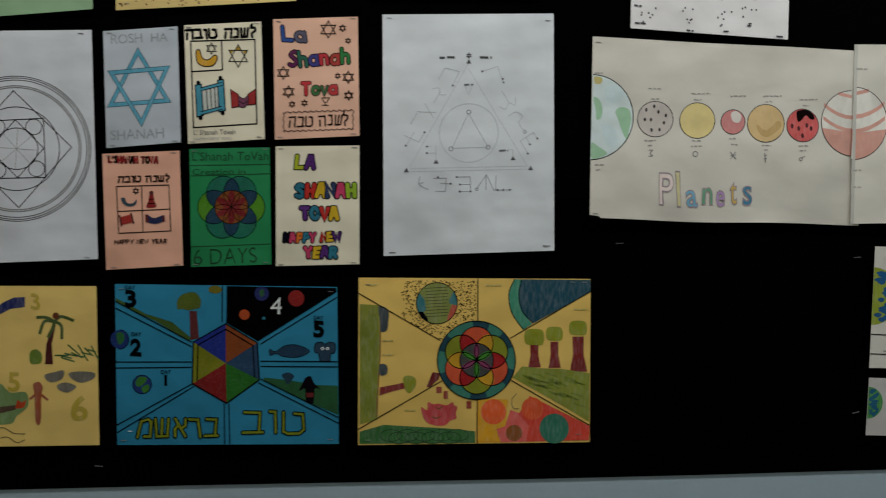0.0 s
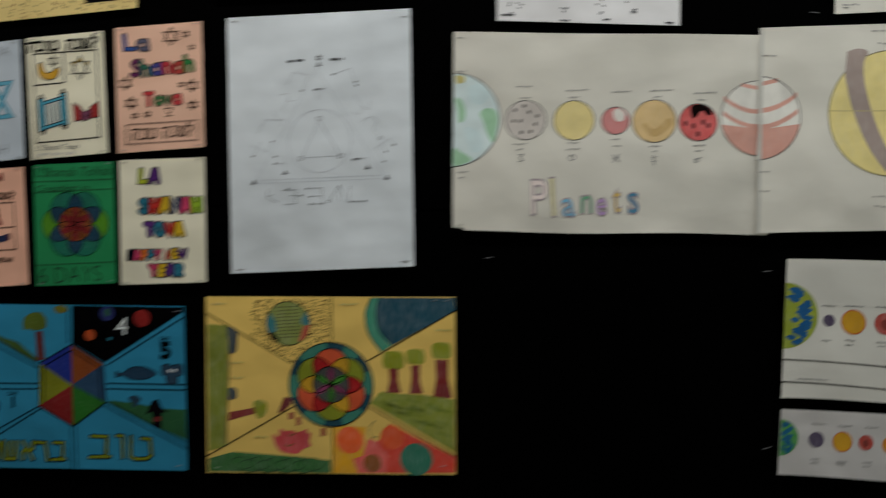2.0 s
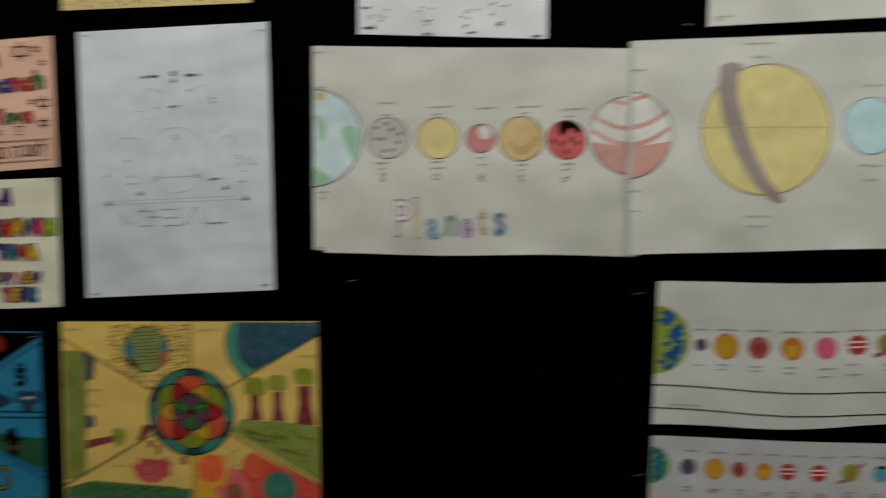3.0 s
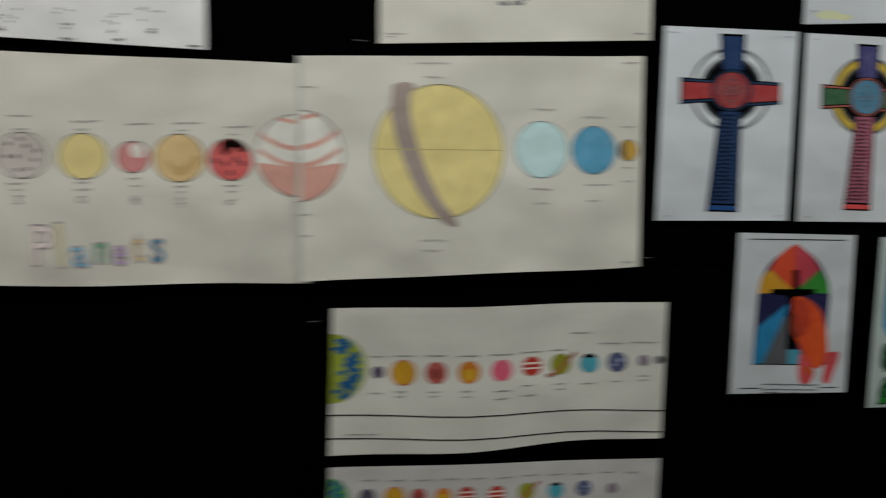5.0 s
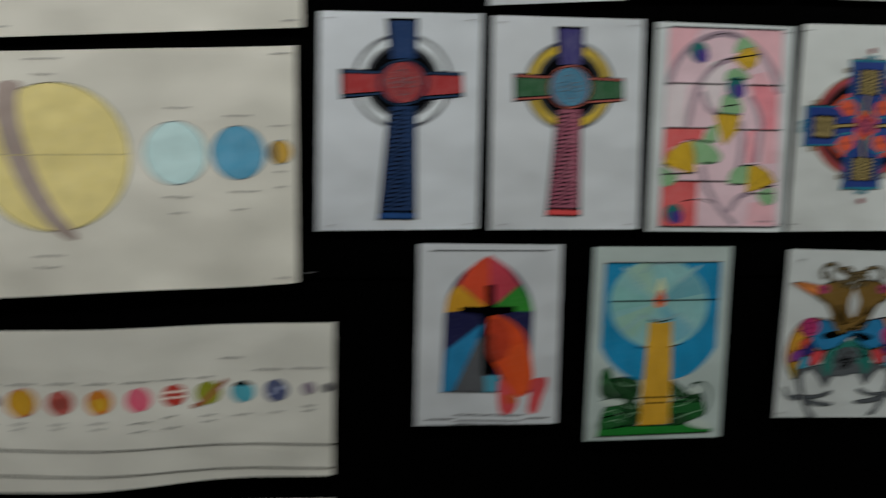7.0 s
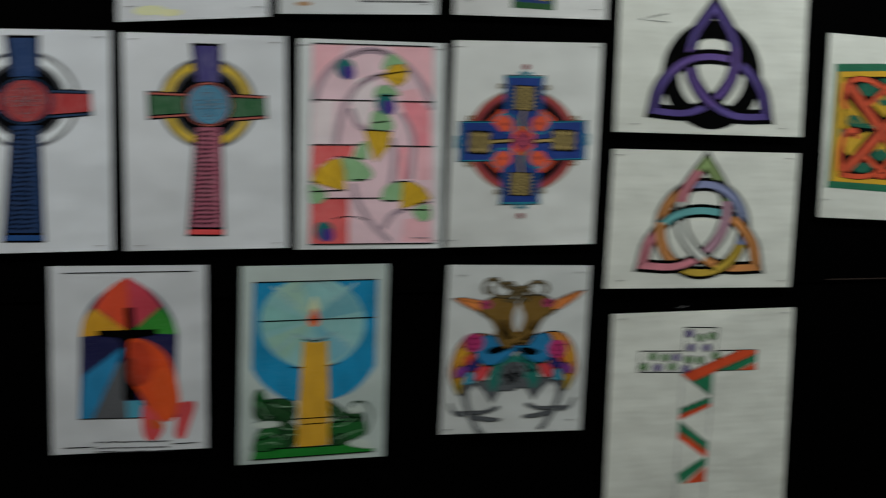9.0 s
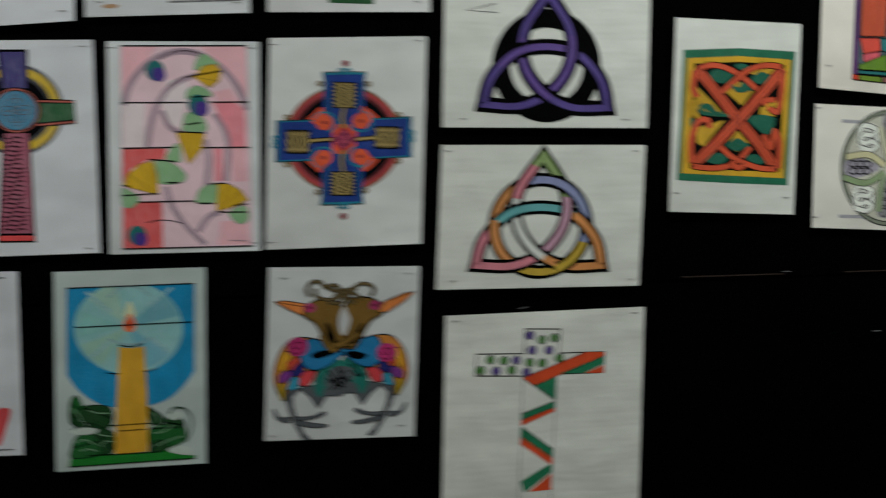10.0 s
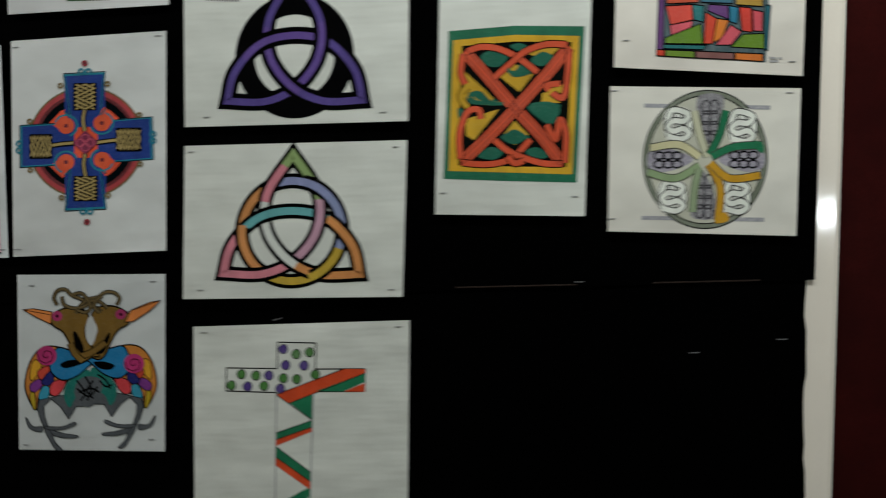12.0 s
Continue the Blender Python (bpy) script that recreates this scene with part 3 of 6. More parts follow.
top_a = Sheet("drawing", "white sheet above the ringed crosses", "drawing", 1.7193, 2.0406, 0.1995, 0.2899, 4.12, -0.98, paper(162, 165, 168), CELTIC)
top_b = Sheet("drawing", "white sheet above the stained-glass design", "drawing", 1.9459, 2.0566, 0.2237, 0.2900, 1.91, -1.50, paper(162, 165, 166), CELTIC)
top_c = Sheet("drawing", "white sheet above the knotwork cross", "drawing", 2.1996, 2.0621, 0.2317, 0.2903, 0.28, -1.95, paper(164, 165, 164), CELTIC)
sage = Sheet("drawing", "plain sage green sheet", "drawing", -0.6036, 1.8938, 0.2591, 0.2601, 8.03, 2.98, paper(106, 134, 104), DAYS)
speckled = Sheet("drawing", "tan sheet with dark speckles", "drawing", -0.2949, 1.9288, 0.2911, 0.2600, 6.52, 3.00, paper(168, 150, 96), DAYS)
speckled_b = Sheet("drawing", "tan sheet with fine marks", "drawing", 0.1171, 1.9712, 0.2900, 0.2601, 3.11, 1.97, paper(170, 152, 104), DAYS)

# ---- drawings: festival cards ----

s = star.units(277, 62, 497, 45, 508, 375, 290, 388)
top, low = [(380, 118), (301, 268), (469, 256)], [(392, 318), (302, 178), (466, 164)]
for tri in (top, low):
    s.lines("star_band_edge", tri + tri[:1], 13, ink(52, 92, 108))
    s.lines("star_band", tri + tri[:1], 9.5, ink(84, 150, 170, "crayon"))
s.text("lettering", "ROSH  HA", 384, 80, 26, ink(112, 118, 124, "pencil"), width=166, turn=3)
s.text("lettering", "SHANAH", 380, 350, 28, ink(112, 118, 124, "pencil"), width=156, turn=2)
s.staples([(0.08, 0.02), (0.92, 0.02), (0.08, 0.98), (0.92, 0.985)])

s = scroll.units(520, 43, 751, 28, 762, 366, 533, 378)
s.handwriting(hebrew("לשנה טובה"), 630, 64, 25, 206, [K], 7.5, turn=3)
s.lines("frame_line", [[(540, 88), (732, 80), (738, 322), (549, 332), (540, 88)], [(632, 84), (635, 168)], [(541, 174), (635, 168)]], 4.0, K)
s.fill("horn", blob((556, 118), (566, 112), (575, 134), (592, 140), (612, 126), (620, 136), (606, 156), (578, 158), (560, 146)), ink(190, 150, 40, "crayon"))
s.lines("horn_outline", blob((556, 118), (566, 112), (575, 134), (592, 140), (612, 126), (620, 136), (606, 156), (578, 158), (560, 146)), 3, K, closed=True)
s.lines("small_star", star_lines(602, 108, 16), 2.5, K)
s.fill("gold_star", [[(655, 113), (668, 113), (661, 124)], [(696, 113), (709, 113), (702, 124)], [(682, 98), (690, 111), (674, 111)]], ink(176, 150, 60))
s.lines("star_outline", star_lines(682, 128, 32), 3, K)
s.fill("scroll_body", [(574, 216), (628, 202), (634, 284), (580, 296)], ink(150, 155, 150))
s.lines("scroll_rule", [[(587 + 12 * i, 222 - 3 * i), (591 + 12 * i, 284 - 3 * i)] for i in range(4)], 3, K)
for x0, y0 in ((562, 212), (628, 198)):
    s.fill("scroll_rod", [(x0 - 8, y0), (x0 + 10, y0 - 3), (x0 + 16, y0 + 86), (x0 - 3, y0 + 90)], ink(76, 152, 172))
    s.lines("rod_outline", [(x0 - 8, y0), (x0 + 10, y0 - 3), (x0 + 16, y0 + 86), (x0 - 3, y0 + 90), (x0 - 8, y0)], 3.5, K)
    s.disc("rod_knob", x0 + 1, y0 - 7, 6, K)
    s.disc("rod_knob", x0 + 8, y0 + 93, 6, K)
for cuff in ([(659, 224), (683, 238), (683, 273), (663, 276)], [(710, 238), (735, 222), (735, 266), (712, 268)]):
    s.fill("cuff", cuff, ink(160, 50, 48))
    s.lines("cuff_outline", cuff, 2.4, K, closed=True)
s.within(s.fill("clasped_shape", blob((684, 244), (697, 250), (711, 243), (712, 262), (700, 275), (685, 271), n=4), ink(120, 70, 96)))
s.lines("clasp_line", [curve((686, 258), (698, 264), (710, 256)), blob((684, 244), (697, 250), (711, 243), (712, 262), (700, 275), (685, 271), n=4)], 2, K)
s.within()
for y0, y1 in ((224, 208), (292, 276)):
    s.lines("rail_outline", [[(570, y0), (634, y1)]], 11, K)
    s.lines("rail", [[(570, y0), (634, y1)]], 6, ink(76, 152, 172))
s.text("lettering", "L' Shanah Tovah", 612, 345, 14, PEN, width=124, turn=1)
s.text("lettering", "HAPPY NEW YEAR", 606, 364, 8, FAINT, width=112, turn=1)
s.staples([(0.06, 0.02), (0.94, 0.015), (0.06, 0.985), (0.93, 0.98)])

s = lash.units(773, 26, 1015, 18, 1018, 357, 781, 364)
rim = ink(40, 26, 36)
s.handwriting("La", 834, 68, 38, 62, [ink(44, 84, 150), ink(96, 96, 116)], 9, 2.6, rim, turn=-4)
s.handwriting("Shanah", 904, 134, 40, 168, [ink(104, 32, 90), ink(44, 110, 90), ink(70, 70, 140), ink(190, 60, 70), ink(176, 70, 60), ink(48, 130, 70)], 8.5, 2.6, rim, turn=3)
s.handwriting("Tova", 905, 221, 33, 96, [ink(186, 50, 56), ink(60, 120, 70), ink(60, 110, 70), ink(190, 66, 70)], 8, 2.4, ink(90, 26, 36))
for x, y, r in ((930, 55, 24), (971, 51, 10), (987, 87, 8), (803, 177, 18), (818, 230, 17), (987, 190, 17), (957, 186, 8), (988, 242, 13), (828, 265, 9), (863, 262, 9)):
    s.lines("small_star", star_lines(x, y, r), 2.6 if r > 12 else 2.0, ink(60, 30, 32))
s.lines("goblet", [curve((911, 248), (922, 262), (934, 248)), [(922, 260), (922, 269)], [(912, 269), (932, 269)], [(911, 248), (934, 248)]], 2, ink(60, 30, 32))
wavy = [(803 + 197 * i / 40, 288 - 4 * i / 40 + 2.5 * math.sin(i * 1.9)) for i in range(41)] + [(1000 + 2 * math.sin(i * 1.7), 284 + 52 * i / 10) for i in range(11)]
wavy += [(1000 - 195 * i / 40, 337 + 4 * i / 40 + 2.5 * math.sin(i * 1.9)) for i in range(41)] + [(805 + 2 * math.sin(i * 1.7), 341 - 53 * i / 10) for i in range(11)]
s.lines("wavy_frame", wavy, 2.0, ink(70, 34, 30))
s.handwriting(hebrew("לשנה טבה"), 902, 313, 28, 166, [ink(52, 28, 28)], 4.2, turn=2)
s.staples([(0.06, 0.02), (0.94, 0.015), (0.06, 0.98), (0.93, 0.98)])

s = pink.units(292, 412, 512, 398, 522, 725, 305, 735)
s.handwriting("L'SHANAH TOVA", 380, 427, 17, 138, [ink(150, 30, 36), ink(120, 30, 36), ink(60, 50, 40), ink(170, 40, 40)], 3.6, 1.2, ink(50, 22, 22))
s.handwriting(hebrew("לשנה טובה"), 410, 480, 16, 146, [ink(50, 20, 20)], 4.4, turn=2)
s.lines("grid_line", [[(333, 502), (482, 496), (487, 626), (340, 633), (333, 502)], [(404, 499), (408, 630)], [(336, 572), (485, 564)]], 2.6, ink(48, 22, 22))
s.fill("horn", blob((346, 536), (356, 534), (364, 548), (380, 548), (390, 538), (388, 552), (372, 558), (354, 552)), ink(60, 84, 98))
s.lines("small_star", star_lines(388, 514, 9), 2, ink(40, 60, 60))
s.fill("robe", blob((428, 518), (436, 518), (440, 540), (446, 558), (418, 560), (424, 540)), ink(140, 34, 32))
s.lines("robe_line", [[(420, 550), (444, 548)], [(424, 538), (440, 536)]], 2, K)
s.disc("robe_top", 432, 519, 6, ink(90, 24, 24))
s.fill("scroll_body", [(344, 588), (372, 580), (378, 602), (348, 610)], ink(160, 48, 40))
s.lines("scroll_rod", [[(342, 582), (348, 614)], [(374, 576), (382, 606)]], 5, ink(90, 24, 22))
s.fill("handshake", blob((418, 580), (440, 590), (466, 582), (466, 598), (444, 606), (420, 600)), ink(32, 44, 84))
s.fill("cuff", [[(414, 580), (422, 580), (424, 602), (416, 602)], [(462, 582), (470, 582), (470, 600), (464, 600)]], ink(96, 30, 34))
s.handwriting("HAPPY NEW YEAR", 402, 656, 11, 146, [ink(50, 22, 22)], 2.6, turn=1)
s.staples([(0.08, 0.02), (0.92, 0.015), (0.1, 0.98), (0.92, 0.985)])

s = green.units(533, 395, 762, 388, 770, 718, 545, 725)
for i in range(6):
    a = radians(60 * i)
    s.disc("lobe", 655 + 48 * math.cos(a), 557 - 46 * math.sin(a), 47, ink(84, 140, 20) if i % 3 == 0 else ink(16, 112, 92))
for i in range(6):
    a = radians(60 * i + 30)
    s.disc("lens", 655 + 41 * math.cos(a), 557 - 40 * math.sin(a), 41, ink(14, 66, 88), squash=0.56, turn=60 * i + 30)
s.disc("centre", 655, 557, 47, ink(126, 74, 20))
for i in range(6):
    a = radians(60 * i + 30)
    s.disc("petal", 655 + 23 * math.cos(a), 557 - 23 * math.sin(a), 24, ink(118, 16, 20), squash=0.42, turn=60 * i + 30)
s.lines("lobe_outline", [ring(655 + 48 * math.cos(radians(60 * i)), 557 - 46 * math.sin(radians(60 * i)), 47) for i in range(6)] + [ring(655, 557, 47)], 1.8, ink(8, 40, 34))
dark = ink(14, 84, 50)
s.text("lettering", "L'Shanah ToVah", 650, 414, 24, dark, width=218, turn=1)
s.text("lettering", "Creation in", 618, 458, 16, dark, width=150, turn=1)
s.lines("ruled_line", [[(536, 441), (764, 436)], [(540, 470), (766, 462)], [(544, 668), (768, 660)]], 2, dark)
s.text("lettering", "6 DAYS", 640, 694, 44, ink(10, 72, 44), width=176, turn=2, fat=-0.012)
s.staples([(0.06, 0.02), (0.94, 0.015), (0.06, 0.98), (0.93, 0.98)])

s = tova.units(783, 388, 1020, 382, 1022, 717, 790, 722)
brights = [ink(90, 40, 120), ink(205, 175, 40), ink(44, 120, 140), ink(190, 50, 40), ink(210, 120, 40), ink(40, 120, 70), ink(196, 70, 110)]
VIO, YEL, AQU, SCA, TAN, GRE, ROS = brights
s.handwriting("LA", 866, 432, 33, 50, [ink(170, 180, 40), VIO], 10, 3.0)
s.handwriting("SHANAH", 926, 510, 33, 164, [AQU, SCA, YEL, ink(50, 70, 110), ROS, ink(150, 180, 50)], 11.5, 3.0, turn=1)
s.handwriting("TOVA", 909, 574, 30, 100, [VIO, AQU, SCA, YEL], 11, 3.0)
s.handwriting("HAPPY NEW", 890, 641, 22, 158, [ink(40, 36, 60), ROS, TAN, AQU, ROS, K, SCA, YEL, VIO], 7.5, 2.6, turn=1)
s.handwriting("YEAR", 914, 684, 26, 84, [ROS, YEL, VIO, AQU], 9.5, 2.8)
s.staples([(0.06, 0.02), (0.94, 0.015), (0.06, 0.985), (0.93, 0.985)])

# ---- ring pattern and pencil triangle ----
s = mandala.units(-166, 85, 262, 65, 285, 712, -140, 732)
cx, cy = 60, 405
soft = ink(96, 98, 100, "pencil")
s.lines("ring", [ring(cx, cy, r * 1.0, n=96) for r in (203, 198, 192)], 2.2, ink(74, 76, 78))
s.lines("ring", [ring(cx, cy, r, n=96) for r in (176, 171)], 3, soft)
s.lines("diamond", [[(50, 243), (210, 397), (68, 570), (-92, 410), (50, 243)]], 2.4, ink(40, 40, 44))
s.lines("ring", [ring(cx, cy, 117)], 2.2, ink(40, 40, 44))
s.lines("square", [[(-22, 330), (132, 318), (140, 484), (-18, 490), (-22, 330)]], 2.6, ink(40, 40, 44))
s.lines("small_diamond", [[(56, 324), (134, 402), (64, 486), (-14, 408), (56, 324)]], 2.2, ink(40, 40, 44))
s.lines("small_ring", [ring(106, 343, 22), ring(115, 460, 22), ring(6, 346, 22), ring(10, 466, 22)], 2.2, ink(40, 40, 44))
s.lines("ring", [ring(cx, cy, 58)], 2.2, ink(40, 40, 44))
s.lines("spoke", [[(cx - 58 * math.cos(radians(a)), cy - 58 * math.sin(radians(a))), (cx + 58 * math.cos(radians(a)), cy + 58 * math.sin(radians(a)))] for a in (3, 48, 93, 138)], 1.6, FAINT)
s.staples([(0.93, 0.015), (0.93, 0.99)])

s = triangle.units(35, 22, 720, 15, 718, 965, 55, 972)
faint = ink(138, 143, 148, "pencil")
s.lines("long_side", [[(378, 212), (148, 625)], [(378, 236), (610, 622)], [(150, 628), (612, 624)], [(130, 640), (640, 636)]], 2.2, ink(150, 155, 160, "pencil"))
s.lines("circle", [ring(380, 490, 116, n=72)], 3.2, ink(150, 155, 160, "pencil"))
s.lines("inner_triangle", [[(378, 412), (314, 550), (456, 547), (378, 412)]], 2.8, faint)
s.lines("joint", [ring(379, 407, 8), ring(310, 552, 8), ring(456, 547, 8), ring(602, 487, 6), ring(412, 714, 5)], 2.6, ink(110, 112, 116, "pencil"))
for x, y in ((378, 207), (137, 635), (625, 633), (252, 602), (555, 592)):
    s.fill("pointer", [(x, y - 11), (x + 10, y + 8), (x - 10, y + 8)], ink(96, 98, 102))
s.lines("small_star", star_lines(379, 183, 9), 4, PEN)
s.bars("title_bar", [(262, 322, 192), (422, 470, 190)], ink(84, 86, 90), 9)
strokes = [[(258, 278), (284, 232), (342, 246), (314, 302)], [(432, 246), (494, 226), (514, 290)], curve((234, 314), (262, 312), (264, 336), (290, 338)), [(268, 324), (240, 370)],
           curve((502, 386), (524, 396), (540, 372), (562, 380), (564, 350)), [(510, 324), (540, 372)], [(206, 372), (240, 430)], [(178, 404), (250, 408)], [(150, 454), (176, 410)],
           [(134, 538), (166, 484)], [(124, 496), (184, 524), (206, 486)], curve((536, 424), (566, 408), (592, 424), (578, 452), (602, 486)), [(614, 574), (584, 524), (636, 490), (652, 514)], [(606, 508), (622, 536)],
           [(252, 604), (250, 540)], [(214, 542), (232, 542)], [(214, 568), (250, 568)], [(556, 592), (554, 558), (534, 558)], [(362, 298), (378, 338), (394, 298)]]
s.lines("glyph", strokes, 2.4, ink(146, 150, 154, "pencil"))
s.lines("glyph", [curve((190, 660), (188, 692), (224, 712)), [(188, 690), (204, 684)], [(242, 668), (292, 668), (290, 720), (250, 720)], [(270, 688), (310, 690)], [(334, 664), (386, 664), (388, 722), (346, 722)], [(344, 694), (388, 694)],
                  [(412, 712), (450, 656), (480, 720)], [(448, 658), (448, 716)], [(488, 660), (486, 718), (552, 718)]], 2.8, ink(124, 128, 132, "pencil"))
for x, y in ((134, 538), (206, 486), (216, 542), (216, 568), (432, 246), (316, 302), (652, 514), (622, 538), (614, 574), (310, 690), (334, 664), (346, 694), (346, 722), (388, 722), (494, 718), (516, 718), (542, 718), (514, 276), (518, 290), (260, 664)):
    s.disc("dot", x, y, 4.0, ink(108, 110, 114))
s.bars("note_bar", [(500, 534, 562), (360, 396, 298)], ink(112, 114, 118), 7)
s.bars("name_bar", [(76, 100, 958), (672, 700, 946)], PEN, 4)
s.staples([(0.04, 0.015), (0.965, 0.03), (0.05, 0.985), (0.95, 0.98)])

# ---- creation drawings ----
s = blue.units(347, 40, 1028, 38, 1033, 522, 360, 524)
c = (684, 275)
hexagon = [(683, 155), (780, 212), (787, 325), (687, 397), (583, 338), (585, 212)]
s.fill("night_sky", [(688, 41), (1026, 41), (1026, 52), (782, 208), (684, 152)], ink(12, 12, 18))
s.fill("hill", [(350, 82), (440, 128), (520, 152), (578, 200), (572, 208), (470, 150), (350, 94)], ink(70, 98, 36, "marker"))
s.fill("hill", [(800, 318), (880, 326), (960, 340), (1030, 342), (1031, 432), (930, 390), (800, 326)], ink(40, 96, 58, "marker"))
s.disc("sun", 650, 52, 20, ink(120, 116, 30), squash=0.6)
s.fill("trunk", [(572, 118), (594, 118), (602, 200), (576, 206)], ink(98, 42, 44, "marker"))
s.fill("palm_crown", blob((536, 84), (556, 66), (588, 62), (606, 82), (604, 106), (588, 112), (570, 116), (550, 112), (536, 112)), ink(92, 108, 30, "marker"))
for x, y, r, m in ((793, 62, 22, ink(32, 44, 104)), (900, 75, 25, ink(140, 28, 24)), (740, 127, 16, ink(178, 84, 36)), (800, 137, 5, ink(50, 130, 150))):
    s.disc("planet", x, y, r, m)
s.fill("land", blob((786, 54), (798, 48), (800, 66), (790, 72)), ink(44, 96, 60))
s.text("numeral", "4", 838, 98, 52, ink(170, 176, 180))
s.disc("globe", 364, 206, 28, ink(20, 56, 118))
s.fill("land", blob((354, 188), (372, 186), (378, 206), (364, 222), (356, 208)), ink(44, 110, 60))
s.disc("globe", 432, 341, 28, ink(22, 60, 120))
s.fill("land", [blob((412, 336), (424, 318), (446, 322), (436, 340), (420, 348)), blob((430, 352), (450, 340), (452, 358), (438, 366))], ink(60, 124, 50))
s.lines("globe_outline", [ring(432, 341, 28), oval(362, 206, 29, a0=-90, a1=90)], 2.4, K)
s.fill("fish", blob((818, 232), (836, 238), (866, 220), (904, 218), (942, 236), (908, 254), (864, 254), (838, 244), (820, 250)), ink(26, 66, 92))
s.lines("fish_outline", blob((818, 232), (836, 238), (866, 220), (904, 218), (942, 236), (908, 254), (864, 254), (838, 244), (820, 250)), 2, K, closed=True)
elephant = ink(38, 70, 92)
s.fill("elephant", [blob((960, 214), (978, 208), (990, 214), (1004, 208), (1022, 214), (1020, 240), (1008, 244), (1004, 266), (976, 266), (970, 244), (958, 238))], elephant)
s.lines("elephant_outline", blob((960, 214), (978, 208), (990, 214), (1004, 208), (1022, 214), (1020, 240), (1008, 244), (1004, 266), (976, 266), (970, 244), (958, 238)), 2.4, K, closed=True)
for x in (982, 998):
    s.disc("eye", x, 228, 5, ink(170, 176, 178))
    s.disc("pupil", x, 229, 2, K)
s.fill("bush", blob((856, 310), (876, 302), (894, 312), (886, 326), (880, 336), (870, 336), (866, 326)), ink(24, 62, 82))
s.fill("standing_shape", blob((930, 318), (946, 314), (956, 334), (974, 352), (958, 352), (954, 396), (932, 392), (928, 352), (910, 358), (920, 334)), ink(40, 32, 42))
s.fill("standing_shape_band", [(932, 364), (954, 364), (954, 378), (932, 378)], ink(110, 28, 30))
for (x, y, d, big, yy) in ((393, 50, "3", 395, 83), (413, 190, "2", 412, 230), (503, 303, "1", 502, 328), (970, 133, "5", 970, 168)):
    s.text("lettering", "DAY", x, y, 12, K, width=30, fat=0.02)
    s.text("numeral", d, big, yy, 30 if d == "1" else 46, K, width=None if d == "1" else 34, fat=0.05)
pairs = [((672, 40), (672, 150)), ((687, 40), (687, 150)), ((782, 206), (1026, 52)), ((790, 216), (1027, 70)), ((790, 268), (1030, 268)), ((790, 284), (1030, 284)), ((790, 322), (1031, 440)), ((784, 334), (1032, 458)),
         ((680, 398), (682, 522)), ((694, 398), (698, 522)), ((583, 338), (358, 464)), ((588, 346), (360, 486)), ((350, 274), (580, 272)), ((351, 292), (580, 288)), ((350, 92), (580, 212)), ((350, 112), (580, 226))]
s.lines("divider", [list(p) for p in pairs], 3.2, ink(10, 24, 34))
fills = [ink(140, 76, 24), ink(38, 74, 104), ink(40, 112, 34), ink(128, 22, 24), ink(128, 132, 22), ink(26, 52, 140)]
for i in range(6):
    s.fill("wedge", [hexagon[i], hexagon[(i + 1) % 6], c], fills[i])
inner = [((x - c[0]) * 0.86 + c[0], (y - c[1]) * 0.86 + c[1]) for x, y in hexagon]
s.lines("hexagon_line", [hexagon + hexagon[:1], inner[0:3], inner[4:6] + inner[:1]], 4, ink(20, 16, 24))
s.bars("corner_mark", [(392, 404, 482)], ink(160, 170, 176), 3)
for body, x, y, size, width in (("טוב", 832, 455, 66, 190), ("בראשמ", 540, 472, 54, 240)):
    s.handwriting(hebrew(body), x, y, size, width, [ink(128, 138, 24)], 7, 3.2, ink(14, 26, 18), shake=0.03)
s.staples([(0.03, 0.03), (0.97, 0.03), (0.03, 0.97), (0.96, 0.97)])

s = yellow.units(12, 30, 985, 28, 972, 708, 18, 715)
dice = random.Random(11)
dots_paths = []
for _ in range(950):
    x, y = dice.uniform(190, 498), dice.uniform(36, 290)
    if math.dist((x, y), (335, 133)) > 88 and math.dist((x, y), (500, 367)) > 168 and y < 95 + (x - 12) * 0.571 - 4 and x > 190 + 20 * math.sin(y / 18):
        a = dice.uniform(0, 3.1)
        dots_paths.append([(x, y), (x + 5 * math.cos(a), y + 5 * math.sin(a))])
s.lines("speckle", dots_paths, 3.6, ink(52, 34, 26), joined=True)
s.disc("globe", 335, 133, 85, ink(128, 138, 76, "crayon"))
s.fill("sea", [oval(335, 133, 84, a0=150, a1=215) + [(290, 160), (285, 120)], oval(335, 133, 84, a0=-5, a1=35) + [(385, 120), (388, 134)]], ink(54, 118, 124, "crayon"))
s.fill("land", [oval(335, 133, 84, a0=300, a1=355) + [(396, 140), (378, 196)]], ink(176, 84, 60, "crayon"))
s.fill("shadow_patch", [oval(335, 133, 84, a0=205, a1=245) + [(298, 196), (278, 168)]], ink(28, 26, 48))
s.lines("globe_hatching", [[(285 + 3 * (i % 3), 72 + 13 * i), (382 - 4 * (i % 2), 66 + 13 * i)] for i in range(10)], 2.4, ink(74, 64, 44))
s.lines("globe_outline", [ring(335, 133, 85)], 4, ink(44, 52, 40))
s.fill("pale_crescent", [(660, 32)] + curve((660, 32), (636, 92), (648, 170), (696, 240)) + curve((734, 216), (690, 160), (678, 90), (690, 32)), ink(70, 142, 118, "crayon"))
s.fill("dark_disc", curve((690, 32), (678, 90), (690, 160), (738, 214)) + [(984, 80), (984, 32)], ink(22, 76, 92, "crayon"))
s.lines("disc_outline", [curve((660, 32), (636, 92), (648, 170), (696, 240)), curve((690, 32), (678, 90), (690, 160), (738, 214))], 4, ink(26, 50, 50))
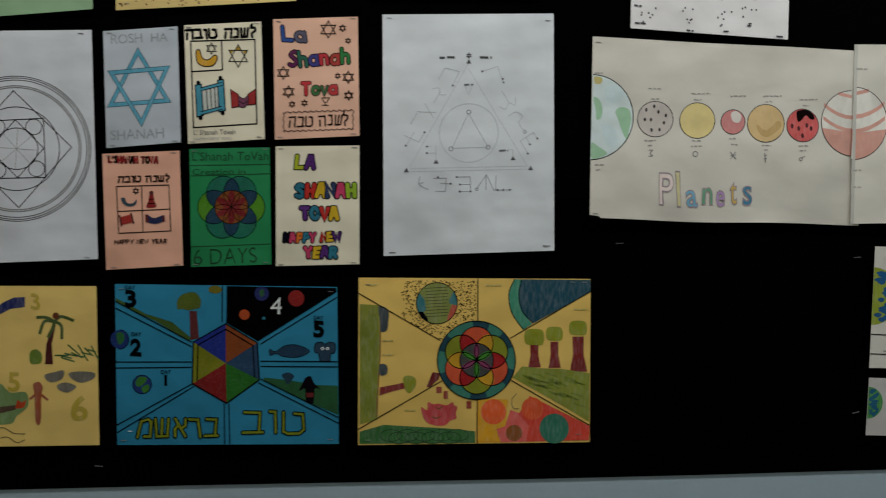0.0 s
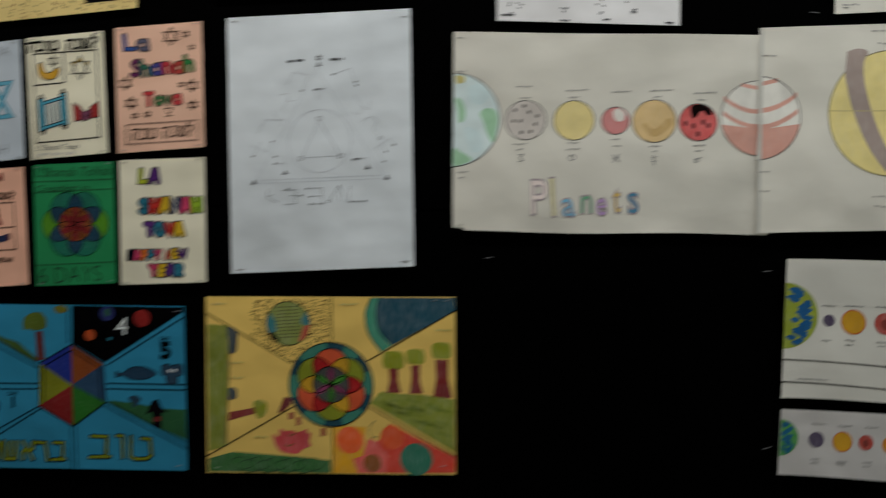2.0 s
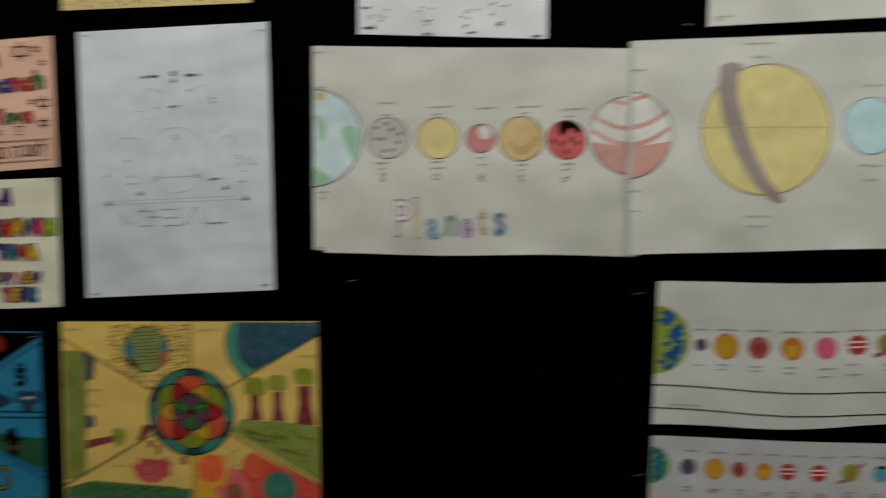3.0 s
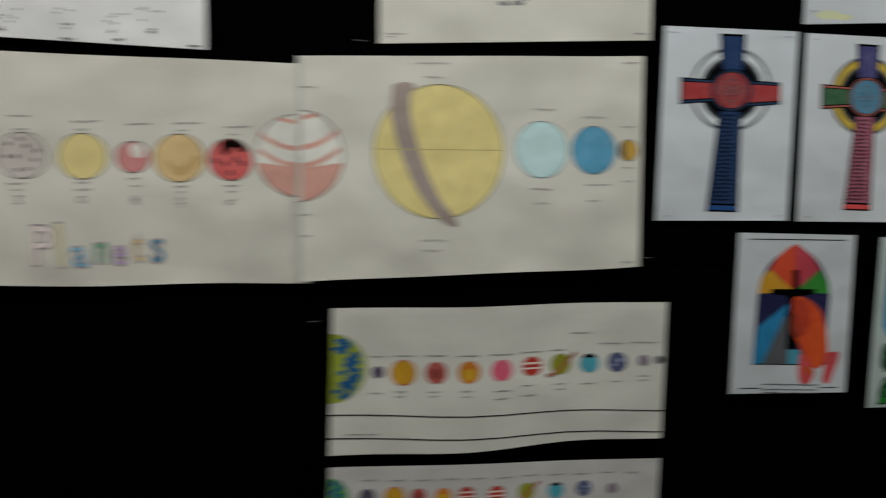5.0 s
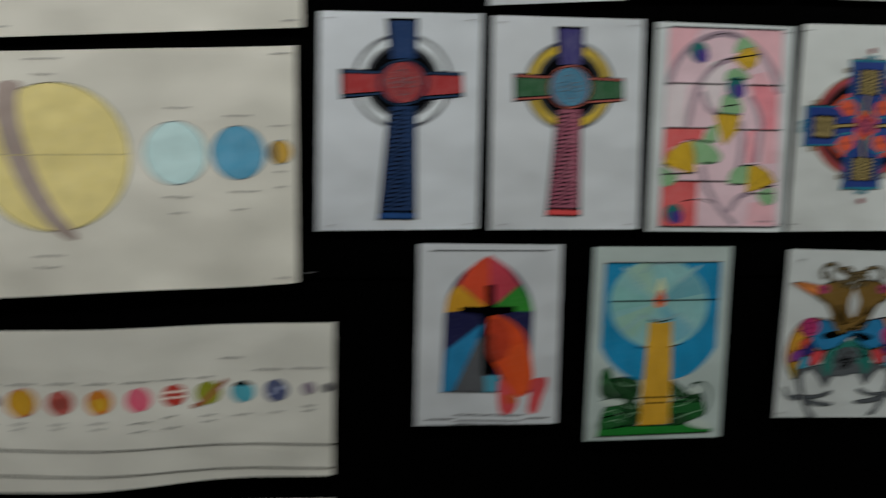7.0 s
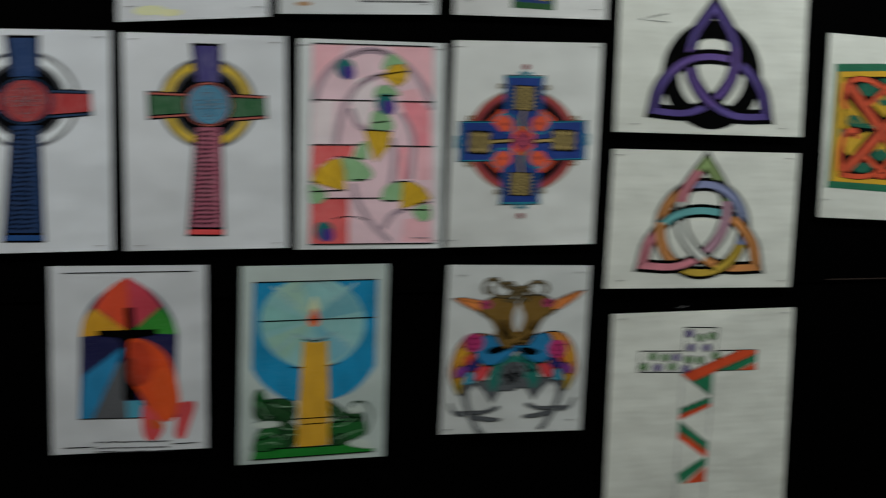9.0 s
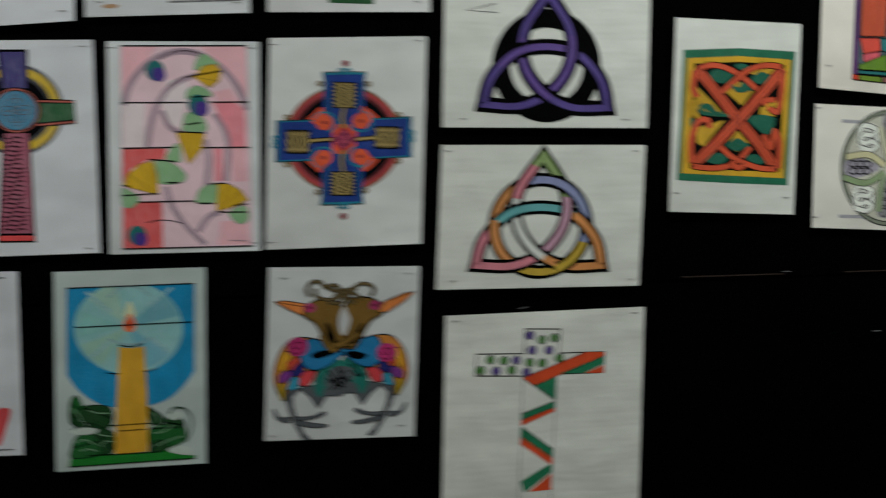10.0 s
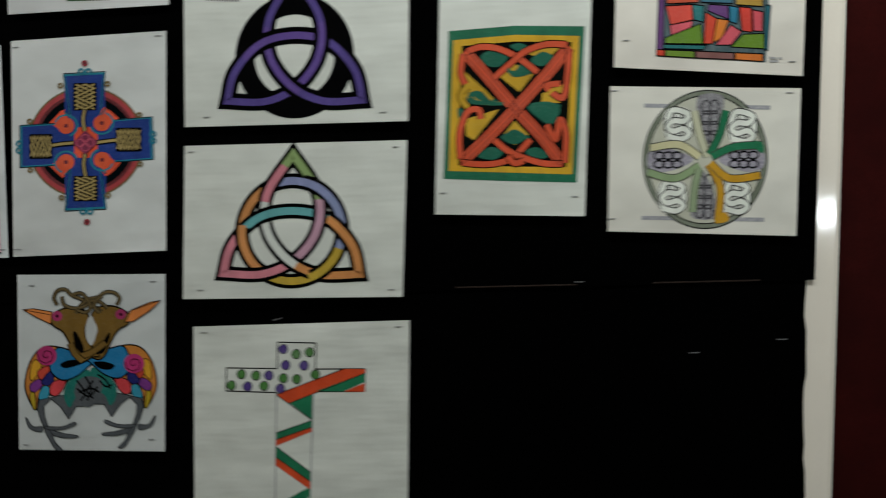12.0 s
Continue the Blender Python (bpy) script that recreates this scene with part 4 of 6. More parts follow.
for x, y0, y1, w, r, cy in ((742, 300, 396, 22, 42, 272), (827, 290, 398, 21, 36, 258), (928, 268, 414, 30, 38, 234)):
    s.fill("trunk", [(x - w * 0.8, y0), (x + w * 0.8, y0), (x + w * 0.75, (y0 + y1) / 2), (x + w * 1.25, y1), (x - w * 1.2, y1), (x - w * 0.75, (y0 + y1) / 2)], ink(122, 42, 40, "crayon"))
    s.fill("tree_crown", blob((x - r, cy), (x - r * 0.8, cy - r * 0.7), (x, cy - r * 0.85), (x + r * 0.8, cy - r * 0.7), (x + r, cy), (x + r * 0.8, cy + r * 0.7), (x, cy + r * 0.75), (x - r * 0.8, cy + r * 0.65)), ink(140, 146, 38, "crayon"))
s.fill("grass", [(690, 392), (760, 400), (850, 402), (975, 420), (970, 622), (860, 556), (650, 438)], ink(132, 140, 58, "crayon"))
tufts = [(x, dice.uniform(412, 420 + (x - 640) * 0.52)) for x in (dice.uniform(690, 910) for _ in range(34))]
s.lines("grass_stroke", [[(x, y), (x + 26, y + 6 + dice.uniform(-4, 4)), (x + 52, y + 16)] for x, y in tufts], 6, ink(112, 126, 40, "crayon"))
s.fill("tall_grass", [(18, 138), (96, 142), (102, 300), (96, 610), (24, 630)], ink(134, 140, 60, "crayon"))
s.lines("grass_stroke", [[(24 + 8 * i, 146 + dice.uniform(0, 60)), (27 + 8 * i, 560 + dice.uniform(0, 50))] for i in range(9)], 4, ink(110, 122, 44, "crayon"))
s.lines("red_edge", curve((100, 140), (104, 300), (98, 460), (90, 600)), 3.5, ink(140, 66, 44))
s.fill("grey_patch", [blob((96, 146), (134, 160), (136, 200), (130, 244), (104, 248), (100, 200)), blob((102, 386), (130, 388), (132, 422), (104, 428))], ink(66, 76, 80, "crayon"))
s.fill("fallen_trunk", [(104, 478), (150, 470), (206, 458), (206, 482), (150, 496), (102, 512)], ink(126, 46, 42, "crayon"))
s.fill("fallen_crown", blob((198, 446), (214, 430), (246, 440), (248, 474), (228, 500), (210, 492)), ink(134, 140, 40, "crayon"))
s.fill("red_creature", blob((272, 560), (296, 572), (300, 540), (322, 548), (344, 546), (376, 552), (400, 540), (408, 552), (420, 560), (414, 586), (418, 606), (392, 616), (372, 634), (340, 636), (306, 628), (284, 606)), ink(184, 76, 78, "crayon"))
s.lines("creature_mark", [curve((318, 600), (336, 606), (352, 598)), curve((330, 560), (346, 566), (360, 556))], 5, ink(126, 96, 52))
s.fill("brown_bit", [box(334, 476, 356, 502), box(364, 494, 382, 526), box(458, 536, 478, 566)], ink(140, 60, 44, "crayon"))
s.fill("dark_red_bit", [(294, 476), (318, 416), (350, 420), (344, 444), (308, 478)], ink(104, 24, 24, "crayon"))
s.fill("meadow", [(24, 660), (120, 632), (250, 640), (380, 648), (494, 660), (494, 708), (24, 709)], ink(62, 112, 62, "crayon"))
s.lines("curl", [ring(150 + 34 * i, 676 + 10 * (i % 2), 44, 24) for i in range(9)], 2.6, ink(30, 70, 38))
s.fill("yellow_ground", [(504, 532), (560, 526), (632, 530), (620, 640), (582, 660), (600, 706), (504, 708)], ink(206, 158, 40, "crayon"))
s.fill("pink_ground", [(640, 572), (690, 590), (716, 620), (712, 704), (600, 706), (582, 652), (618, 640)], ink(206, 104, 96, "crayon"))
s.fill("red_ground", [(722, 514), (972, 640), (969, 699), (706, 704), (716, 640), (674, 590)], ink(200, 74, 56, "crayon"))
for x, y, r, m in ((570, 580, 52, ink(214, 100, 48, "crayon")), (733, 567, 46, ink(206, 92, 46, "crayon")), (655, 668, 34, ink(140, 88, 40, "crayon")), (823, 650, 62, ink(52, 118, 98, "crayon"))):
    s.disc("planet", x, y, r, m)
s.lines("crescent", curve((668, 504), (646, 530), (652, 564), (676, 566)), 3, ink(150, 136, 96))
s.lines("divider", [[(505, 30), (505, 204)], [(503, 530), (502, 710)], [(12, 93), (350, 286)], [(984, 80), (640, 276)], [(18, 650), (356, 452)], [(972, 637), (645, 450)]], 4, ink(34, 32, 26))
s.disc("flower_ground", 500, 367, 162, ink(70, 136, 120))
for a in (20, 70, 140, 200, 260, 320):
    s.fill("ring_segment", oval(500, 367, 160, a0=a, a1=a + 26) + oval(500, 367, 118, a0=a + 26, a1=a), ink(26, 78, 92))
d = 70
for i in range(6):
    a = radians(90 + 60 * i)
    s.disc("lobe", 500 + d * math.cos(a), 367 - d * math.sin(a), 69, ink(206, 96, 60) if i % 2 == 0 else ink(138, 146, 40))
for i in range(6):
    a = radians(60 + 60 * i)
    s.disc("lens", 500 + 61 * math.cos(a), 367 - 61 * math.sin(a), 60, ink(200, 160, 44) if i % 2 == 0 else ink(164, 26, 30), squash=0.56, turn=60 + 60 * i)
s.disc("flower_centre", 500, 367, 70, ink(78, 80, 78))
for i in range(6):
    a = radians(90 + 60 * i)
    s.disc("petal", 500 + 36 * math.cos(a), 367 - 36 * math.sin(a), 35, ink(138, 66, 104) if i % 2 == 0 else ink(72, 140, 50), squash=0.36, turn=90 + 60 * i)
s.disc("flower_eye", 500, 367, 8, K)
s.lines("flower_outline", [ring(500, 367, 162, n=72), ring(500, 367, 70)] + [ring(500 + d * math.cos(radians(90 + 60 * i)), 367 - d * math.sin(radians(90 + 60 * i)), 69) for i in range(6)], 4, ink(20, 22, 20))
s.bars("note_bar", [(56, 90, 58), (540, 604, 58), (112, 160, 286), (112, 158, 344), (205, 250, 572), (910, 970, 155)], ink(150, 144, 76, "pencil"), 5)
s.staples([(0.04, 0.04), (0.92, 0.02), (0.97, 0.02), (0.04, 0.97), (0.95, 0.95)], STEEL)

s = palm.units(-462, 58, 294, 42, 306, 522, -450, 540)
s.fill("blue_stream", [(-60, 150), (-20, 128), (20, 96), (50, 82), (82, 80), (82, 110), (40, 116), (0, 138), (-60, 180)], ink(34, 44, 96, "crayon"))
s.fill("trunk", [(164, 160), (174, 162), (162, 220), (166, 280), (142, 280), (146, 220)], ink(86, 30, 28))
for pts in (((170, 152), (146, 140), (116, 140)), ((170, 152), (140, 152), (126, 190)), ((170, 152), (164, 172), (150, 200)), ((170, 152), (190, 136), (228, 148)), ((172, 152), (190, 164), (192, 204))):
    s.lines("frond", curve(*pts), 9, ink(72, 92, 40, "crayon"))
s.disc("coconut", 174, 134, 10, ink(110, 60, 30))
s.fill("bush", blob((98, 246), (116, 236), (132, 250), (130, 276), (100, 278)), ink(104, 126, 50, "crayon"))
s.lines("grass", [[(170 + 10 * i, 262 - dice.uniform(0, 44)), (214 + 8 * i, 262 - dice.uniform(-10, 24))] for i in range(12)], 4, ink(56, 100, 48, "crayon"))
s.fill("stone", [blob((142, 312), (168, 304), (198, 298), (194, 322), (164, 334), (146, 326)), blob((214, 306), (246, 300), (290, 304), (286, 322), (250, 334), (222, 322)), blob((180, 342), (206, 334), (236, 346), (210, 364), (184, 356))], ink(110, 108, 98, "crayon"))
s.fill("brown_shape", blob((110, 338), (126, 334), (136, 350), (132, 376), (130, 454), (116, 454), (112, 376), (108, 352)), ink(150, 84, 54, "crayon"))
s.lines("brown_shape_arm", [[(114, 372), (98, 386)], [(132, 372), (152, 388)]], 7, ink(150, 84, 54, "crayon"))
s.fill("green_patch", blob((-30, 340), (10, 340), (40, 366), (86, 366), (92, 406), (60, 436), (40, 460), (-30, 450)), ink(116, 140, 92, "crayon"))
s.fill("dragon_body", [(-30, 390), (10, 410), (56, 404), (56, 418), (0, 432), (-30, 430)], ink(96, 78, 62))
s.fill("flame", [(54, 414), (62, 388), (74, 396), (88, 388), (82, 410), (70, 414)], ink(190, 80, 34))
s.lines("outline_animal", [curve((-20, 480), (20, 472), (50, 488), (84, 490)), curve((-10, 510), (30, 500), (60, 516), (84, 508))], 2.5, ink(126, 112, 72))
pale = ink(176, 158, 64, "crayon")
s.text("numeral", "3", 112, 92, 48, pale, fat=0.02)
s.text("numeral", "5", 52, 334, 54, pale, fat=0.02)
s.text("numeral", "6", 246, 412, 70, pale, width=54, fat=0.03)
s.text("numeral", "1", -380, 120, 50, pale, fat=0.02)

# ---- drawings: planets ----
s = planets.units(15, 130, 930, 180, 890, 755, 20, 725)
thin = ink(58, 58, 60)
s.fill("globe", [(17, 535)] + oval(14, 395, 138, 140, a0=-88, a1=88), ink(164, 176, 176, "crayon"))
s.fill("land", [blob((22, 330), (40, 336), (52, 366), (48, 396), (34, 402), (30, 370)), blob((94, 376), (112, 362), (138, 370), (146, 400), (140, 430), (132, 466), (116, 440), (104, 404)), blob((20, 480), (40, 490), (70, 514), (40, 530), (20, 530))], ink(136, 168, 142, "crayon"))
s.fill("ocean_patch", [blob((60, 300), (90, 290), (120, 320), (100, 350), (66, 340)), blob((50, 420), (90, 430), (104, 480), (70, 490))], ink(160, 174, 176, "crayon"))
s.fill("ice_patch", blob((24, 262), (48, 266), (46, 284), (26, 284)), ink(176, 168, 112, "crayon"))
s.lines("globe_outline", oval(14, 395, 138, 140, a0=-88, a1=88), 3, thin)
for x, y, r, m in ((224, 400, 58, ink(160, 155, 150, "crayon")), (362, 404, 58, ink(204, 178, 128, "crayon")), (480, 410, 40, ink(178, 122, 120, "crayon")), (590, 417, 62, ink(186, 164, 122, "crayon")), (714, 425, 54, ink(196, 98, 96, "crayon"))):
    s.disc("planet", x, y, r, m)
    s.lines("planet_outline", [ring(x, y, r)], 2.6, ink(78, 76, 74))
dice = random.Random(5)
s.fill("crater", [oval(224 + dx, 400 + dy, 4, 6) for dx, dy in ((-30, -30), (10, -24), (-34, 2), (-14, 2), (28, 12), (-12, 36), (14, 34), (34, -12), (-4, -42))], ink(70, 66, 64))
s.fill("bright_patch", blob((474, 384), (490, 374), (508, 390), (500, 412), (480, 408)), ink(178, 172, 166, "crayon"))
s.fill("amber_streak", [blob((560, 420), (590, 440), (630, 410), (640, 430), (596, 462), (568, 450))], ink(180, 154, 106, "crayon"))
s.fill("dark_cap", blob((694, 386), (700, 376), (728, 374), (750, 388), (754, 404), (740, 404), (726, 392), (710, 408), (698, 412)), ink(52, 34, 34))
s.fill("dark_spot", [oval(714 + dx, 425 + dy, 5, 8) for dx, dy in ((-36, 2), (-14, 10), (14, 0), (28, 10), (-2, 34))], ink(96, 36, 40))
JUPITER = ink(180, 140, 128, "crayon")


def jupiter(s, x, y, r, side):
    """Half of the banded planet that the joint of the two sheets cuts."""
    a0, a1 = (90, 270) if side < 0 else (-90, 90)
    s.fill("planet", oval(x, y, r, a0=a0, a1=a1), ink(178, 174, 168))
    s.fill("lower_half", [(x + side * r * math.cos(radians(a)), y + r * math.sin(radians(a))) for a in range(8, 91, 4)] + [(x, y + r * 0.28)], JUPITER)
    for f, h in ((-0.95, 0.10), (-0.5, 0.12), (-0.1, 0.12)):
        up = [(x + side * r * q * math.sqrt(max(0, 1 - (f * 0.55) ** 2)) * 0.97, y + r * (f + 0.42 * (1 - q * q) - 0.16)) for q in (0, 0.25, 0.5, 0.75, 0.96)]
        if f < -0.9:
            up = [(x + side * r * q * 0.42, y + r * (-0.96 + 0.1 * (1 - q))) for q in (0, 0.5, 1)]
        s.fill("band", up + [(a, b + r * h) for a, b in reversed(up)], JUPITER)
    s.lines("planet_outline", oval(x, y, r, a0=a0, a1=a1), 2.4, ink(84, 76, 74))


jupiter(s, 886, 418, 108, -1)
s.bars("note_bar", [(200, 244, 300), (210, 236, 334), (342, 404, 316), (350, 376, 336), (472, 524, 326), (582, 646, 328), (590, 612, 346), (706, 768, 340), (716, 738, 360), (188, 226, 470), (200, 214, 486), (344, 374, 470), (340, 376, 488),
                     (466, 490, 464), (472, 494, 484), (574, 606, 490), (582, 598, 504), (698, 730, 492), (702, 722, 508), (32, 60, 552), (36, 52, 568), (24, 50, 250)], ink(126, 124, 120, "pencil"), 4)
s.lines("symbol", [curve((204, 502), (216, 502), (208, 512), (216, 520), (204, 522)), ring(355, 513, 8), [(470, 508), (488, 532)], [(488, 508), (470, 532)], [(470, 520), (488, 518)], [(584, 516), (586, 546)], [(580, 522), (592, 522)], [(580, 534), (592, 534)], ring(704, 536, 5), [(708, 532), (718, 526)]], 2.4, ink(96, 96, 98, "pencil"))
for ch, x, y, size, wide, m in (("P", 262, 628, 112, 50, ink(190, 166, 162, "crayon")), ("l", 300, 628, 116, 11, ink(172, 168, 132, "crayon")), ("a", 342, 646, 84, 38, ink(106, 158, 182, "crayon")), ("n", 392, 640, 84, 36, ink(104, 156, 126, "crayon")),
                              ("e", 436, 648, 80, 30, ink(154, 128, 168, "crayon")), ("t", 478, 638, 84, 22, ink(196, 170, 96, "crayon")), ("s", 523, 640, 90, 34, ink(66, 128, 156, "crayon"))):
    s.text("letter_outline", ch, x, y, size * 0.95, ink(140, 130, 134), width=wide * 0.9 + 4, fat=0.03)
    s.text("letter", ch, x, y, size * 0.95, m, width=wide * 0.9, fat=-0.004)
s.fill("corner_tear", [(20, 716), (48, 720), (56, 728), (18, 728)], K)
s.staples([(0.02, 0.03), (0.02, 0.975)])

s = planets_b.units(470, 37, 1315, 22, 1300, 520, 480, 555)
jupiter(s, 474, 265, 105, 1)
# narrow strip, slightly darker than the sheets, along their joint
s.fill("joint_strip", [(471, 38), (480, 38), (489, 554), (481, 554)], paper(150, 150, 144, 0.35), "slightly darker grey strip along the joint")
s.disc("planet", 803, 252, 155, ink(216, 180, 126, "crayon"))
s.lines("planet_outline", [ring(803, 252, 155, n=72)], 2.4, ink(116, 108, 70))
s.fill("planet_ring", curve((690, 100), (716, 92), (742, 100), (732, 130), (738, 190), (766, 280), (806, 360), (846, 414), (836, 426), (800, 404), (748, 336), (706, 240), (686, 160)), ink(142, 130, 124, "crayon"))
s.lines("fold", [(645, 247), (960, 247)], 2.0, ink(150, 138, 84, "pencil"))
for x, y, r, m in ((1052, 244, 66, ink(156, 178, 180, "crayon")), (1184, 243, 56, ink(92, 156, 184, "crayon")), (1273, 243, 25, ink(186, 152, 62, "crayon"))):
    s.disc("planet", x, y, r, m)
    s.lines("planet_outline", [ring(x, y, r)], 2.0, ink(90, 110, 116))
s.fill("shaded_side", [oval(1273, 243, 25, a0=110, a1=250)], ink(92, 82, 62, "crayon"))
s.bars("note_bar", [(750, 820, 48), (766, 806, 80), (1036, 1084, 150), (1158, 1216, 166), (1256, 1290, 188), (1028, 1076, 336), (1040, 1068, 370), (1164, 1224, 324), (1170, 1196, 362), (1262, 1284, 284), (1262, 1284, 316), (760, 818, 458), (766, 806, 482), (478, 512, 108), (478, 506, 400), (482, 510, 448), (1256, 1276, 508), (1262, 1286, 38)], ink(132, 130, 124, "pencil"), 4)
s.staples([(0.97, 0.03), (0.97, 0.975)])

MIX = (ink(84, 74, 96, "crayon"), ink(204, 160, 44), ink(164, 76, 66, "crayon"), ink(206, 134, 46), ink(200, 92, 116, "crayon"), ink(182, 62, 50), ink(150, 154, 44), ink(86, 166, 182), ink(76, 84, 116, "crayon"), ink(122, 112, 124, "crayon"), ink(74, 72, 80, "crayon"))


def planet_row(s, x, y, r, kind, squash=1.0):
    s.within(s.disc("planet", x, y, r, MIX[kind], squash=squash))
    if kind == 1:
        s.lines("planet_outline", [ring(x, y, r, r * squash)], 4, ink(196, 110, 48))
    elif kind == 3:
        s.fill("yellow_patch", [blob((x - r * 0.6, y), (x - r * 0.1, y - r * 0.3), (x + r * 0.6, y - r * 0.1), (x + r * 0.4, y + r * 0.6), (x - r * 0.3, y + r * 0.7))], ink(210, 170, 50))
    elif kind == 5:
        s.fill("pale_band", [box(x - r * 0.85, y - r * 0.42, x + r * 0.85, y - r * 0.2), box(x - r * 0.9, y + r * 0.12, x + r * 0.9, y + r * 0.3)], ink(180, 164, 156))
    elif kind == 6:
        s.lines("planet_ring", curve((x - r * 1.3, y + r * 1.05), (x - r * 0.6, y + r * 0.9), (x + r * 0.6, y - r * 0.3), (x + r * 1.4, y - r * 1.1)), r * 0.35, ink(160, 96, 70))
    elif kind == 7:
        s.fill("dark_cap", oval(x, y, r * 0.98, r * squash * 0.98, a0=35, a1=145), ink(24, 30, 34))
    elif kind == 8:
        s.fill("pale_patch", [oval(x + r * 0.3, y - r * 0.2, r * 0.22), oval(x - r * 0.3, y + r * 0.3, r * 0.16)], ink(136, 142, 160))
    elif kind == 2:
        s.fill("dark_patch", [oval(x, y + r * 0.1, r * 0.4, r * 0.5)], ink(136, 66, 58))
    s.within()


def striped_globe(s, x, y, r, sea, land, seed):
    s.within(s.fill("globe", [(x, y + r)] + oval(x, y, r, a0=-90, a1=90), land))
    dice = random.Random(seed)
    for i in range(22):
        yy = y + r * (-0.8 + 1.6 * i / 21)
        reach = math.sqrt(max(0.0, r * r - (yy - y) ** 2)) * 0.86
        x0 = x + dice.uniform(0.0, 0.7) * reach
        x1 = min(x + reach, x0 + dice.uniform(0.25, 0.5) * r)
        s.fill("sea", blob((x0, yy), ((x0 + x1) / 2, yy - r * 0.08), (x1, yy - r * 0.02), ((x0 + x1) / 2 + r * 0.03, yy + r * 0.09), n=4), sea)
    s.within()


s = row2.units(5, 47, 1138, 12, 1122, 500, 8, 520)
striped_globe(s, 6, 240, 112, ink(24, 98, 146), ink(142, 154, 52, "crayon"), 3)
for i, (x, y, r) in enumerate(((155, 250, 20), (237, 250, 40), (343, 248, 36), (452, 246, 37), (562, 243, 36), (663, 235, 33), (762, 233, 36), (862, 232, 34), (960, 228, 35), (1055, 220, 20), (1112, 217, 15))):
    planet_row(s, x, y, r, i)
s.lines("ruled_line", [[(6 + 112 * i, 388 + 1.2 * i) for i in range(11)], [(7 + 111 * i, 464 + 1.2 * i) for i in range(11)]], 3.6, ink(40, 40, 42))
s.bars("note_bar", [(130, 176, 200), (206, 268, 196), (310, 374, 192), (416, 484, 192), (520, 600, 190), (628, 700, 186), (726, 776, 184), (800, 862, 126), (900, 976, 162), (1010, 1104, 156), (134, 166, 318), (212, 244, 312), (214, 240, 328), (318, 356, 310), (322, 350, 324),
                     (426, 466, 308), (430, 462, 326), (540, 594, 312), (542, 580, 338), (632, 666, 300), (634, 676, 334), (744, 778, 302), (748, 776, 320), (838, 880, 304), (944, 976, 296), (1040, 1074, 276), (1040, 1072, 290), (60, 160, 452)], ink(104, 104, 104, "pencil"), 3.6)

s = row3.units(0, 0, 1480, 0, 1480, 290, 0, 290)
striped_globe(s, 2, 126, 80, ink(24, 104, 138), ink(76, 140, 76, "crayon"), 8)
for i, kind in enumerate((0, 1, 2, 3, 5, 5, 6, 7, 8, 9)):
    x = (162, 278, 382, 490, 592, 726, 862, 996, 1126, 1260)[i]
    planet_row(s, x, 128 + 3 * (i % 2), (34, 42, 33, 36, 35, 36, 38, 36, 36, 24)[i], kind)
s.bars("note_bar", [(140 + 118 * i, 200 + 118 * i, 58 + 2 * (i % 3)) for i in range(11)] + [(140 + 116 * i, 184 + 116 * i, 214 + 6 * (i % 2)) for i in range(11)] + [(142 + 116 * i, 176 + 116 * i, 230) for i in range(11)], ink(110, 110, 110, "pencil"), 5)

s = dots.units(0, 0, 520, 0, 520, 372, 0, 372)
dice = random.Random(9)
for gx, gy in ((60, 330), (190, 320), (310, 325), (390, 310), (70, 240), (190, 230), (300, 236), (420, 228), (90, 120), (240, 110), (400, 120)):
    for k in range(7):
        s.disc("star_dot", gx + dice.uniform(-26, 26), gy + dice.uniform(-30, 26), 2.9, ink(70, 73, 78))
s.bars("note_bar", [(14, 50, 354), (182, 206, 366), (304, 324, 360), (382, 396, 338), (10, 34, 300), (480, 502, 364)], ink(70, 72, 76), 5)
s.staples([(0.05, 0.95)])

s = top_planets.units(0, 0, 500, 0, 500, 380, 0, 380)
s.bars("mark_bar", [(212, 262, 304), (212, 256, 314)], ink(96, 96, 98, "pencil"), 7)
s.bars("note_bar", [(14, 44, 364), (470, 490, 368), (60, 120, 40), (300, 380, 44)], ink(120, 118, 114, "pencil"), 3)
for x, r, m in ((70, 44, 1), (190, 60, 2), (310, 50, 8), (420, 34, 4)):
    s.disc("planet", x, 150, r, MIX[m])
s.staples([(0.04, 0.97), (0.96, 0.97)])
s = sage.units(0, 0, 100, 0, 100, 100, 0, 100)
s.bars("corner_mark", [(92, 94, 90)], ink(150, 170, 150), 1.5)
for sheet_, seed in ((speckled, 3), (speckled_b, 4)):
    s = sheet_.units(0, 0, 290, 0, 290, 260, 0, 260)
    dice = random.Random(seed)
    for tone in (ink(64, 58, 32), ink(128, 78, 50)):
        s.lines("speckle", [[(x, y), (x + dice.uniform(-3, 3), y + dice.uniform(1, 3))] for x, y in ((dice.uniform(4, 286), dice.uniform(120, 256)) for _ in range(220))], 2.2, tone, joined=True)["kind"] = "stuff"
    s.fill("night_picture", box(206, 40, 288, 245), ink(30, 32, 40)) if seed == 3 else None
    s.staples([(0.06, 0.96)], STEEL)

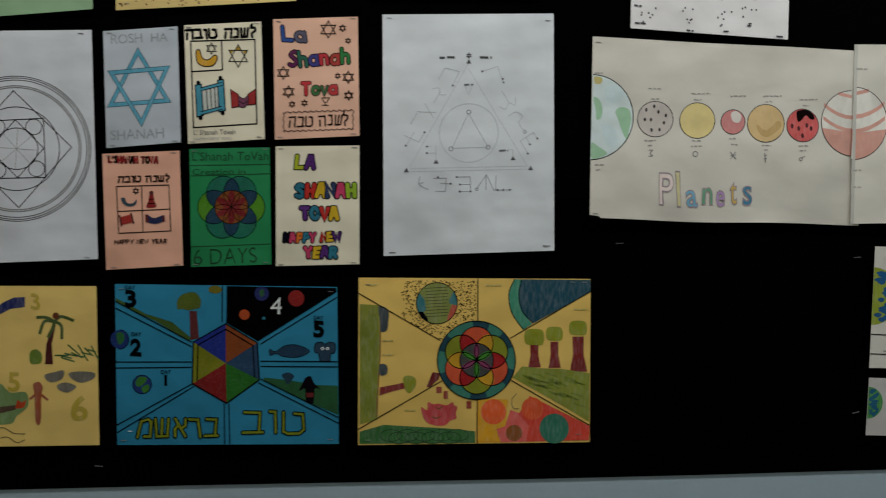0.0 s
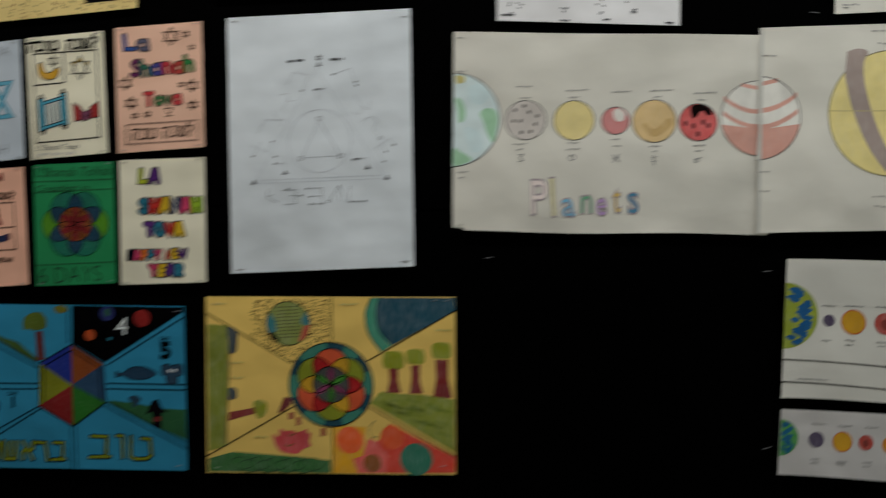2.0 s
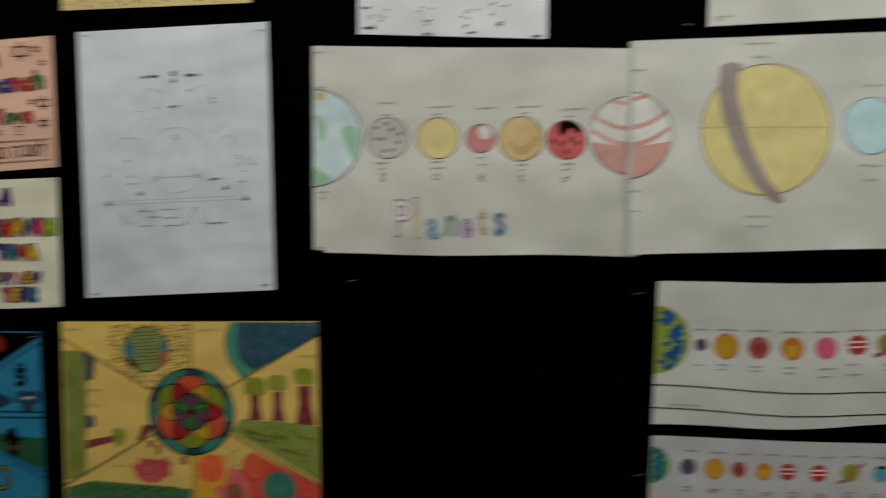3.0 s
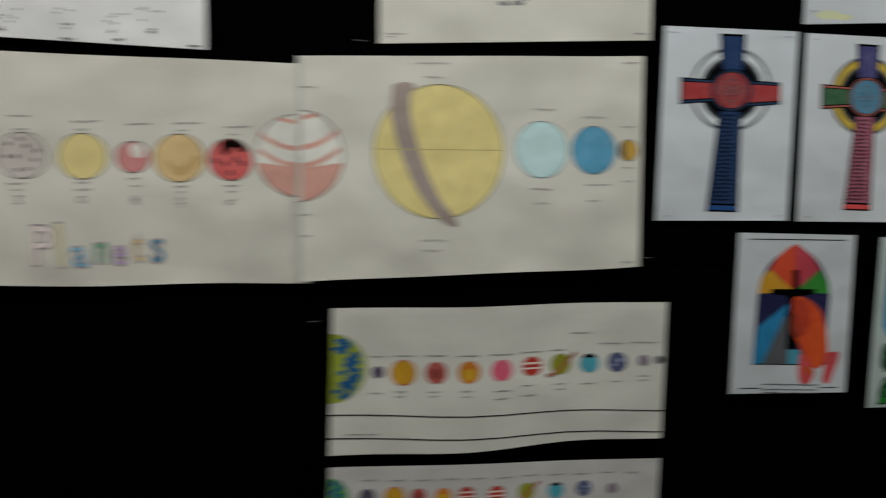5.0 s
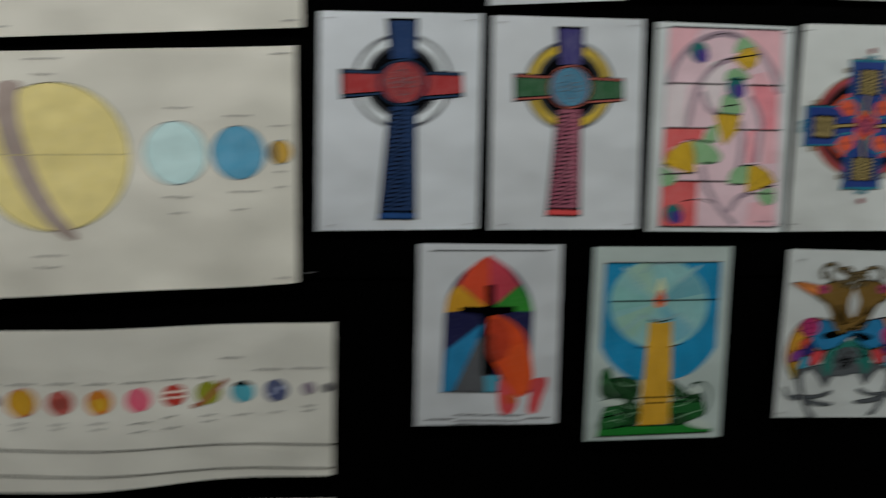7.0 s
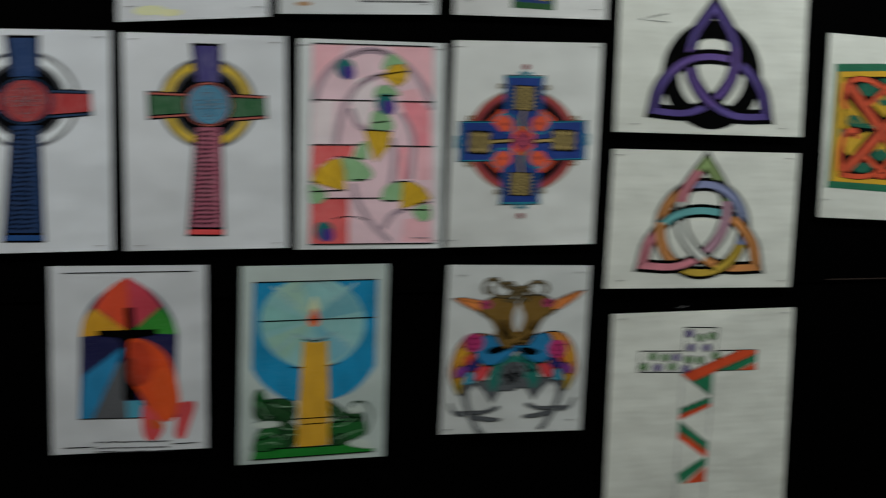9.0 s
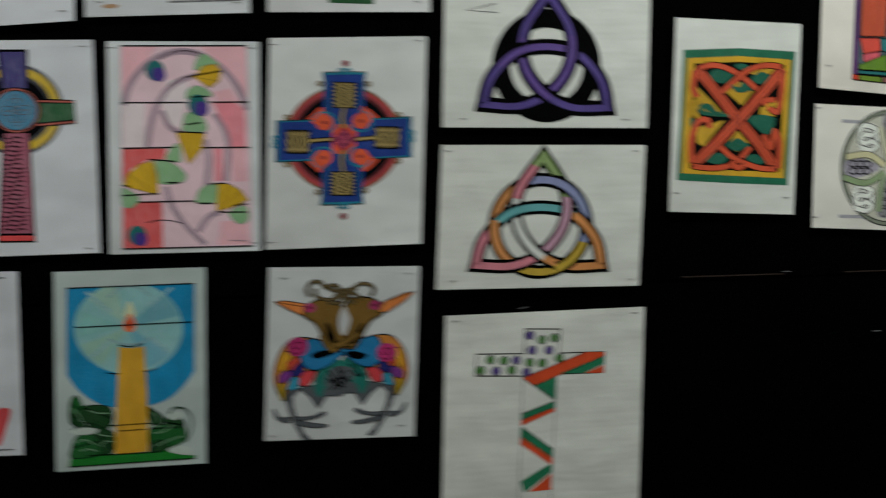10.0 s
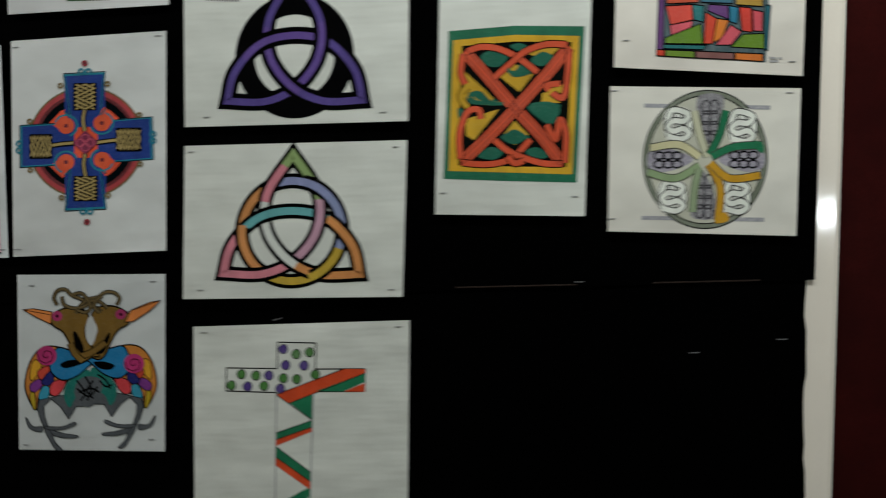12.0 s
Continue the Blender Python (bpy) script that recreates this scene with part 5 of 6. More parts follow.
# ---- drawings: crosses and knots ----
def ringed_cross(s, top_arm, arm, disc, band, stem, foot, rim):
    """A tall ringed cross, drawn in units of its sheet."""
    s.disc("ring", 375, 348, 198, ink(96, 98, 102))
    s.disc("ring_band", 375, 348, 184, band)
    s.disc("ring_line", 375, 348, 152, ink(84, 86, 90))
    s.disc("ring_inner", 375, 348, 138, ink(30, 32, 38))
    s.fill("top_arm", [(318, 86), (444, 92), (436, 262), (328, 256)], ink(26, 26, 34))
    s.fill("top_arm_colour", [(330, 98), (434, 102), (428, 258), (336, 254)], top_arm)
    for x0, x1, y in ((130, 300, 288), (455, 618, 303)):
        s.fill("side_arm", [(x0, y), (x1, y + 14), (x1, y + 116), (x0, y + 128)], ink(26, 26, 34))
        s.lines("arm_edge", [[(x0 + 6, y + 12), (x1 - 4, y + 22)], [(x0 + 4, y + 116), (x1 - 4, y + 108)]], 8, rim)
        s.fill("arm_colour", [(x0 + 10, y + 22), (x1 - 2, y + 30), (x1 - 2, y + 98), (x0 + 8, y + 106)], arm)
    s.fill("stem", [(318, 450), (428, 452), (416, 928), (262, 924)], ink(22, 24, 32))
    s.fill("stem_colour", [(328, 450), (420, 452), (408, 888), (276, 884)], stem)
    rows = []
    for i in range(22):
        y, half = 470 + 19 * i, 42 + 0.9 * i
        x = 373 - 1.3 * i
        rows += [[(x - half + 16 * k, y + 5 * math.sin(k * 1.9 + i)) for k in range(int(half / 8))]]
    s.lines("stem_knotwork", rows, 6.5, ink(34, 28, 44))
    s.fill("foot_band", [(272, 894), (412, 898), (410, 920), (268, 916)], foot)
    s.disc("hub", 378, 352, 100, ink(26, 26, 34))
    s.lines("hub_rim", [ring(378, 352, 92)], 7, rim)
    s.disc("hub_colour", 378, 352, 84, disc)
    s.lines("hub_knot", [ring(378 + 34 * math.cos(radians(a)), 352 + 34 * math.sin(radians(a)), 34, 20, a) for a in range(0, 360, 45)], 3, ink(44, 36, 48, "pencil"))
    s.staples([(0.06, 0.03), (0.93, 0.03), (0.08, 0.975), (0.93, 0.975)])


ringed_cross(cross_blue.units(55, 48, 705, 80, 658, 968, 25, 968), ink(26, 66, 112), ink(160, 52, 54, "crayon"), ink(150, 52, 54, "crayon"), ink(166, 170, 172, "crayon"), ink(24, 62, 104), ink(32, 84, 140), ink(28, 66, 100))
ringed_cross(cross_pink.units(45, 36, 712, 62, 676, 984, 15, 984), ink(66, 60, 116, "crayon"), ink(48, 96, 62, "crayon"), ink(76, 132, 158, "crayon"), ink(192, 166, 46, "crayon"), ink(152, 88, 106, "crayon"), ink(216, 88, 88), ink(176, 104, 92))

s = glass_pink.units(10, 28, 748, 12, 722, 985, 15, 1008)
s.fill("pane", [(75, 48), (685, 32), (690, 500), (690, 962), (75, 982)], ink(176, 154, 160, "crayon"))
s.fill("rose_pane", [[(78, 52), (250, 46), (178, 140), (110, 230), (78, 300)], [(520, 250), (600, 230), (668, 330), (672, 660), (600, 664), (590, 470)], [(452, 40), (684, 36), (684, 280), (650, 210), (570, 130)], [(540, 850), (668, 840), (672, 955), (520, 960)]], ink(192, 144, 150, "crayon"))
s.fill("pink_pane", [[(516, 300), (620, 296), (668, 330), (670, 500), (590, 502), (560, 400)], [(512, 510), (556, 512), (552, 660), (512, 664)]], ink(196, 124, 132, "crayon"))
s.fill("coral_pane", [[(78, 520), (288, 514), (276, 566), (200, 568), (120, 610), (78, 680)], [(78, 790), (130, 766), (262, 762), (262, 974), (78, 978)]], ink(200, 94, 94, "crayon"))
s.fill("pale_pane", [[(300, 200), (400, 190), (390, 290), (350, 420), (310, 400), (262, 300)], [(82, 312), (190, 306), (180, 508), (82, 512)]], ink(178, 166, 168, "crayon"))
BAND = ink(146, 128, 138)
s.lines("arch_band", [curve((84, 320), (120, 220), (200, 128), (300, 78), (384, 66), (470, 84), (570, 146), (640, 230), (680, 330))], 30, BAND)
s.lines("tendril", [curve((196, 508), (216, 400), (262, 288), (330, 216), (440, 172)), curve((268, 340), (300, 410), (352, 440)), curve((282, 690), (310, 780), (370, 870), (462, 958)), curve((430, 900), (480, 830), (540, 806)), curve((520, 350), (570, 430), (584, 520), (566, 660)), curve((470, 470), (488, 560), (470, 700))], 26, BAND)
s.lines("tendril_edge", [curve((262, 104), (320, 74), (384, 63), (440, 70), (486, 92)), curve((300, 226), (360, 190), (410, 178)), curve((190, 860), (240, 848), (300, 848), (356, 862))], 5, ink(52, 44, 52))
LEAF, PETAL, VEIN = ink(122, 156, 118, "crayon"), ink(208, 172, 40), ink(120, 96, 32)
leaves = (((428, 150), (440, 104), (474, 74), (520, 98), (548, 124), (490, 138)), ((386, 280), (398, 240), (446, 222), (498, 246), (506, 270), (420, 284)), ((366, 404), (384, 352), (434, 346), (478, 390), (474, 432), (372, 432)),
          ((284, 566), (308, 514), (346, 490), (356, 540), (350, 576)), ((236, 570), (322, 586), (378, 636), (352, 672), (244, 672)), ((76, 700), (150, 736), (146, 766), (112, 792), (76, 776)),
          ((424, 744), (450, 696), (522, 672), (528, 740), (506, 766), (432, 768)), ((578, 810), (640, 776), (668, 790), (668, 842), (622, 860)))
for pts in leaves:
    s.within(s.fill("leaf", blob(*pts, n=5), LEAF))
    s.lines("leaf_edge", blob(*pts, n=5), 3, ink(86, 108, 84, "pencil"), closed=True)
    s.within()
# each open flower is a fan of petals that meet in one point
fans = (((424, 182), ((470, 132), (528, 118), (560, 150), (546, 200), (500, 232))), ((392, 590), ((336, 442), (380, 440), (430, 438), (474, 440), (452, 520))), ((246, 730), ((80, 690), (104, 634), (158, 590), (222, 570), (242, 640))), ((518, 804), ((530, 672), (588, 676), (640, 704), (672, 748), (604, 780))))
for root, tips in fans:
    for a, b in zip(tips, tips[1:]):
        s.within(s.fill("petal", [root, a, b], PETAL))
        s.lines("petal_edge", [root, a, b], 3, VEIN, closed=True)
        s.within()
for x, y, r in ((245, 165, 46), (448, 318, 48), (150, 925, 44)):
    s.within(s.disc("bud", x - 6, y - 8, r, ink(26, 116, 116)))
    s.disc("bud_heart", x + 10, y + 10, r * 0.72, ink(84, 60, 146))
    s.within()
s.lines("lead_line", [[(75, 48), (685, 32)], [(75, 308), (385, 300)], [(500, 297), (690, 292)], [(75, 517), (325, 508)], [(455, 508), (690, 502)], [(75, 688), (112, 691)], [(80, 735), (246, 722)], [(150, 764), (420, 755)], [(430, 766), (510, 765)], [(530, 806), (662, 804)],
                       [(75, 982), (690, 962)], [(330, 436), (476, 440)], [(380, 403), (456, 391)], [(405, 276), (496, 270)], [(200, 566), (330, 573)], [(280, 672), (352, 671)], [(490, 677), (572, 670)], [(600, 776), (668, 765)], [(392, 182), (556, 152)]], 6, K)
s.lines("edge_line", [[(75, 48), (75, 982)], [(687, 32), (690, 962)]], 2.5, ink(150, 140, 146, "pencil"))
s.bars("name_bar", [(580, 660, 938)], ink(120, 100, 108, "pencil"), 5)
s.staples([(0.03, 0.03), (0.95, 0.03), (0.96, 0.96)])

s = arch.units(50, 28, 710, 45, 655, 900, 10, 918)
apex = (370, 88)
left = curve((158, 362), (180, 270), (240, 180), apex)
right = curve(apex, (480, 170), (545, 270), (565, 362))
s.fill("window_ground", left + right[1:] + [(548, 560), (545, 750), (130, 750)], ink(18, 22, 78))
mid = (365, 350)
s.fill("orange_pane", [mid, (225, 226)] + curve((225, 226), (290, 140), apex), ink(214, 86, 52))
s.fill("pink_pane", [mid] + curve(apex, (450, 150), (506, 228)), ink(190, 72, 88))
s.fill("yellow_pane", [mid] + curve((158, 362), (180, 280), (222, 228)), ink(206, 158, 42))
s.fill("green_pane", [mid] + curve((508, 230), (545, 290), (566, 362)), ink(56, 142, 52))
s.fill("sky_ray", [(340, 405), (160, 545), (130, 748), (185, 748), (300, 500)], ink(34, 132, 174))
s.fill("grey_ray", [(330, 470), (300, 500), (185, 748), (330, 748)], ink(94, 96, 100))
s.fill("pale_corner", box(330, 668, 398, 748), ink(84, 160, 182))
s.fill("cross_bar", [(230, 336), (480, 336), (480, 362), (410, 372), (390, 400), (330, 400), (310, 372), (230, 362)], ink(14, 14, 18))
s.fill("cross_post", [[(350, 232), (388, 232), (388, 340), (350, 340)], [(330, 396), (380, 396), (380, 664), (318, 664)]], ink(14, 14, 18))
s.fill("praying_shape", blob((362, 384), (430, 386), (500, 440), (530, 500), (550, 600), (552, 690), (520, 756), (480, 770), (430, 720), (380, 620), (346, 560), (350, 480)), ink(208, 84, 30))
s.fill("shaded_side", blob((366, 398), (424, 404), (456, 470), (446, 556), (396, 590), (356, 540), (352, 470)), ink(184, 66, 30))
s.fill("lit_side", blob((448, 540), (516, 520), (546, 610), (540, 700), (506, 756), (470, 740), (440, 640)), ink(216, 94, 36))
s.fill("dark_fold", [blob((352, 470), (380, 480), (378, 520), (400, 590), (370, 600), (344, 560))], ink(150, 54, 26))
s.fill("cuff", [blob((400, 690), (450, 740), (476, 800), (440, 856), (398, 846), (388, 780)), blob((548, 690), (618, 684), (590, 780), (560, 850), (524, 836), (536, 760))], ink(204, 84, 88))
s.fill("cuff_shade", blob((420, 760), (470, 770), (474, 800), (430, 800)), ink(196, 92, 40))
s.lines("frame_line", [[(105, 63), (655, 72)], [(60, 886), (180, 884)], [(510, 876), (615, 872)], [(130, 750), (390, 750)]], 5, K)
s.lines("frame_line", [[(105, 63), (60, 886)], [(655, 72), (615, 872)]], 2, ink(150, 152, 154, "pencil"))
s.bars("caption_bar", [(190, 500, 862), (190, 490, 890), (190, 490, 908)], ink(60, 60, 64), 6)

s = candle.units(24, 38, 756, 12, 742, 940, 22, 960)
WINDOW, GLOW = ink(0, 142, 184), ink(120, 160, 160, "crayon")
s.fill("window_ground", [(86, 112), (702, 88), (694, 500)] + curve((694, 500), (640, 570), (560, 632), (460, 662), (384, 668), (300, 664), (216, 640), (130, 580), (80, 512)), WINDOW)
halo = [(x, y) for x, y in oval(378, 296, 262, 214, n=72) if y > 108 - (x - 86) * 0.039]
s.fill("glow", halo, GLOW)
for a, tone in ((14, ink(102, 154, 164, "crayon")), (104, ink(130, 158, 146, "crayon")), (158, ink(116, 160, 156, "crayon")), (204, ink(126, 158, 146, "crayon")), (286, ink(106, 156, 168, "crayon"))):
    s.fill("glow_pane", [(x, max(y, 112 - (x - 86) * 0.039)) for x, y in oval(378, 290, 252, 204, a0=a, a1=a + 36)] + [(378, 290)], tone)
s.lines("glow_line", [[(176, 128), (296, 222)], [(590, 108), (474, 196)], [(196, 430), (300, 350)], [(576, 412), (480, 340)]], 14, ink(104, 140, 144, "pencil"))
s.lines("glow_ring", [curve((282, 156), (330, 116), (384, 104), (440, 114), (486, 150)), curve((282, 346), (330, 366), (384, 372), (440, 364), (486, 338))], 9, ink(100, 130, 134, "pencil"))
s.fill("flame_halo", blob((384, 170), (404, 206), (410, 240), (384, 250), (360, 240), (366, 206)), ink(168, 170, 140, "crayon"))
s.within(s.fill("flame", blob((386, 228), (408, 258), (412, 290), (392, 314), (364, 310), (350, 284), (364, 256)), ink(206, 116, 74, "crayon")))
s.fill("flame_heart", blob((384, 250), (394, 270), (392, 294), (374, 292), (372, 270)), ink(200, 70, 44))
s.within()
s.fill("ground_green", [(92, 896), (330, 884), (560, 872), (690, 900), (690, 914), (84, 938)], ink(16, 128, 44))
DEEP, MID, SHADE = ink(6, 74, 26), ink(14, 98, 40), ink(6, 40, 22)
foliage = (((92, 640), (122, 606), (150, 650), (160, 700), (130, 744), (92, 730)), ((150, 662), (210, 652), (282, 664), (296, 720), (260, 770), (190, 752), (140, 700)), ((176, 740), (250, 760), (300, 790), (296, 870), (240, 884), (190, 840)), ((96, 850), (120, 800), (180, 780), (220, 820), (230, 884), (100, 898)), ((100, 690), (140, 716), (170, 756), (120, 760)),
           ((462, 668), (500, 684), (540, 716), (520, 752), (476, 740)), ((470, 770), (530, 752), (590, 730), (640, 760), (646, 816), (600, 850), (500, 872), (470, 850)), ((540, 740), (580, 700), (624, 720), (640, 756), (590, 768)), ((480, 836), (540, 824), (560, 866), (476, 880)))
for i, pts in enumerate(foliage):
    s.within(s.fill("leaf", blob(*pts, n=5), DEEP if i % 3 else MID))
    s.lines("leaf_vein", [curve(pts[0], ((pts[0][0] + pts[3][0]) / 2 + 8, (pts[0][1] + pts[3][1]) / 2), pts[3])], 7, SHADE)
    s.lines("leaf_edge", blob(*pts, n=5), 4, SHADE, closed=True)
    s.within()
s.lines("leaf_curl", [curve((560, 716), (586, 676), (640, 676), (676, 724), (668, 790), (640, 836)), curve((96, 770), (150, 752), (214, 762))], 9, ink(24, 66, 40))
s.lines("white_streak", [curve((100, 664), (126, 690), (150, 730)), curve((182, 676), (226, 690), (280, 690)), curve((190, 764), (230, 790), (290, 800)), curve((110, 826), (160, 812), (206, 836)), curve((236, 846), (262, 822), (296, 826)), curve((482, 690), (506, 712), (512, 742)), curve((486, 790), (536, 782), (584, 752)), curve((500, 850), (560, 826), (632, 806)), curve((474, 752), (500, 760), (530, 752)), curve((140, 866), (180, 856), (216, 868))], 5, ink(116, 144, 120))
s.fill("white_gap", [blob((90, 772), (150, 756), (216, 762), (214, 780), (140, 790)), blob((560, 872), (600, 852), (660, 862), (672, 898), (590, 888)), blob((560, 708), (600, 690), (632, 704), (610, 726), (576, 728))], ink(150, 158, 152))
s.fill("candle", [(330, 384), (392, 390), (452, 380), (462, 600), (462, 874), (302, 884), (316, 620)], ink(208, 164, 50))
s.lines("lead_line", [[(86, 112), (702, 88)], [(122, 292), (692, 268)], curve((330, 374), (388, 382), (448, 368)), [(284, 750), (482, 742)], [(326, 776), (452, 770)], [(82, 938), (690, 914)], [(180, 888), (466, 880)], curve((270, 504), (312, 508), (330, 506)), curve((446, 500), (480, 494), (510, 484))], 5.5, K)
s.lines("lead_line", [[(86, 112), (80, 512)], [(702, 88), (694, 500)]], 2, ink(40, 100, 130))

s = knot_cross.units(22, 46, 688, 6, 692, 996, 38, 1014)
c = (348, 502)
s.disc("outer_ring", c[0], c[1], 250, ink(120, 100, 62))
s.disc("red_ring", c[0], c[1], 242, ink(176, 74, 78))
s.disc("red_line", c[0], c[1], 222, ink(110, 40, 46))
s.disc("dark_ring", c[0], c[1], 208, ink(14, 36, 42))
s.fill("orange_quarter", [oval(c[0], c[1], 176, a0=a + 6, a1=a + 84) + [c] for a in (0, 90, 180, 270)], ink(222, 92, 58))
BLUE, EDGE = ink(24, 64, 138), ink(28, 130, 150)
BOSSES = ((264, 425), (418, 415), (265, 588), (420, 580))
arms = ([(254, 200), (428, 192), (432, 352), (410, 386), (410, 430), (284, 432), (284, 390), (258, 362)], [(284, 570), (410, 570), (412, 618), (436, 640), (436, 796), (264, 802), (260, 646), (284, 620)],
        [(70, 424), (218, 416), (244, 446), (300, 446), (300, 566), (244, 568), (222, 600), (72, 608)], [(400, 440), (450, 436), (468, 404), (626, 392), (632, 578), (472, 588), (452, 560), (400, 562)])
for arm in arms:
    s.fill("arm", arm, BLUE)
for x, y in BOSSES:
    s.disc("boss_ground", x, y, 54, BLUE)
for x, y in BOSSES:
    d = (Vector((x, y)) - Vector(c)).normalized()
    n = Vector((-d.y, d.x)) * 30
    a, b = Vector((x, y)), Vector((x, y)) + d * 62
    s.fill("orange_neck", [tuple(a + n), tuple(b + n * 1.3), tuple(b - n * 1.3), tuple(a - n)], ink(222, 92, 58))
for arm in arms:
    open_edge = [q for q in arm if math.dist(q, c) > 128]
    open_edge.sort(key=lambda q: math.atan2(q[1] - c[1], q[0] - c[0]) if arm is not arms[2] else math.atan2(q[1] - c[1], q[0] - c[0]) % (2 * math.pi))
    s.lines("arm_edge", open_edge, 9, EDGE)
    s.lines("arm_rim", [(c[0] + (x - c[0]) * 1.025, c[1] + (y - c[1]) * 1.025) for x, y in open_edge], 3.5, ink(14, 22, 40))
for (x, y), a0 in zip(BOSSES, (180, 90, 270, 0)):
    s.lines("boss_rim", [oval(x, y, 48, a0=a0 + 110, a1=a0 + 340)], 8, EDGE)
    s.within(s.disc("boss", x, y, 36, ink(218, 100, 64)))
    s.disc("boss_eye", x, y, 9, ink(120, 44, 56))
    s.within()
STRAW = ink(166, 148, 98)


def weave(s, x, y, w, h, upright):
    """A plaited panel of straw-coloured strands on dark ground."""
    s.within(s.fill("knot_panel", box(x - w / 2, y - h / 2, x + w / 2, y + h / 2), ink(34, 30, 28)))
    long_side, short_side = (h, w) if upright else (w, h)
    for i in range(4):
        pts = []
        for k in range(25):
            q = (k / 24 * 1.5 + i / 4) % 1.0
            a, b = short_side * 0.40 * (4 * abs(q - 0.5) - 1), (k / 24 - 0.5) * (long_side - 12)
            pts.append((x + a, y + b) if upright else (x + b, y + a))
        s.lines("strand_shade", pts, 14, ink(24, 22, 20))
        s.lines("strand", pts, 8, STRAW)
    s.within()


for x, y, w, h, upright in ((345, 296, 100, 122, True), (350, 708, 104, 114, True), (156, 516, 100, 110, False), (533, 490, 110, 106, False)):
    weave(s, x, y, w, h, upright)
s.lines("stalk_shade", [curve((345, 356), (338, 400), (346, 450)), curve((348, 550), (342, 600), (350, 652)), curve((206, 512), (250, 506), (300, 502)), curve((396, 502), (440, 496), (480, 492))], 22, ink(28, 30, 40))
s.lines("stalk", [curve((345, 356), (338, 400), (346, 450)), curve((348, 550), (342, 600), (350, 652)), curve((206, 512), (250, 506), (300, 502)), curve((396, 502), (440, 496), (480, 492))], 12, STRAW)
s.fill("centre", [(348, 446), (404, 500), (348, 556), (294, 504)], ink(128, 40, 78))
s.lines("centre_knot", [ring(348 + 20 * math.cos(radians(a)), 502 + 20 * math.sin(radians(a)), 17) for a in (0, 90, 180, 270)], 4.5, ink(190, 88, 110))
for x, y, turn in ((344, 184, 0), (355, 812, 0), (62, 518, 1), (636, 482, 1)):
    s.lines("finial", [ring(x - (0 if turn else 15), y - (15 if turn else 0), 11), ring(x + (0 if turn else 15), y + (15 if turn else 0), 11)], 8, EDGE)
for x, y in ((344, 148), (357, 860)):
    s.within(s.disc("dot", x, y, 14, ink(150, 56, 66)))
    s.disc("dot_heart", x, y, 5, ink(90, 30, 40))
    s.within()
for x, y in ((240, 246), (442, 240), (108, 404), (578, 380), (112, 622), (582, 600), (248, 748), (446, 740)):
    s.lines("ring_knot", [ring(x, y, 9)], 8, ink(130, 112, 72))
s.bars("name_bar", [(42, 76, 980)], PEN, 4)
s.staples([(0.03, 0.03), (0.95, 0.02)])

s = birds.units(40, 50, 748, 30, 748, 915, 52, 905)
OCHRE, CYAN, SLATE = ink(128, 100, 40), ink(30, 124, 168), ink(92, 96, 100)


def flip(pts):
    return [(790 - x, y - 12) for x, y in pts]


halves = [("wing", [(232, 396), (160, 404), (110, 460), (84, 540), (82, 610), (110, 680), (140, 704), (150, 640), (230, 630), (290, 560), (330, 520), (300, 430)], ink(196, 132, 60), 5),
          ("wing_yellow", [(112, 480), (138, 462), (160, 500), (120, 560), (104, 552)], ink(206, 158, 44), 3), ("wing_plume", [(108, 580), (150, 556), (164, 590), (124, 624), (106, 612)], ink(128, 60, 140), 3),
          ("wing_orange", [(140, 520), (190, 490), (206, 512), (160, 560)], ink(196, 80, 60), 3), ("wing_navy", [(160, 570), (206, 512), (220, 560), (190, 590)], ink(30, 34, 110), 3),
          ("wing_cyan", [(146, 640), (170, 590), (200, 600), (190, 650), (160, 668)], ink(60, 150, 174), 3), ("wing_red", [(200, 620), (216, 570), (276, 556), (262, 610), (226, 640)], ink(206, 76, 82), 3),
          ("wing_yellow", [(104, 634), (126, 624), (134, 700), (120, 700)], ink(190, 166, 44), 3)]
for name, pts, m, wline in halves:
    for q in (pts, flip(pts)):
        s.fill(name, [blob(*q, n=5)], m)
        s.lines("plume_outline", blob(*q, n=5), wline * 1.5, K, closed=True)
for q in ([(390, 650), (340, 620), (230, 640), (150, 660), (140, 700), (158, 760), (176, 800), (196, 800), (176, 740), (172, 690), (206, 654), (250, 690), (292, 752), (330, 690), (390, 690)],):
    for p in (q, flip(q)):
        s.fill("leg_feather", p, SLATE)
        s.lines("leg_outline", p, 4, ink(44, 46, 48), closed=True)
for q in ([(164, 790), (120, 790), (92, 750), (84, 752), (104, 800), (160, 818)], [(180, 790), (260, 790), (318, 768), (324, 784), (262, 806), (190, 806)], [(200, 806), (270, 824), (334, 834), (330, 846), (262, 846), (200, 826)], [(176, 806), (204, 812), (230, 870), (262, 906), (232, 906), (206, 866)]):
    for p in (q, flip(q)):
        s.fill("claw", [blob(*p, n=4)], SLATE)
        s.lines("claw_outline", blob(*p, n=4), 3, ink(34, 34, 36), closed=True)
for q in ([(390, 510), (320, 540), (276, 590), (270, 650), (300, 696), (330, 640), (390, 620)],):
    for p in (q, flip(q)):
        s.fill("breast", [blob(*p, n=5)], ink(22, 118, 108))
s.fill("belly", blob((340, 560), (390, 540), (450, 560), (440, 640), (400, 690), (350, 680), (320, 620)), SLATE)
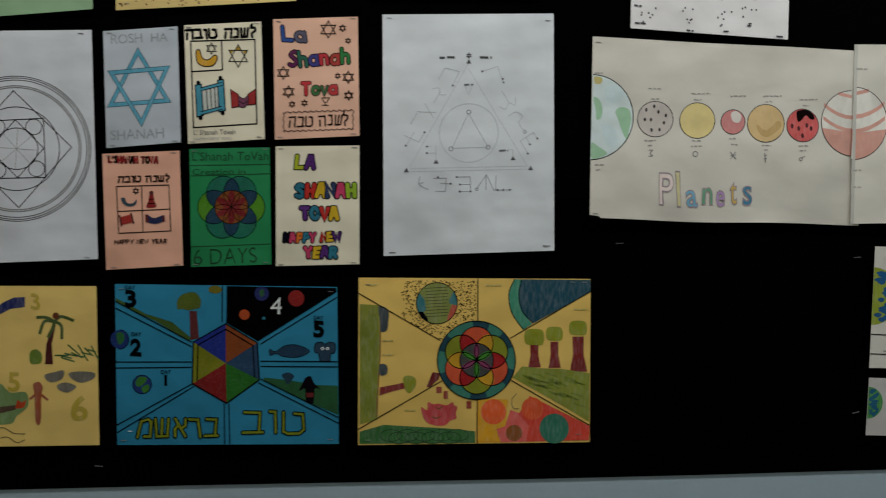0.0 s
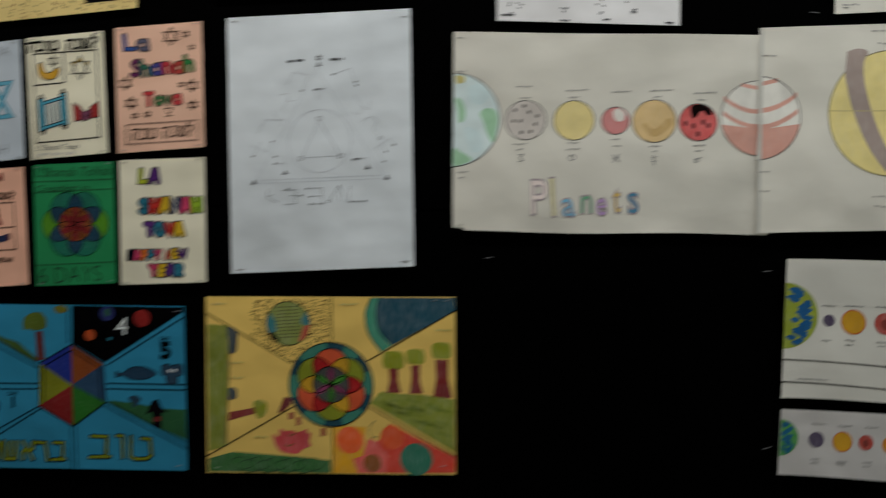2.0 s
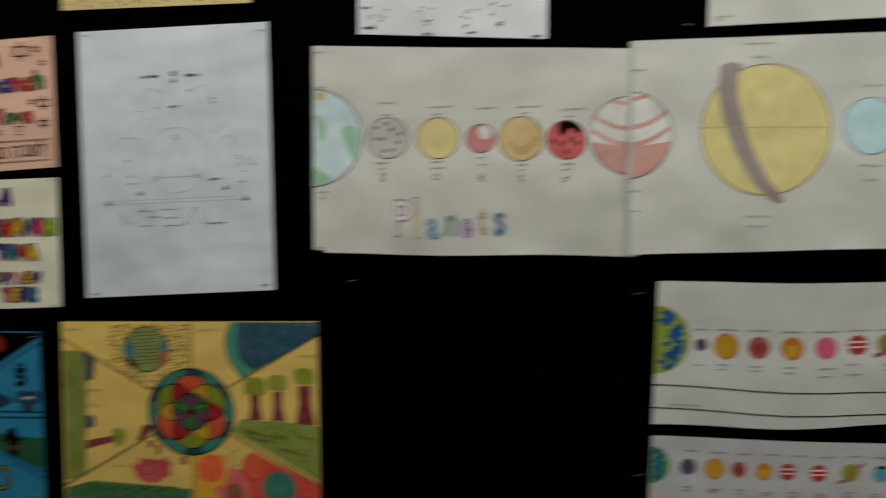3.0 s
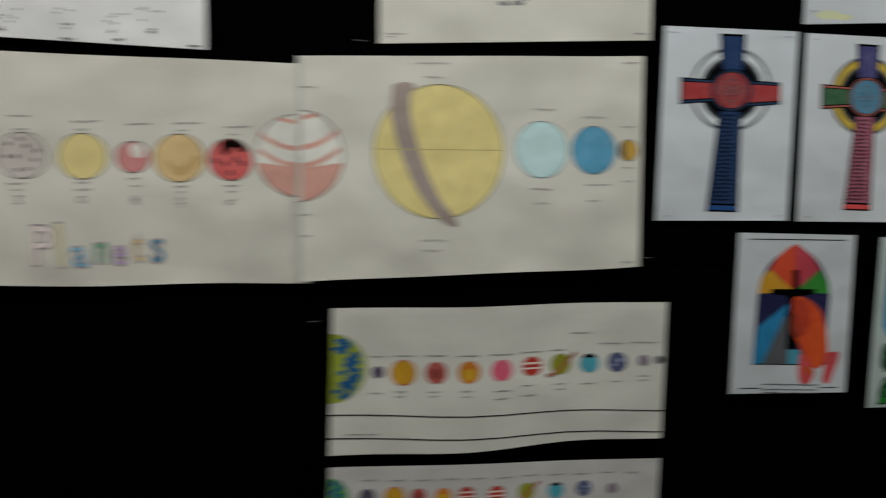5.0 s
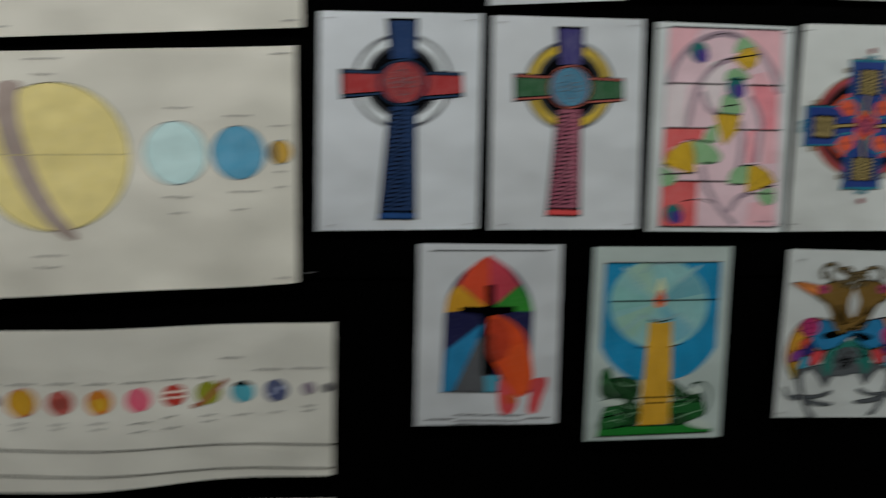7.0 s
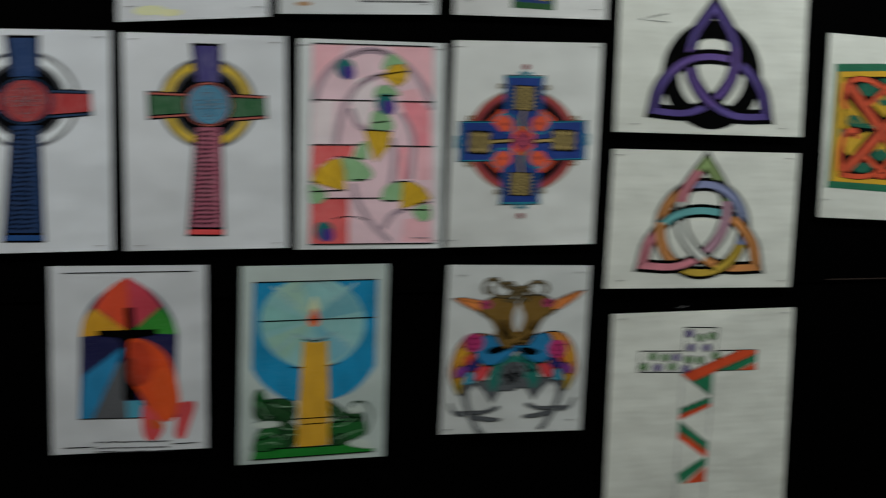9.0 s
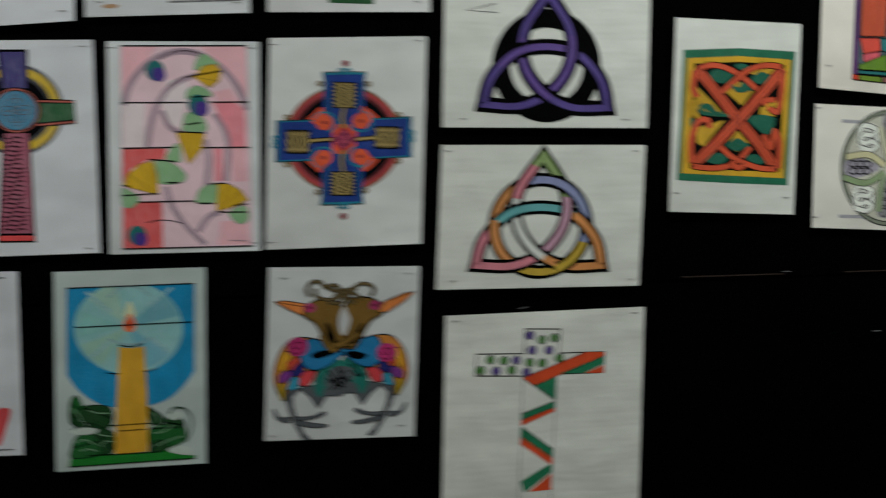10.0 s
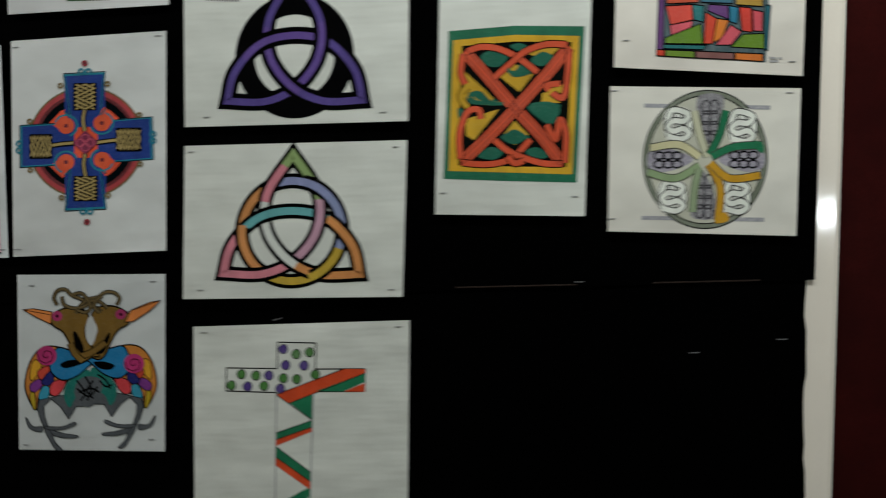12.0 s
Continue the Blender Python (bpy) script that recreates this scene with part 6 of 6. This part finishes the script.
s.lines("knot", [curve((330, 560), (370, 620), (350, 660)), curve((370, 540), (400, 600), (380, 660)), curve((410, 560), (380, 610), (410, 650)), curve((340, 620), (400, 600), (440, 620)), curve((330, 600), (390, 640), (430, 590)), curve((440, 560), (470, 590), (500, 580)), curve((430, 530), (470, 560), (490, 600))], 9, ink(26, 28, 30))
for q in ([(236, 402), (300, 412), (400, 440), (440, 460), (400, 480), (330, 540), (260, 560), (208, 520), (204, 470)],):
    for p in (q, flip(q)):
        s.fill("breast_band", [blob(*p, n=5)], CYAN)
        s.lines("band_outline", blob(*p, n=5), 7, K, closed=True)
s.fill("band_hole", [blob((252, 480), (300, 460), (380, 464), (320, 492), (270, 500)), blob((512, 484), (460, 466), (410, 470), (440, 500), (490, 506))], ink(12, 14, 18))
neck = [(206, 250), (262, 210), (330, 204), (372, 220), (390, 260), (372, 300), (376, 350), (400, 390), (440, 440), (410, 444), (356, 470), (320, 440), (296, 380), (262, 322), (216, 292)]
for p in (flip(neck), neck):
    s.fill("neck", [blob(*p, n=5)], OCHRE)
    s.lines("neck_outline", blob(*p, n=5), 8, ink(30, 24, 14), closed=True)
s.fill("neck_gap", [blob((312, 330), (330, 326), (364, 400), (352, 424), (326, 396))], ink(12, 12, 14))
s.fill("neck_gap", [blob((486, 322), (488, 350), (462, 420), (432, 420), (460, 360))], ink(12, 12, 14))
s.fill("gap", [blob((396, 240), (414, 270), (428, 310), (412, 370), (396, 386), (376, 350), (374, 290))], ink(152, 154, 154))
for pts in (((236, 192), (220, 158), (238, 122), (276, 116), (304, 142), (344, 158), (400, 186), (448, 222)), ((520, 186), (534, 154), (512, 128), (470, 124), (428, 150), (390, 160), (350, 190), (326, 232)), ((258, 150), (270, 190), (318, 206), (366, 196), (402, 168), (440, 172), (478, 204)), ((312, 140), (350, 132), (380, 160), (396, 200), (372, 226), (330, 214)), ((452, 144), (420, 170), (414, 200), (440, 226))):
    s.lines("crest_outline", curve(*pts), 19, ink(40, 34, 24))
    s.lines("crest", curve(*pts), 12, ink(112, 96, 62))
for strap in (curve((468, 372), (430, 402), (388, 428), (350, 440)), curve((300, 378), (322, 428), (360, 466))):
    s.lines("strap_outline", [strap], 36, ink(30, 24, 14))
    s.lines("strap", [strap], 26, OCHRE)
for beak, eye in ((((70, 218), (120, 212), (212, 226), (206, 286), (140, 256)), (236, 246)), (((728, 160), (680, 170), (590, 210), (560, 270), (600, 266), (680, 210)), (540, 232))):
    s.fill("beak", [list(beak)], ink(212, 136, 74))
    s.lines("beak_outline", list(beak), 4.5, ink(40, 28, 20), closed=True)
    s.lines("beak_split", [[beak[0], eye]], 3.5, ink(60, 36, 22))
    s.disc("eye", eye[0], eye[1], 25, ink(170, 60, 110))
    s.disc("pupil", eye[0], eye[1], 8, ink(60, 24, 40))
for x, y in ((186, 440), (604, 474)):
    s.disc("shoulder", x, y, 48, ink(182, 56, 118))
    s.lines("spiral", [[(x + (4 + 3.4 * k) * math.cos(k * 0.8), y + (4 + 3.4 * k) * math.sin(k * 0.8)) for k in range(13)]], 4.5, ink(60, 16, 40))
s.staples([(0.1, 0.06), (0.92, 0.04), (0.05, 0.97), (0.91, 0.93)])


# three-cornered knot: three arcs from corner to corner and a ring, woven over and under
def knot(s, cx, cy, k, strand, ring_parts, black_ring):
    top, lo, ro = (cx, cy - 218 * k), (cx - 214 * k, cy + 156 * k), (cx + 214 * k, cy + 156 * k)
    wide, slim = (52 * k, 22 * k) if black_ring else (47 * k, 24 * k)
    circle = ring(cx, cy + 22 * k, 158 * k, n=72)
    if black_ring:
        s.lines("ring", [circle], 62 * k, ink(16, 16, 20))
    else:
        s.lines("ring_outline", [circle], wide, K)
        for (a0, a1), m in ring_parts:
            s.lines("ring", [oval(cx, cy + 22 * k, 158 * k, a0=a0, a1=a1, n=72)], slim, m)
    # bowed strands: corner to corner through the middle of the figure
    a1 = curve(top, (cx + 80 * k, cy - 96 * k), (cx + 78 * k, cy + 20 * k), (cx + 10 * k, cy + 112 * k), (cx - 90 * k, cy + 158 * k), lo, n=14)
    a2 = curve(top, (cx - 80 * k, cy - 96 * k), (cx - 78 * k, cy + 20 * k), (cx - 10 * k, cy + 112 * k), (cx + 90 * k, cy + 158 * k), ro, n=14)
    a3 = curve(lo, (cx - 190 * k, cy + 66 * k), (cx - 110 * k, cy - 18 * k), (cx, cy - 42 * k), (cx + 110 * k, cy - 18 * k), (cx + 190 * k, cy + 66 * k), ro, n=14)
    for path, tones in ((a1, strand[0]), (a2, strand[1]), (a3, strand[2])):
        s.lines("strand_outline", [path], wide, K)
        cuts = (0, int(len(path) * 0.24), int(len(path) * 0.66), len(path) - 1)
        for i, m in enumerate(tones):
            s.lines("strand", [path[cuts[i]:cuts[i + 1] + 1]], slim, m)
    # pieces that pass over again
    s.lines("strand_outline", [a1[17:30]], wide, K)
    s.lines("strand", [a1[16:31]], slim, strand[0][1])
    if not black_ring:
        for a0, b0, m in ((46, 78, ring_parts[1][1]), (176, 204, ring_parts[2][1]), (294, 322, ring_parts[3][1])):
            s.lines("ring_outline", [oval(cx, cy + 22 * k, 158 * k, a0=a0, a1=b0, n=72)], wide, K)
            s.lines("ring", [oval(cx, cy + 22 * k, 158 * k, a0=a0 - 3, a1=b0 + 3, n=72)], slim, m)
    # pointed corners, where two strands meet
    for one, two, m in ((a1[:6], a2[:6], strand[0][0]), (a1[::-1][:6], a3[:6], strand[0][2]), (a2[::-1][:6], a3[::-1][:6], strand[1][2])):
        bend = one[::-1] + two[1:]
        s.lines("corner_outline", [bend], wide, K)
        s.lines("corner", [bend], slim, m)


s = knot_pastel.units(32, 470, 735, 458, 728, 945, 38, 958)
GREENISH, ROSE, MAUVE, CORAL = ink(138, 158, 108), ink(182, 120, 130), ink(160, 128, 142), ink(206, 146, 90)
knot(s, 380, 718, 1.0, [(GREENISH, MAUVE, ROSE), (ROSE, ink(160, 162, 158), CORAL), (ROSE, ink(104, 162, 164), CORAL)],
     [((-20, 50), ink(124, 132, 160)), ((50, 116), ink(124, 130, 160)), ((116, 236), ink(204, 146, 92)), ((236, 340), ink(190, 164, 66))], False)
s.staples([(0.03, 0.04), (0.95, 0.04), (0.08, 0.94), (0.95, 0.95)])
s = knot_purple.units(24, -90, 745, -78, 738, 393, 30, 412)
violet = [(ink(92, 76, 142), ink(104, 80, 148), ink(92, 76, 142))] * 3
knot(s, 382, 174, 1.0, violet, [], True)
s.lines("pencil_mark", [(206, 20), (100, 14), (200, -10)], 3, PEN)
s.staples([(0.1, 0.94), (0.89, 0.94)])

s = spot_cross.units(38, 68, 918, 35, 940, 1215, 74, 1240)
s.lines("cross_outline", [[(388, 128), (544, 130)], [(180, 235), (388, 236)], [(180, 330), (388, 334)], [(388, 128), (388, 236)], [(544, 130), (544, 236)], [(544, 236), (746, 233)], [(746, 233), (746, 325)], [(544, 328), (746, 325)], [(180, 235), (180, 330)]], 5, ink(40, 40, 42))
s.lines("cross_outline", [[(388, 334), (398, 1000)], [(538, 330), (536, 1000)], [(398, 1000), (536, 996)]], 5, ink(110, 110, 112, "pencil"))
ST_O, ST_G = ink(206, 84, 40), ink(30, 122, 88)
s.fill("stripe", [[(388, 342), (660, 234), (746, 234), (746, 248), (440, 378)]], ST_O)
s.fill("stripe", [[(550, 326), (746, 250), (746, 286), (660, 326)]], ST_G)
s.fill("stripe", [[(664, 326), (746, 290), (746, 326)]], ST_O)
s.fill("stripe", [[(446, 378), (536, 338), (536, 442)]], ST_G)
s.fill("stripe", [[(392, 500), (536, 446), (536, 472), (392, 526)], [(392, 556), (536, 660), (536, 698), (392, 600)], [(400, 800), (500, 740), (536, 722), (536, 760), (420, 850)]], ST_G)
s.fill("stripe", [[(392, 528), (536, 474), (536, 492), (392, 554)], [(392, 602), (536, 700), (536, 732), (392, 634)], [(440, 846), (536, 766), (536, 840)]], ST_O)
s.lines("stripe_edge", [[(392, 346), (536, 444)], [(388, 342), (660, 234)], [(440, 378), (746, 250)], [(392, 500), (536, 446)], [(392, 600), (536, 699)], [(392, 528), (536, 474)], [(392, 556), (536, 660)]], 3.5, ink(40, 34, 30))
for x, y, g in ((409, 156, 0), (463, 176, 1), (517, 168, 1), (421, 221, 0), (496, 222, 0), (240, 260, 1), (300, 265, 1), (353, 264, 0), (413, 275, 1), (468, 278, 1), (543, 258, 1), (200, 306, 1), (267, 310, 0), (335, 307, 1), (401, 317, 0)):
    s.disc("spot", x, y, 18, ink(76, 124, 62, "crayon") if g else ink(82, 62, 128, "crayon"))
    s.lines("spot_outline", [ring(x + 3, y, 16, 19)], 4, ink(40, 50, 44) if g else ink(44, 36, 72))
s.staples([(0.05, 0.02), (0.95, 0.02)])

s = square.units(62, -8, 738, 28, 708, 942, 48, 942)
s.fill("green_border", [(104, 150), (400, 142), (708, 160), (690, 480), (672, 802), (380, 796), (84, 786), (96, 470)], ink(30, 112, 84))
s.fill("yellow_border", [(126, 190), (400, 180), (684, 198), (668, 480), (652, 768), (390, 760), (108, 752), (116, 470)], ink(206, 166, 44))
s.fill("dark_field", [(164, 216), (400, 208), (650, 222), (640, 480), (626, 738), (390, 734), (150, 728), (156, 470)], ink(34, 40, 36))
OR, GR, YE = ink(206, 92, 58), ink(22, 104, 84), ink(196, 160, 46)
s.fill("yellow_field", [[(330, 350), (400, 300), (480, 350), (420, 420)], [(170, 320), (250, 390), (250, 460), (170, 440)], [(180, 530), (330, 490), (220, 620), (186, 600)], [(520, 430), (620, 390), (600, 470), (520, 470)], [(350, 600), (400, 540), (460, 600), (400, 644)], [(420, 250), (600, 240), (540, 290)]], YE)
s.fill("green_leaf", [blob((250, 262), (300, 240), (370, 262), (330, 310), (270, 300)), blob((470, 290), (520, 256), (570, 280), (520, 316)), blob((370, 320), (410, 356), (470, 340), (440, 290), (400, 330)), blob((190, 430), (240, 410), (340, 470), (250, 470), (200, 460)), blob((460, 480), (560, 476), (600, 500), (560, 560), (490, 520)),
                      blob((340, 610), (400, 580), (450, 610), (400, 640)), blob((240, 690), (290, 650), (350, 670), (310, 704)), blob((450, 670), (500, 654), (550, 690), (490, 704)), blob((380, 226), (420, 216), (460, 234), (420, 250)), blob((150, 480), (180, 500), (176, 540), (150, 520))], GR)
bands = [curve((176, 240), (260, 330), (400, 486), (520, 610), (606, 722)), curve((640, 240), (560, 330), (406, 488), (290, 600), (166, 712)),
         curve((190, 240), (250, 224), (330, 236), (420, 280), (500, 340)), curve((630, 232), (540, 226), (450, 250), (380, 300), (310, 356)),
         curve((166, 716), (260, 724), (340, 716), (400, 690), (470, 620)), curve((610, 724), (520, 720), (420, 690), (360, 660), (310, 620)),
         curve((170, 250), (160, 330), (180, 380)), curve((640, 250), (632, 360), (610, 450), (540, 400), (600, 390)), curve((160, 700), (156, 590), (190, 500), (240, 490), (250, 530)), curve((620, 720), (626, 600), (600, 540), (580, 620), (540, 560)), curve((190, 390), (160, 430), (190, 480)), curve((370, 690), (400, 720), (440, 710))]
for i, b in enumerate(bands):
    w = 48 if i < 2 else 25
    s.lines("band_outline", [b], w + 9, ink(42, 22, 16))
    s.lines("band", [b], w, OR if i != 10 else YE)
for q in (-11, 11):
    s.lines("band_groove", [[(x + q * 0.72, y - q * 0.7) for x, y in bands[0]], [(x + q * 0.72, y + q * 0.7) for x, y in bands[1]]], 4, ink(120, 44, 28))
s.lines("ornament", [curve((170, 440), (180, 390), (230, 384), (300, 450)), curve((520, 470), (560, 420), (610, 410)), curve((200, 430), (250, 460), (340, 466))], 14, YE)
s.lines("ornament", [curve((200, 416), (230, 456), (350, 468)), curve((470, 476), (540, 470), (600, 486)), curve((366, 320), (400, 350), (470, 340)), curve((350, 610), (400, 584), (460, 616))], 14, GR)
s.staples([(0.05, 0.9), (0.93, 0.91)])

s = shield.units(42, 283, 665, 308, 665, 772, 36, 770)
s.lines("grey_rule", [[(155, 350), (568, 366)], [(150, 722), (558, 722)]], 13, ink(120, 120, 124, "pencil"))
cx, cy, rx, ry = 358, 530, 205, 224
s.fill("disc_rim", oval(cx, cy, rx, ry, n=72), ink(112, 118, 104, "crayon"))
s.fill("disc_ground", oval(cx, cy, rx - 14, ry - 14, n=72), ink(152, 152, 140, "crayon"))
s.lines("disc_line", [ring(cx, cy, rx, ry, n=72), ring(cx, cy, rx - 16, ry - 16, n=72)], 4, ink(44, 46, 44))
for x, y, w, h in ((372, 410, 40, 84), (358, 650, 40, 84)):
    s.fill("knot_panel", blob((x - w, y - h), (x + w, y - h), (x + w * 0.9, y), (x + 6, y + h * (0.9 if y < 500 else -0.9)), (x - w * 0.9, y)) if y < 500 else blob((x - 6, y - h), (x + w * 0.9, y), (x + w, y + h * 0.8), (x - w, y + h * 0.8), (x - w * 0.9, y)), ink(104, 102, 106, "pencil"))
    s.lines("panel_knot", [ring(x + dx, y + dy, 14, 22) for dx in (-14, 14) for dy in (-50, -16, 18, 48)], 5, ink(58, 56, 62))
for x, sign in ((236, -1), (486, 1)):
    s.fill("side_panel", blob((x - sign * 84, cy), (x, cy - 38), (x + sign * 62, cy - 26), (x + sign * 62, cy + 26), (x, cy + 38)), ink(116, 112, 122, "pencil"))
    s.lines("panel_knot", [ring(x + 30 * i, cy + 14 * j, 17, 12) for i in (-1, 0, 1) for j in (-1, 1)], 6, ink(28, 28, 32))
for x, y in ((268, 414), (478, 424), (252, 650), (464, 650)):
    s.fill("pale_quarter", blob((x - 46, y - 40), (x, y - 58), (x + 42, y - 40), (x + 44, y + 36), (x, y + 58), (x - 44, y + 40)), ink(166, 166, 160))
    paths = (curve((x - 34, y - 22), (x - 22, y - 46), (x + 8, y - 44), (x + 34, y - 30), (x + 18, y - 10), (x - 14, y - 12), (x - 34, y + 6), (x - 16, y + 22), (x + 16, y + 14), (x + 36, y + 30), (x + 12, y + 48), (x - 28, y + 40)),
             curve((x - 34, y - 22), (x - 36, y + 4), (x - 30, y + 40)), curve((x + 34, y - 30), (x + 38, y), (x + 36, y + 30)), curve((x - 4, y - 40), (x + 4, y), (x - 6, y + 44)))
    for path in paths[::-1]:
        s.lines("strand_outline", [path], 24, ink(40, 40, 40))
        s.lines("strand", [path], 17, ink(172, 174, 168))
for pts, m in ((((320, 372), (340, 450), (366, 520)), ink(160, 160, 140)), (((424, 372), (404, 450), (372, 512)), ink(28, 122, 86)), (((380, 520), (450, 490), (545, 484)), ink(28, 122, 86)), (((176, 490), (270, 480), (340, 520)), ink(170, 166, 136)),
               (((168, 570), (260, 590), (340, 548)), ink(128, 146, 112)), (((340, 560), (326, 620), (320, 700)), ink(132, 146, 118)), (((370, 545), (410, 620), (404, 726)), ink(196, 152, 36)), (((376, 540), (440, 590), (540, 580)), ink(200, 156, 40))):
    s.lines("spoke_outline", [curve(*pts)], 28, ink(70, 70, 62))
    s.lines("spoke", [curve(*pts)], 22, m)
s.fill("green_corner", blob((520, 470), (548, 484), (545, 510), (520, 490)), ink(28, 122, 86))
s.fill("yellow_corner", blob((396, 714), (430, 700), (440, 726), (400, 736)), ink(196, 152, 36))
s.staples([(0.02, 0.03), (0.94, 0.03), (0.02, 0.91)])

s = figures.units(38, -200, 690, -176, 664, 262, 44, 232)
s.fill("glass_ground", [(186, -150), (566, -140), (545, 218), (182, 198)], ink(72, 92, 96, "crayon"))
tiles = (([(190, -140), (208, -140), (206, 180), (184, 180)], ink(104, 62, 118)), ([(212, 40), (300, 36), (304, 84), (228, 100)], ink(206, 82, 66)), ([(226, 100), (304, 86), (290, 130), (232, 138)], ink(206, 98, 110)), ([(300, 36), (340, 40), (338, 92), (306, 84)], ink(30, 116, 118)),
         ([(346, 60), (382, 80), (370, 160), (340, 160)], ink(206, 78, 52)), ([(356, 36), (420, 40), (424, 84), (352, 56)], ink(112, 70, 128)), ([(384, 80), (424, 86), (400, 144), (370, 156)], ink(208, 128, 48)), ([(424, 40), (456, 46), (450, 98), (426, 90)], ink(44, 124, 150)),
         ([(458, 44), (498, 48), (500, 124), (466, 120)], ink(206, 74, 60)), ([(502, 54), (536, 60), (534, 122), (504, 120)], ink(200, 90, 100)), ([(212, 140), (330, 96), (338, 160), (212, 158)], ink(106, 140, 44)), ([(430, 100), (466, 122), (430, 164), (380, 164)], ink(204, 96, 108)),
         ([(440, 160), (470, 130), (540, 128), (540, 176), (430, 170)], ink(110, 142, 46)), ([(206, 160), (350, 164), (340, 178), (206, 174)], ink(28, 112, 112)), ([(184, 176), (212, 178), (210, 198), (184, 196)], ink(200, 74, 50)), ([(214, 178), (310, 182), (310, 204), (214, 198)], ink(112, 140, 46)),
         ([(314, 182), (440, 188), (440, 210), (314, 204)], ink(136, 96, 92)), ([(444, 188), (536, 192), (534, 216), (444, 210)], ink(206, 122, 50)), ([(544, 40), (562, 40), (550, 180), (540, 180)], ink(40, 110, 122)),
         ([(214, -130), (330, -120), (320, 30), (214, 34)], ink(190, 90, 60)), ([(336, -120), (440, -110), (436, 34), (330, 30)], ink(60, 110, 130)), ([(446, -110), (540, -100), (536, 44), (446, 38)], ink(170, 140, 60)))
for pts, m in tiles:
    s.fill("glass_piece", pts, m)
    s.lines("lead_line", pts, 4, ink(24, 22, 26), closed=True)
s.bars("name_bar", [(556, 596, 206), (556, 590, 216)], ink(120, 120, 120, "pencil"), 7)
s.staples([(0.06, 0.8), (0.94, 0.9)])
for sheet_, things in ((top_a, ((44, 276, 22, ink(166, 168, 132, "pencil")), (72, 280, 16, ink(168, 168, 134, "pencil")))), (top_b, ((32, 276, 10, ink(170, 140, 110)),)), (top_c, ())):
    s = sheet_.units(0, 0, 210, 0, 210, 290, 0, 290)
    for x, y, r, m in things:
        s.disc("drawn_patch", x, y, r, m, squash=0.3)
    s.staples([(0.08, 0.93), (0.92, 0.95)])
s = top_b.units(0, 0, 210, 0, 210, 290, 0, 290)
s.lines("frame_line", [(105, 272), (200, 272)], 2.5, PEN)
s = top_c.units(0, 0, 210, 0, 210, 290, 0, 290)
s.fill("picture_foot", [(78, 120), (136, 120), (136, 279), (78, 277)], ink(36, 92, 50))
s.fill("picture_strip", [(84, 130), (130, 130), (130, 270), (84, 268)], ink(26, 60, 120))
s.fill("picture_patch", [(104, 140), (128, 140), (128, 266), (104, 264)], ink(176, 160, 60))
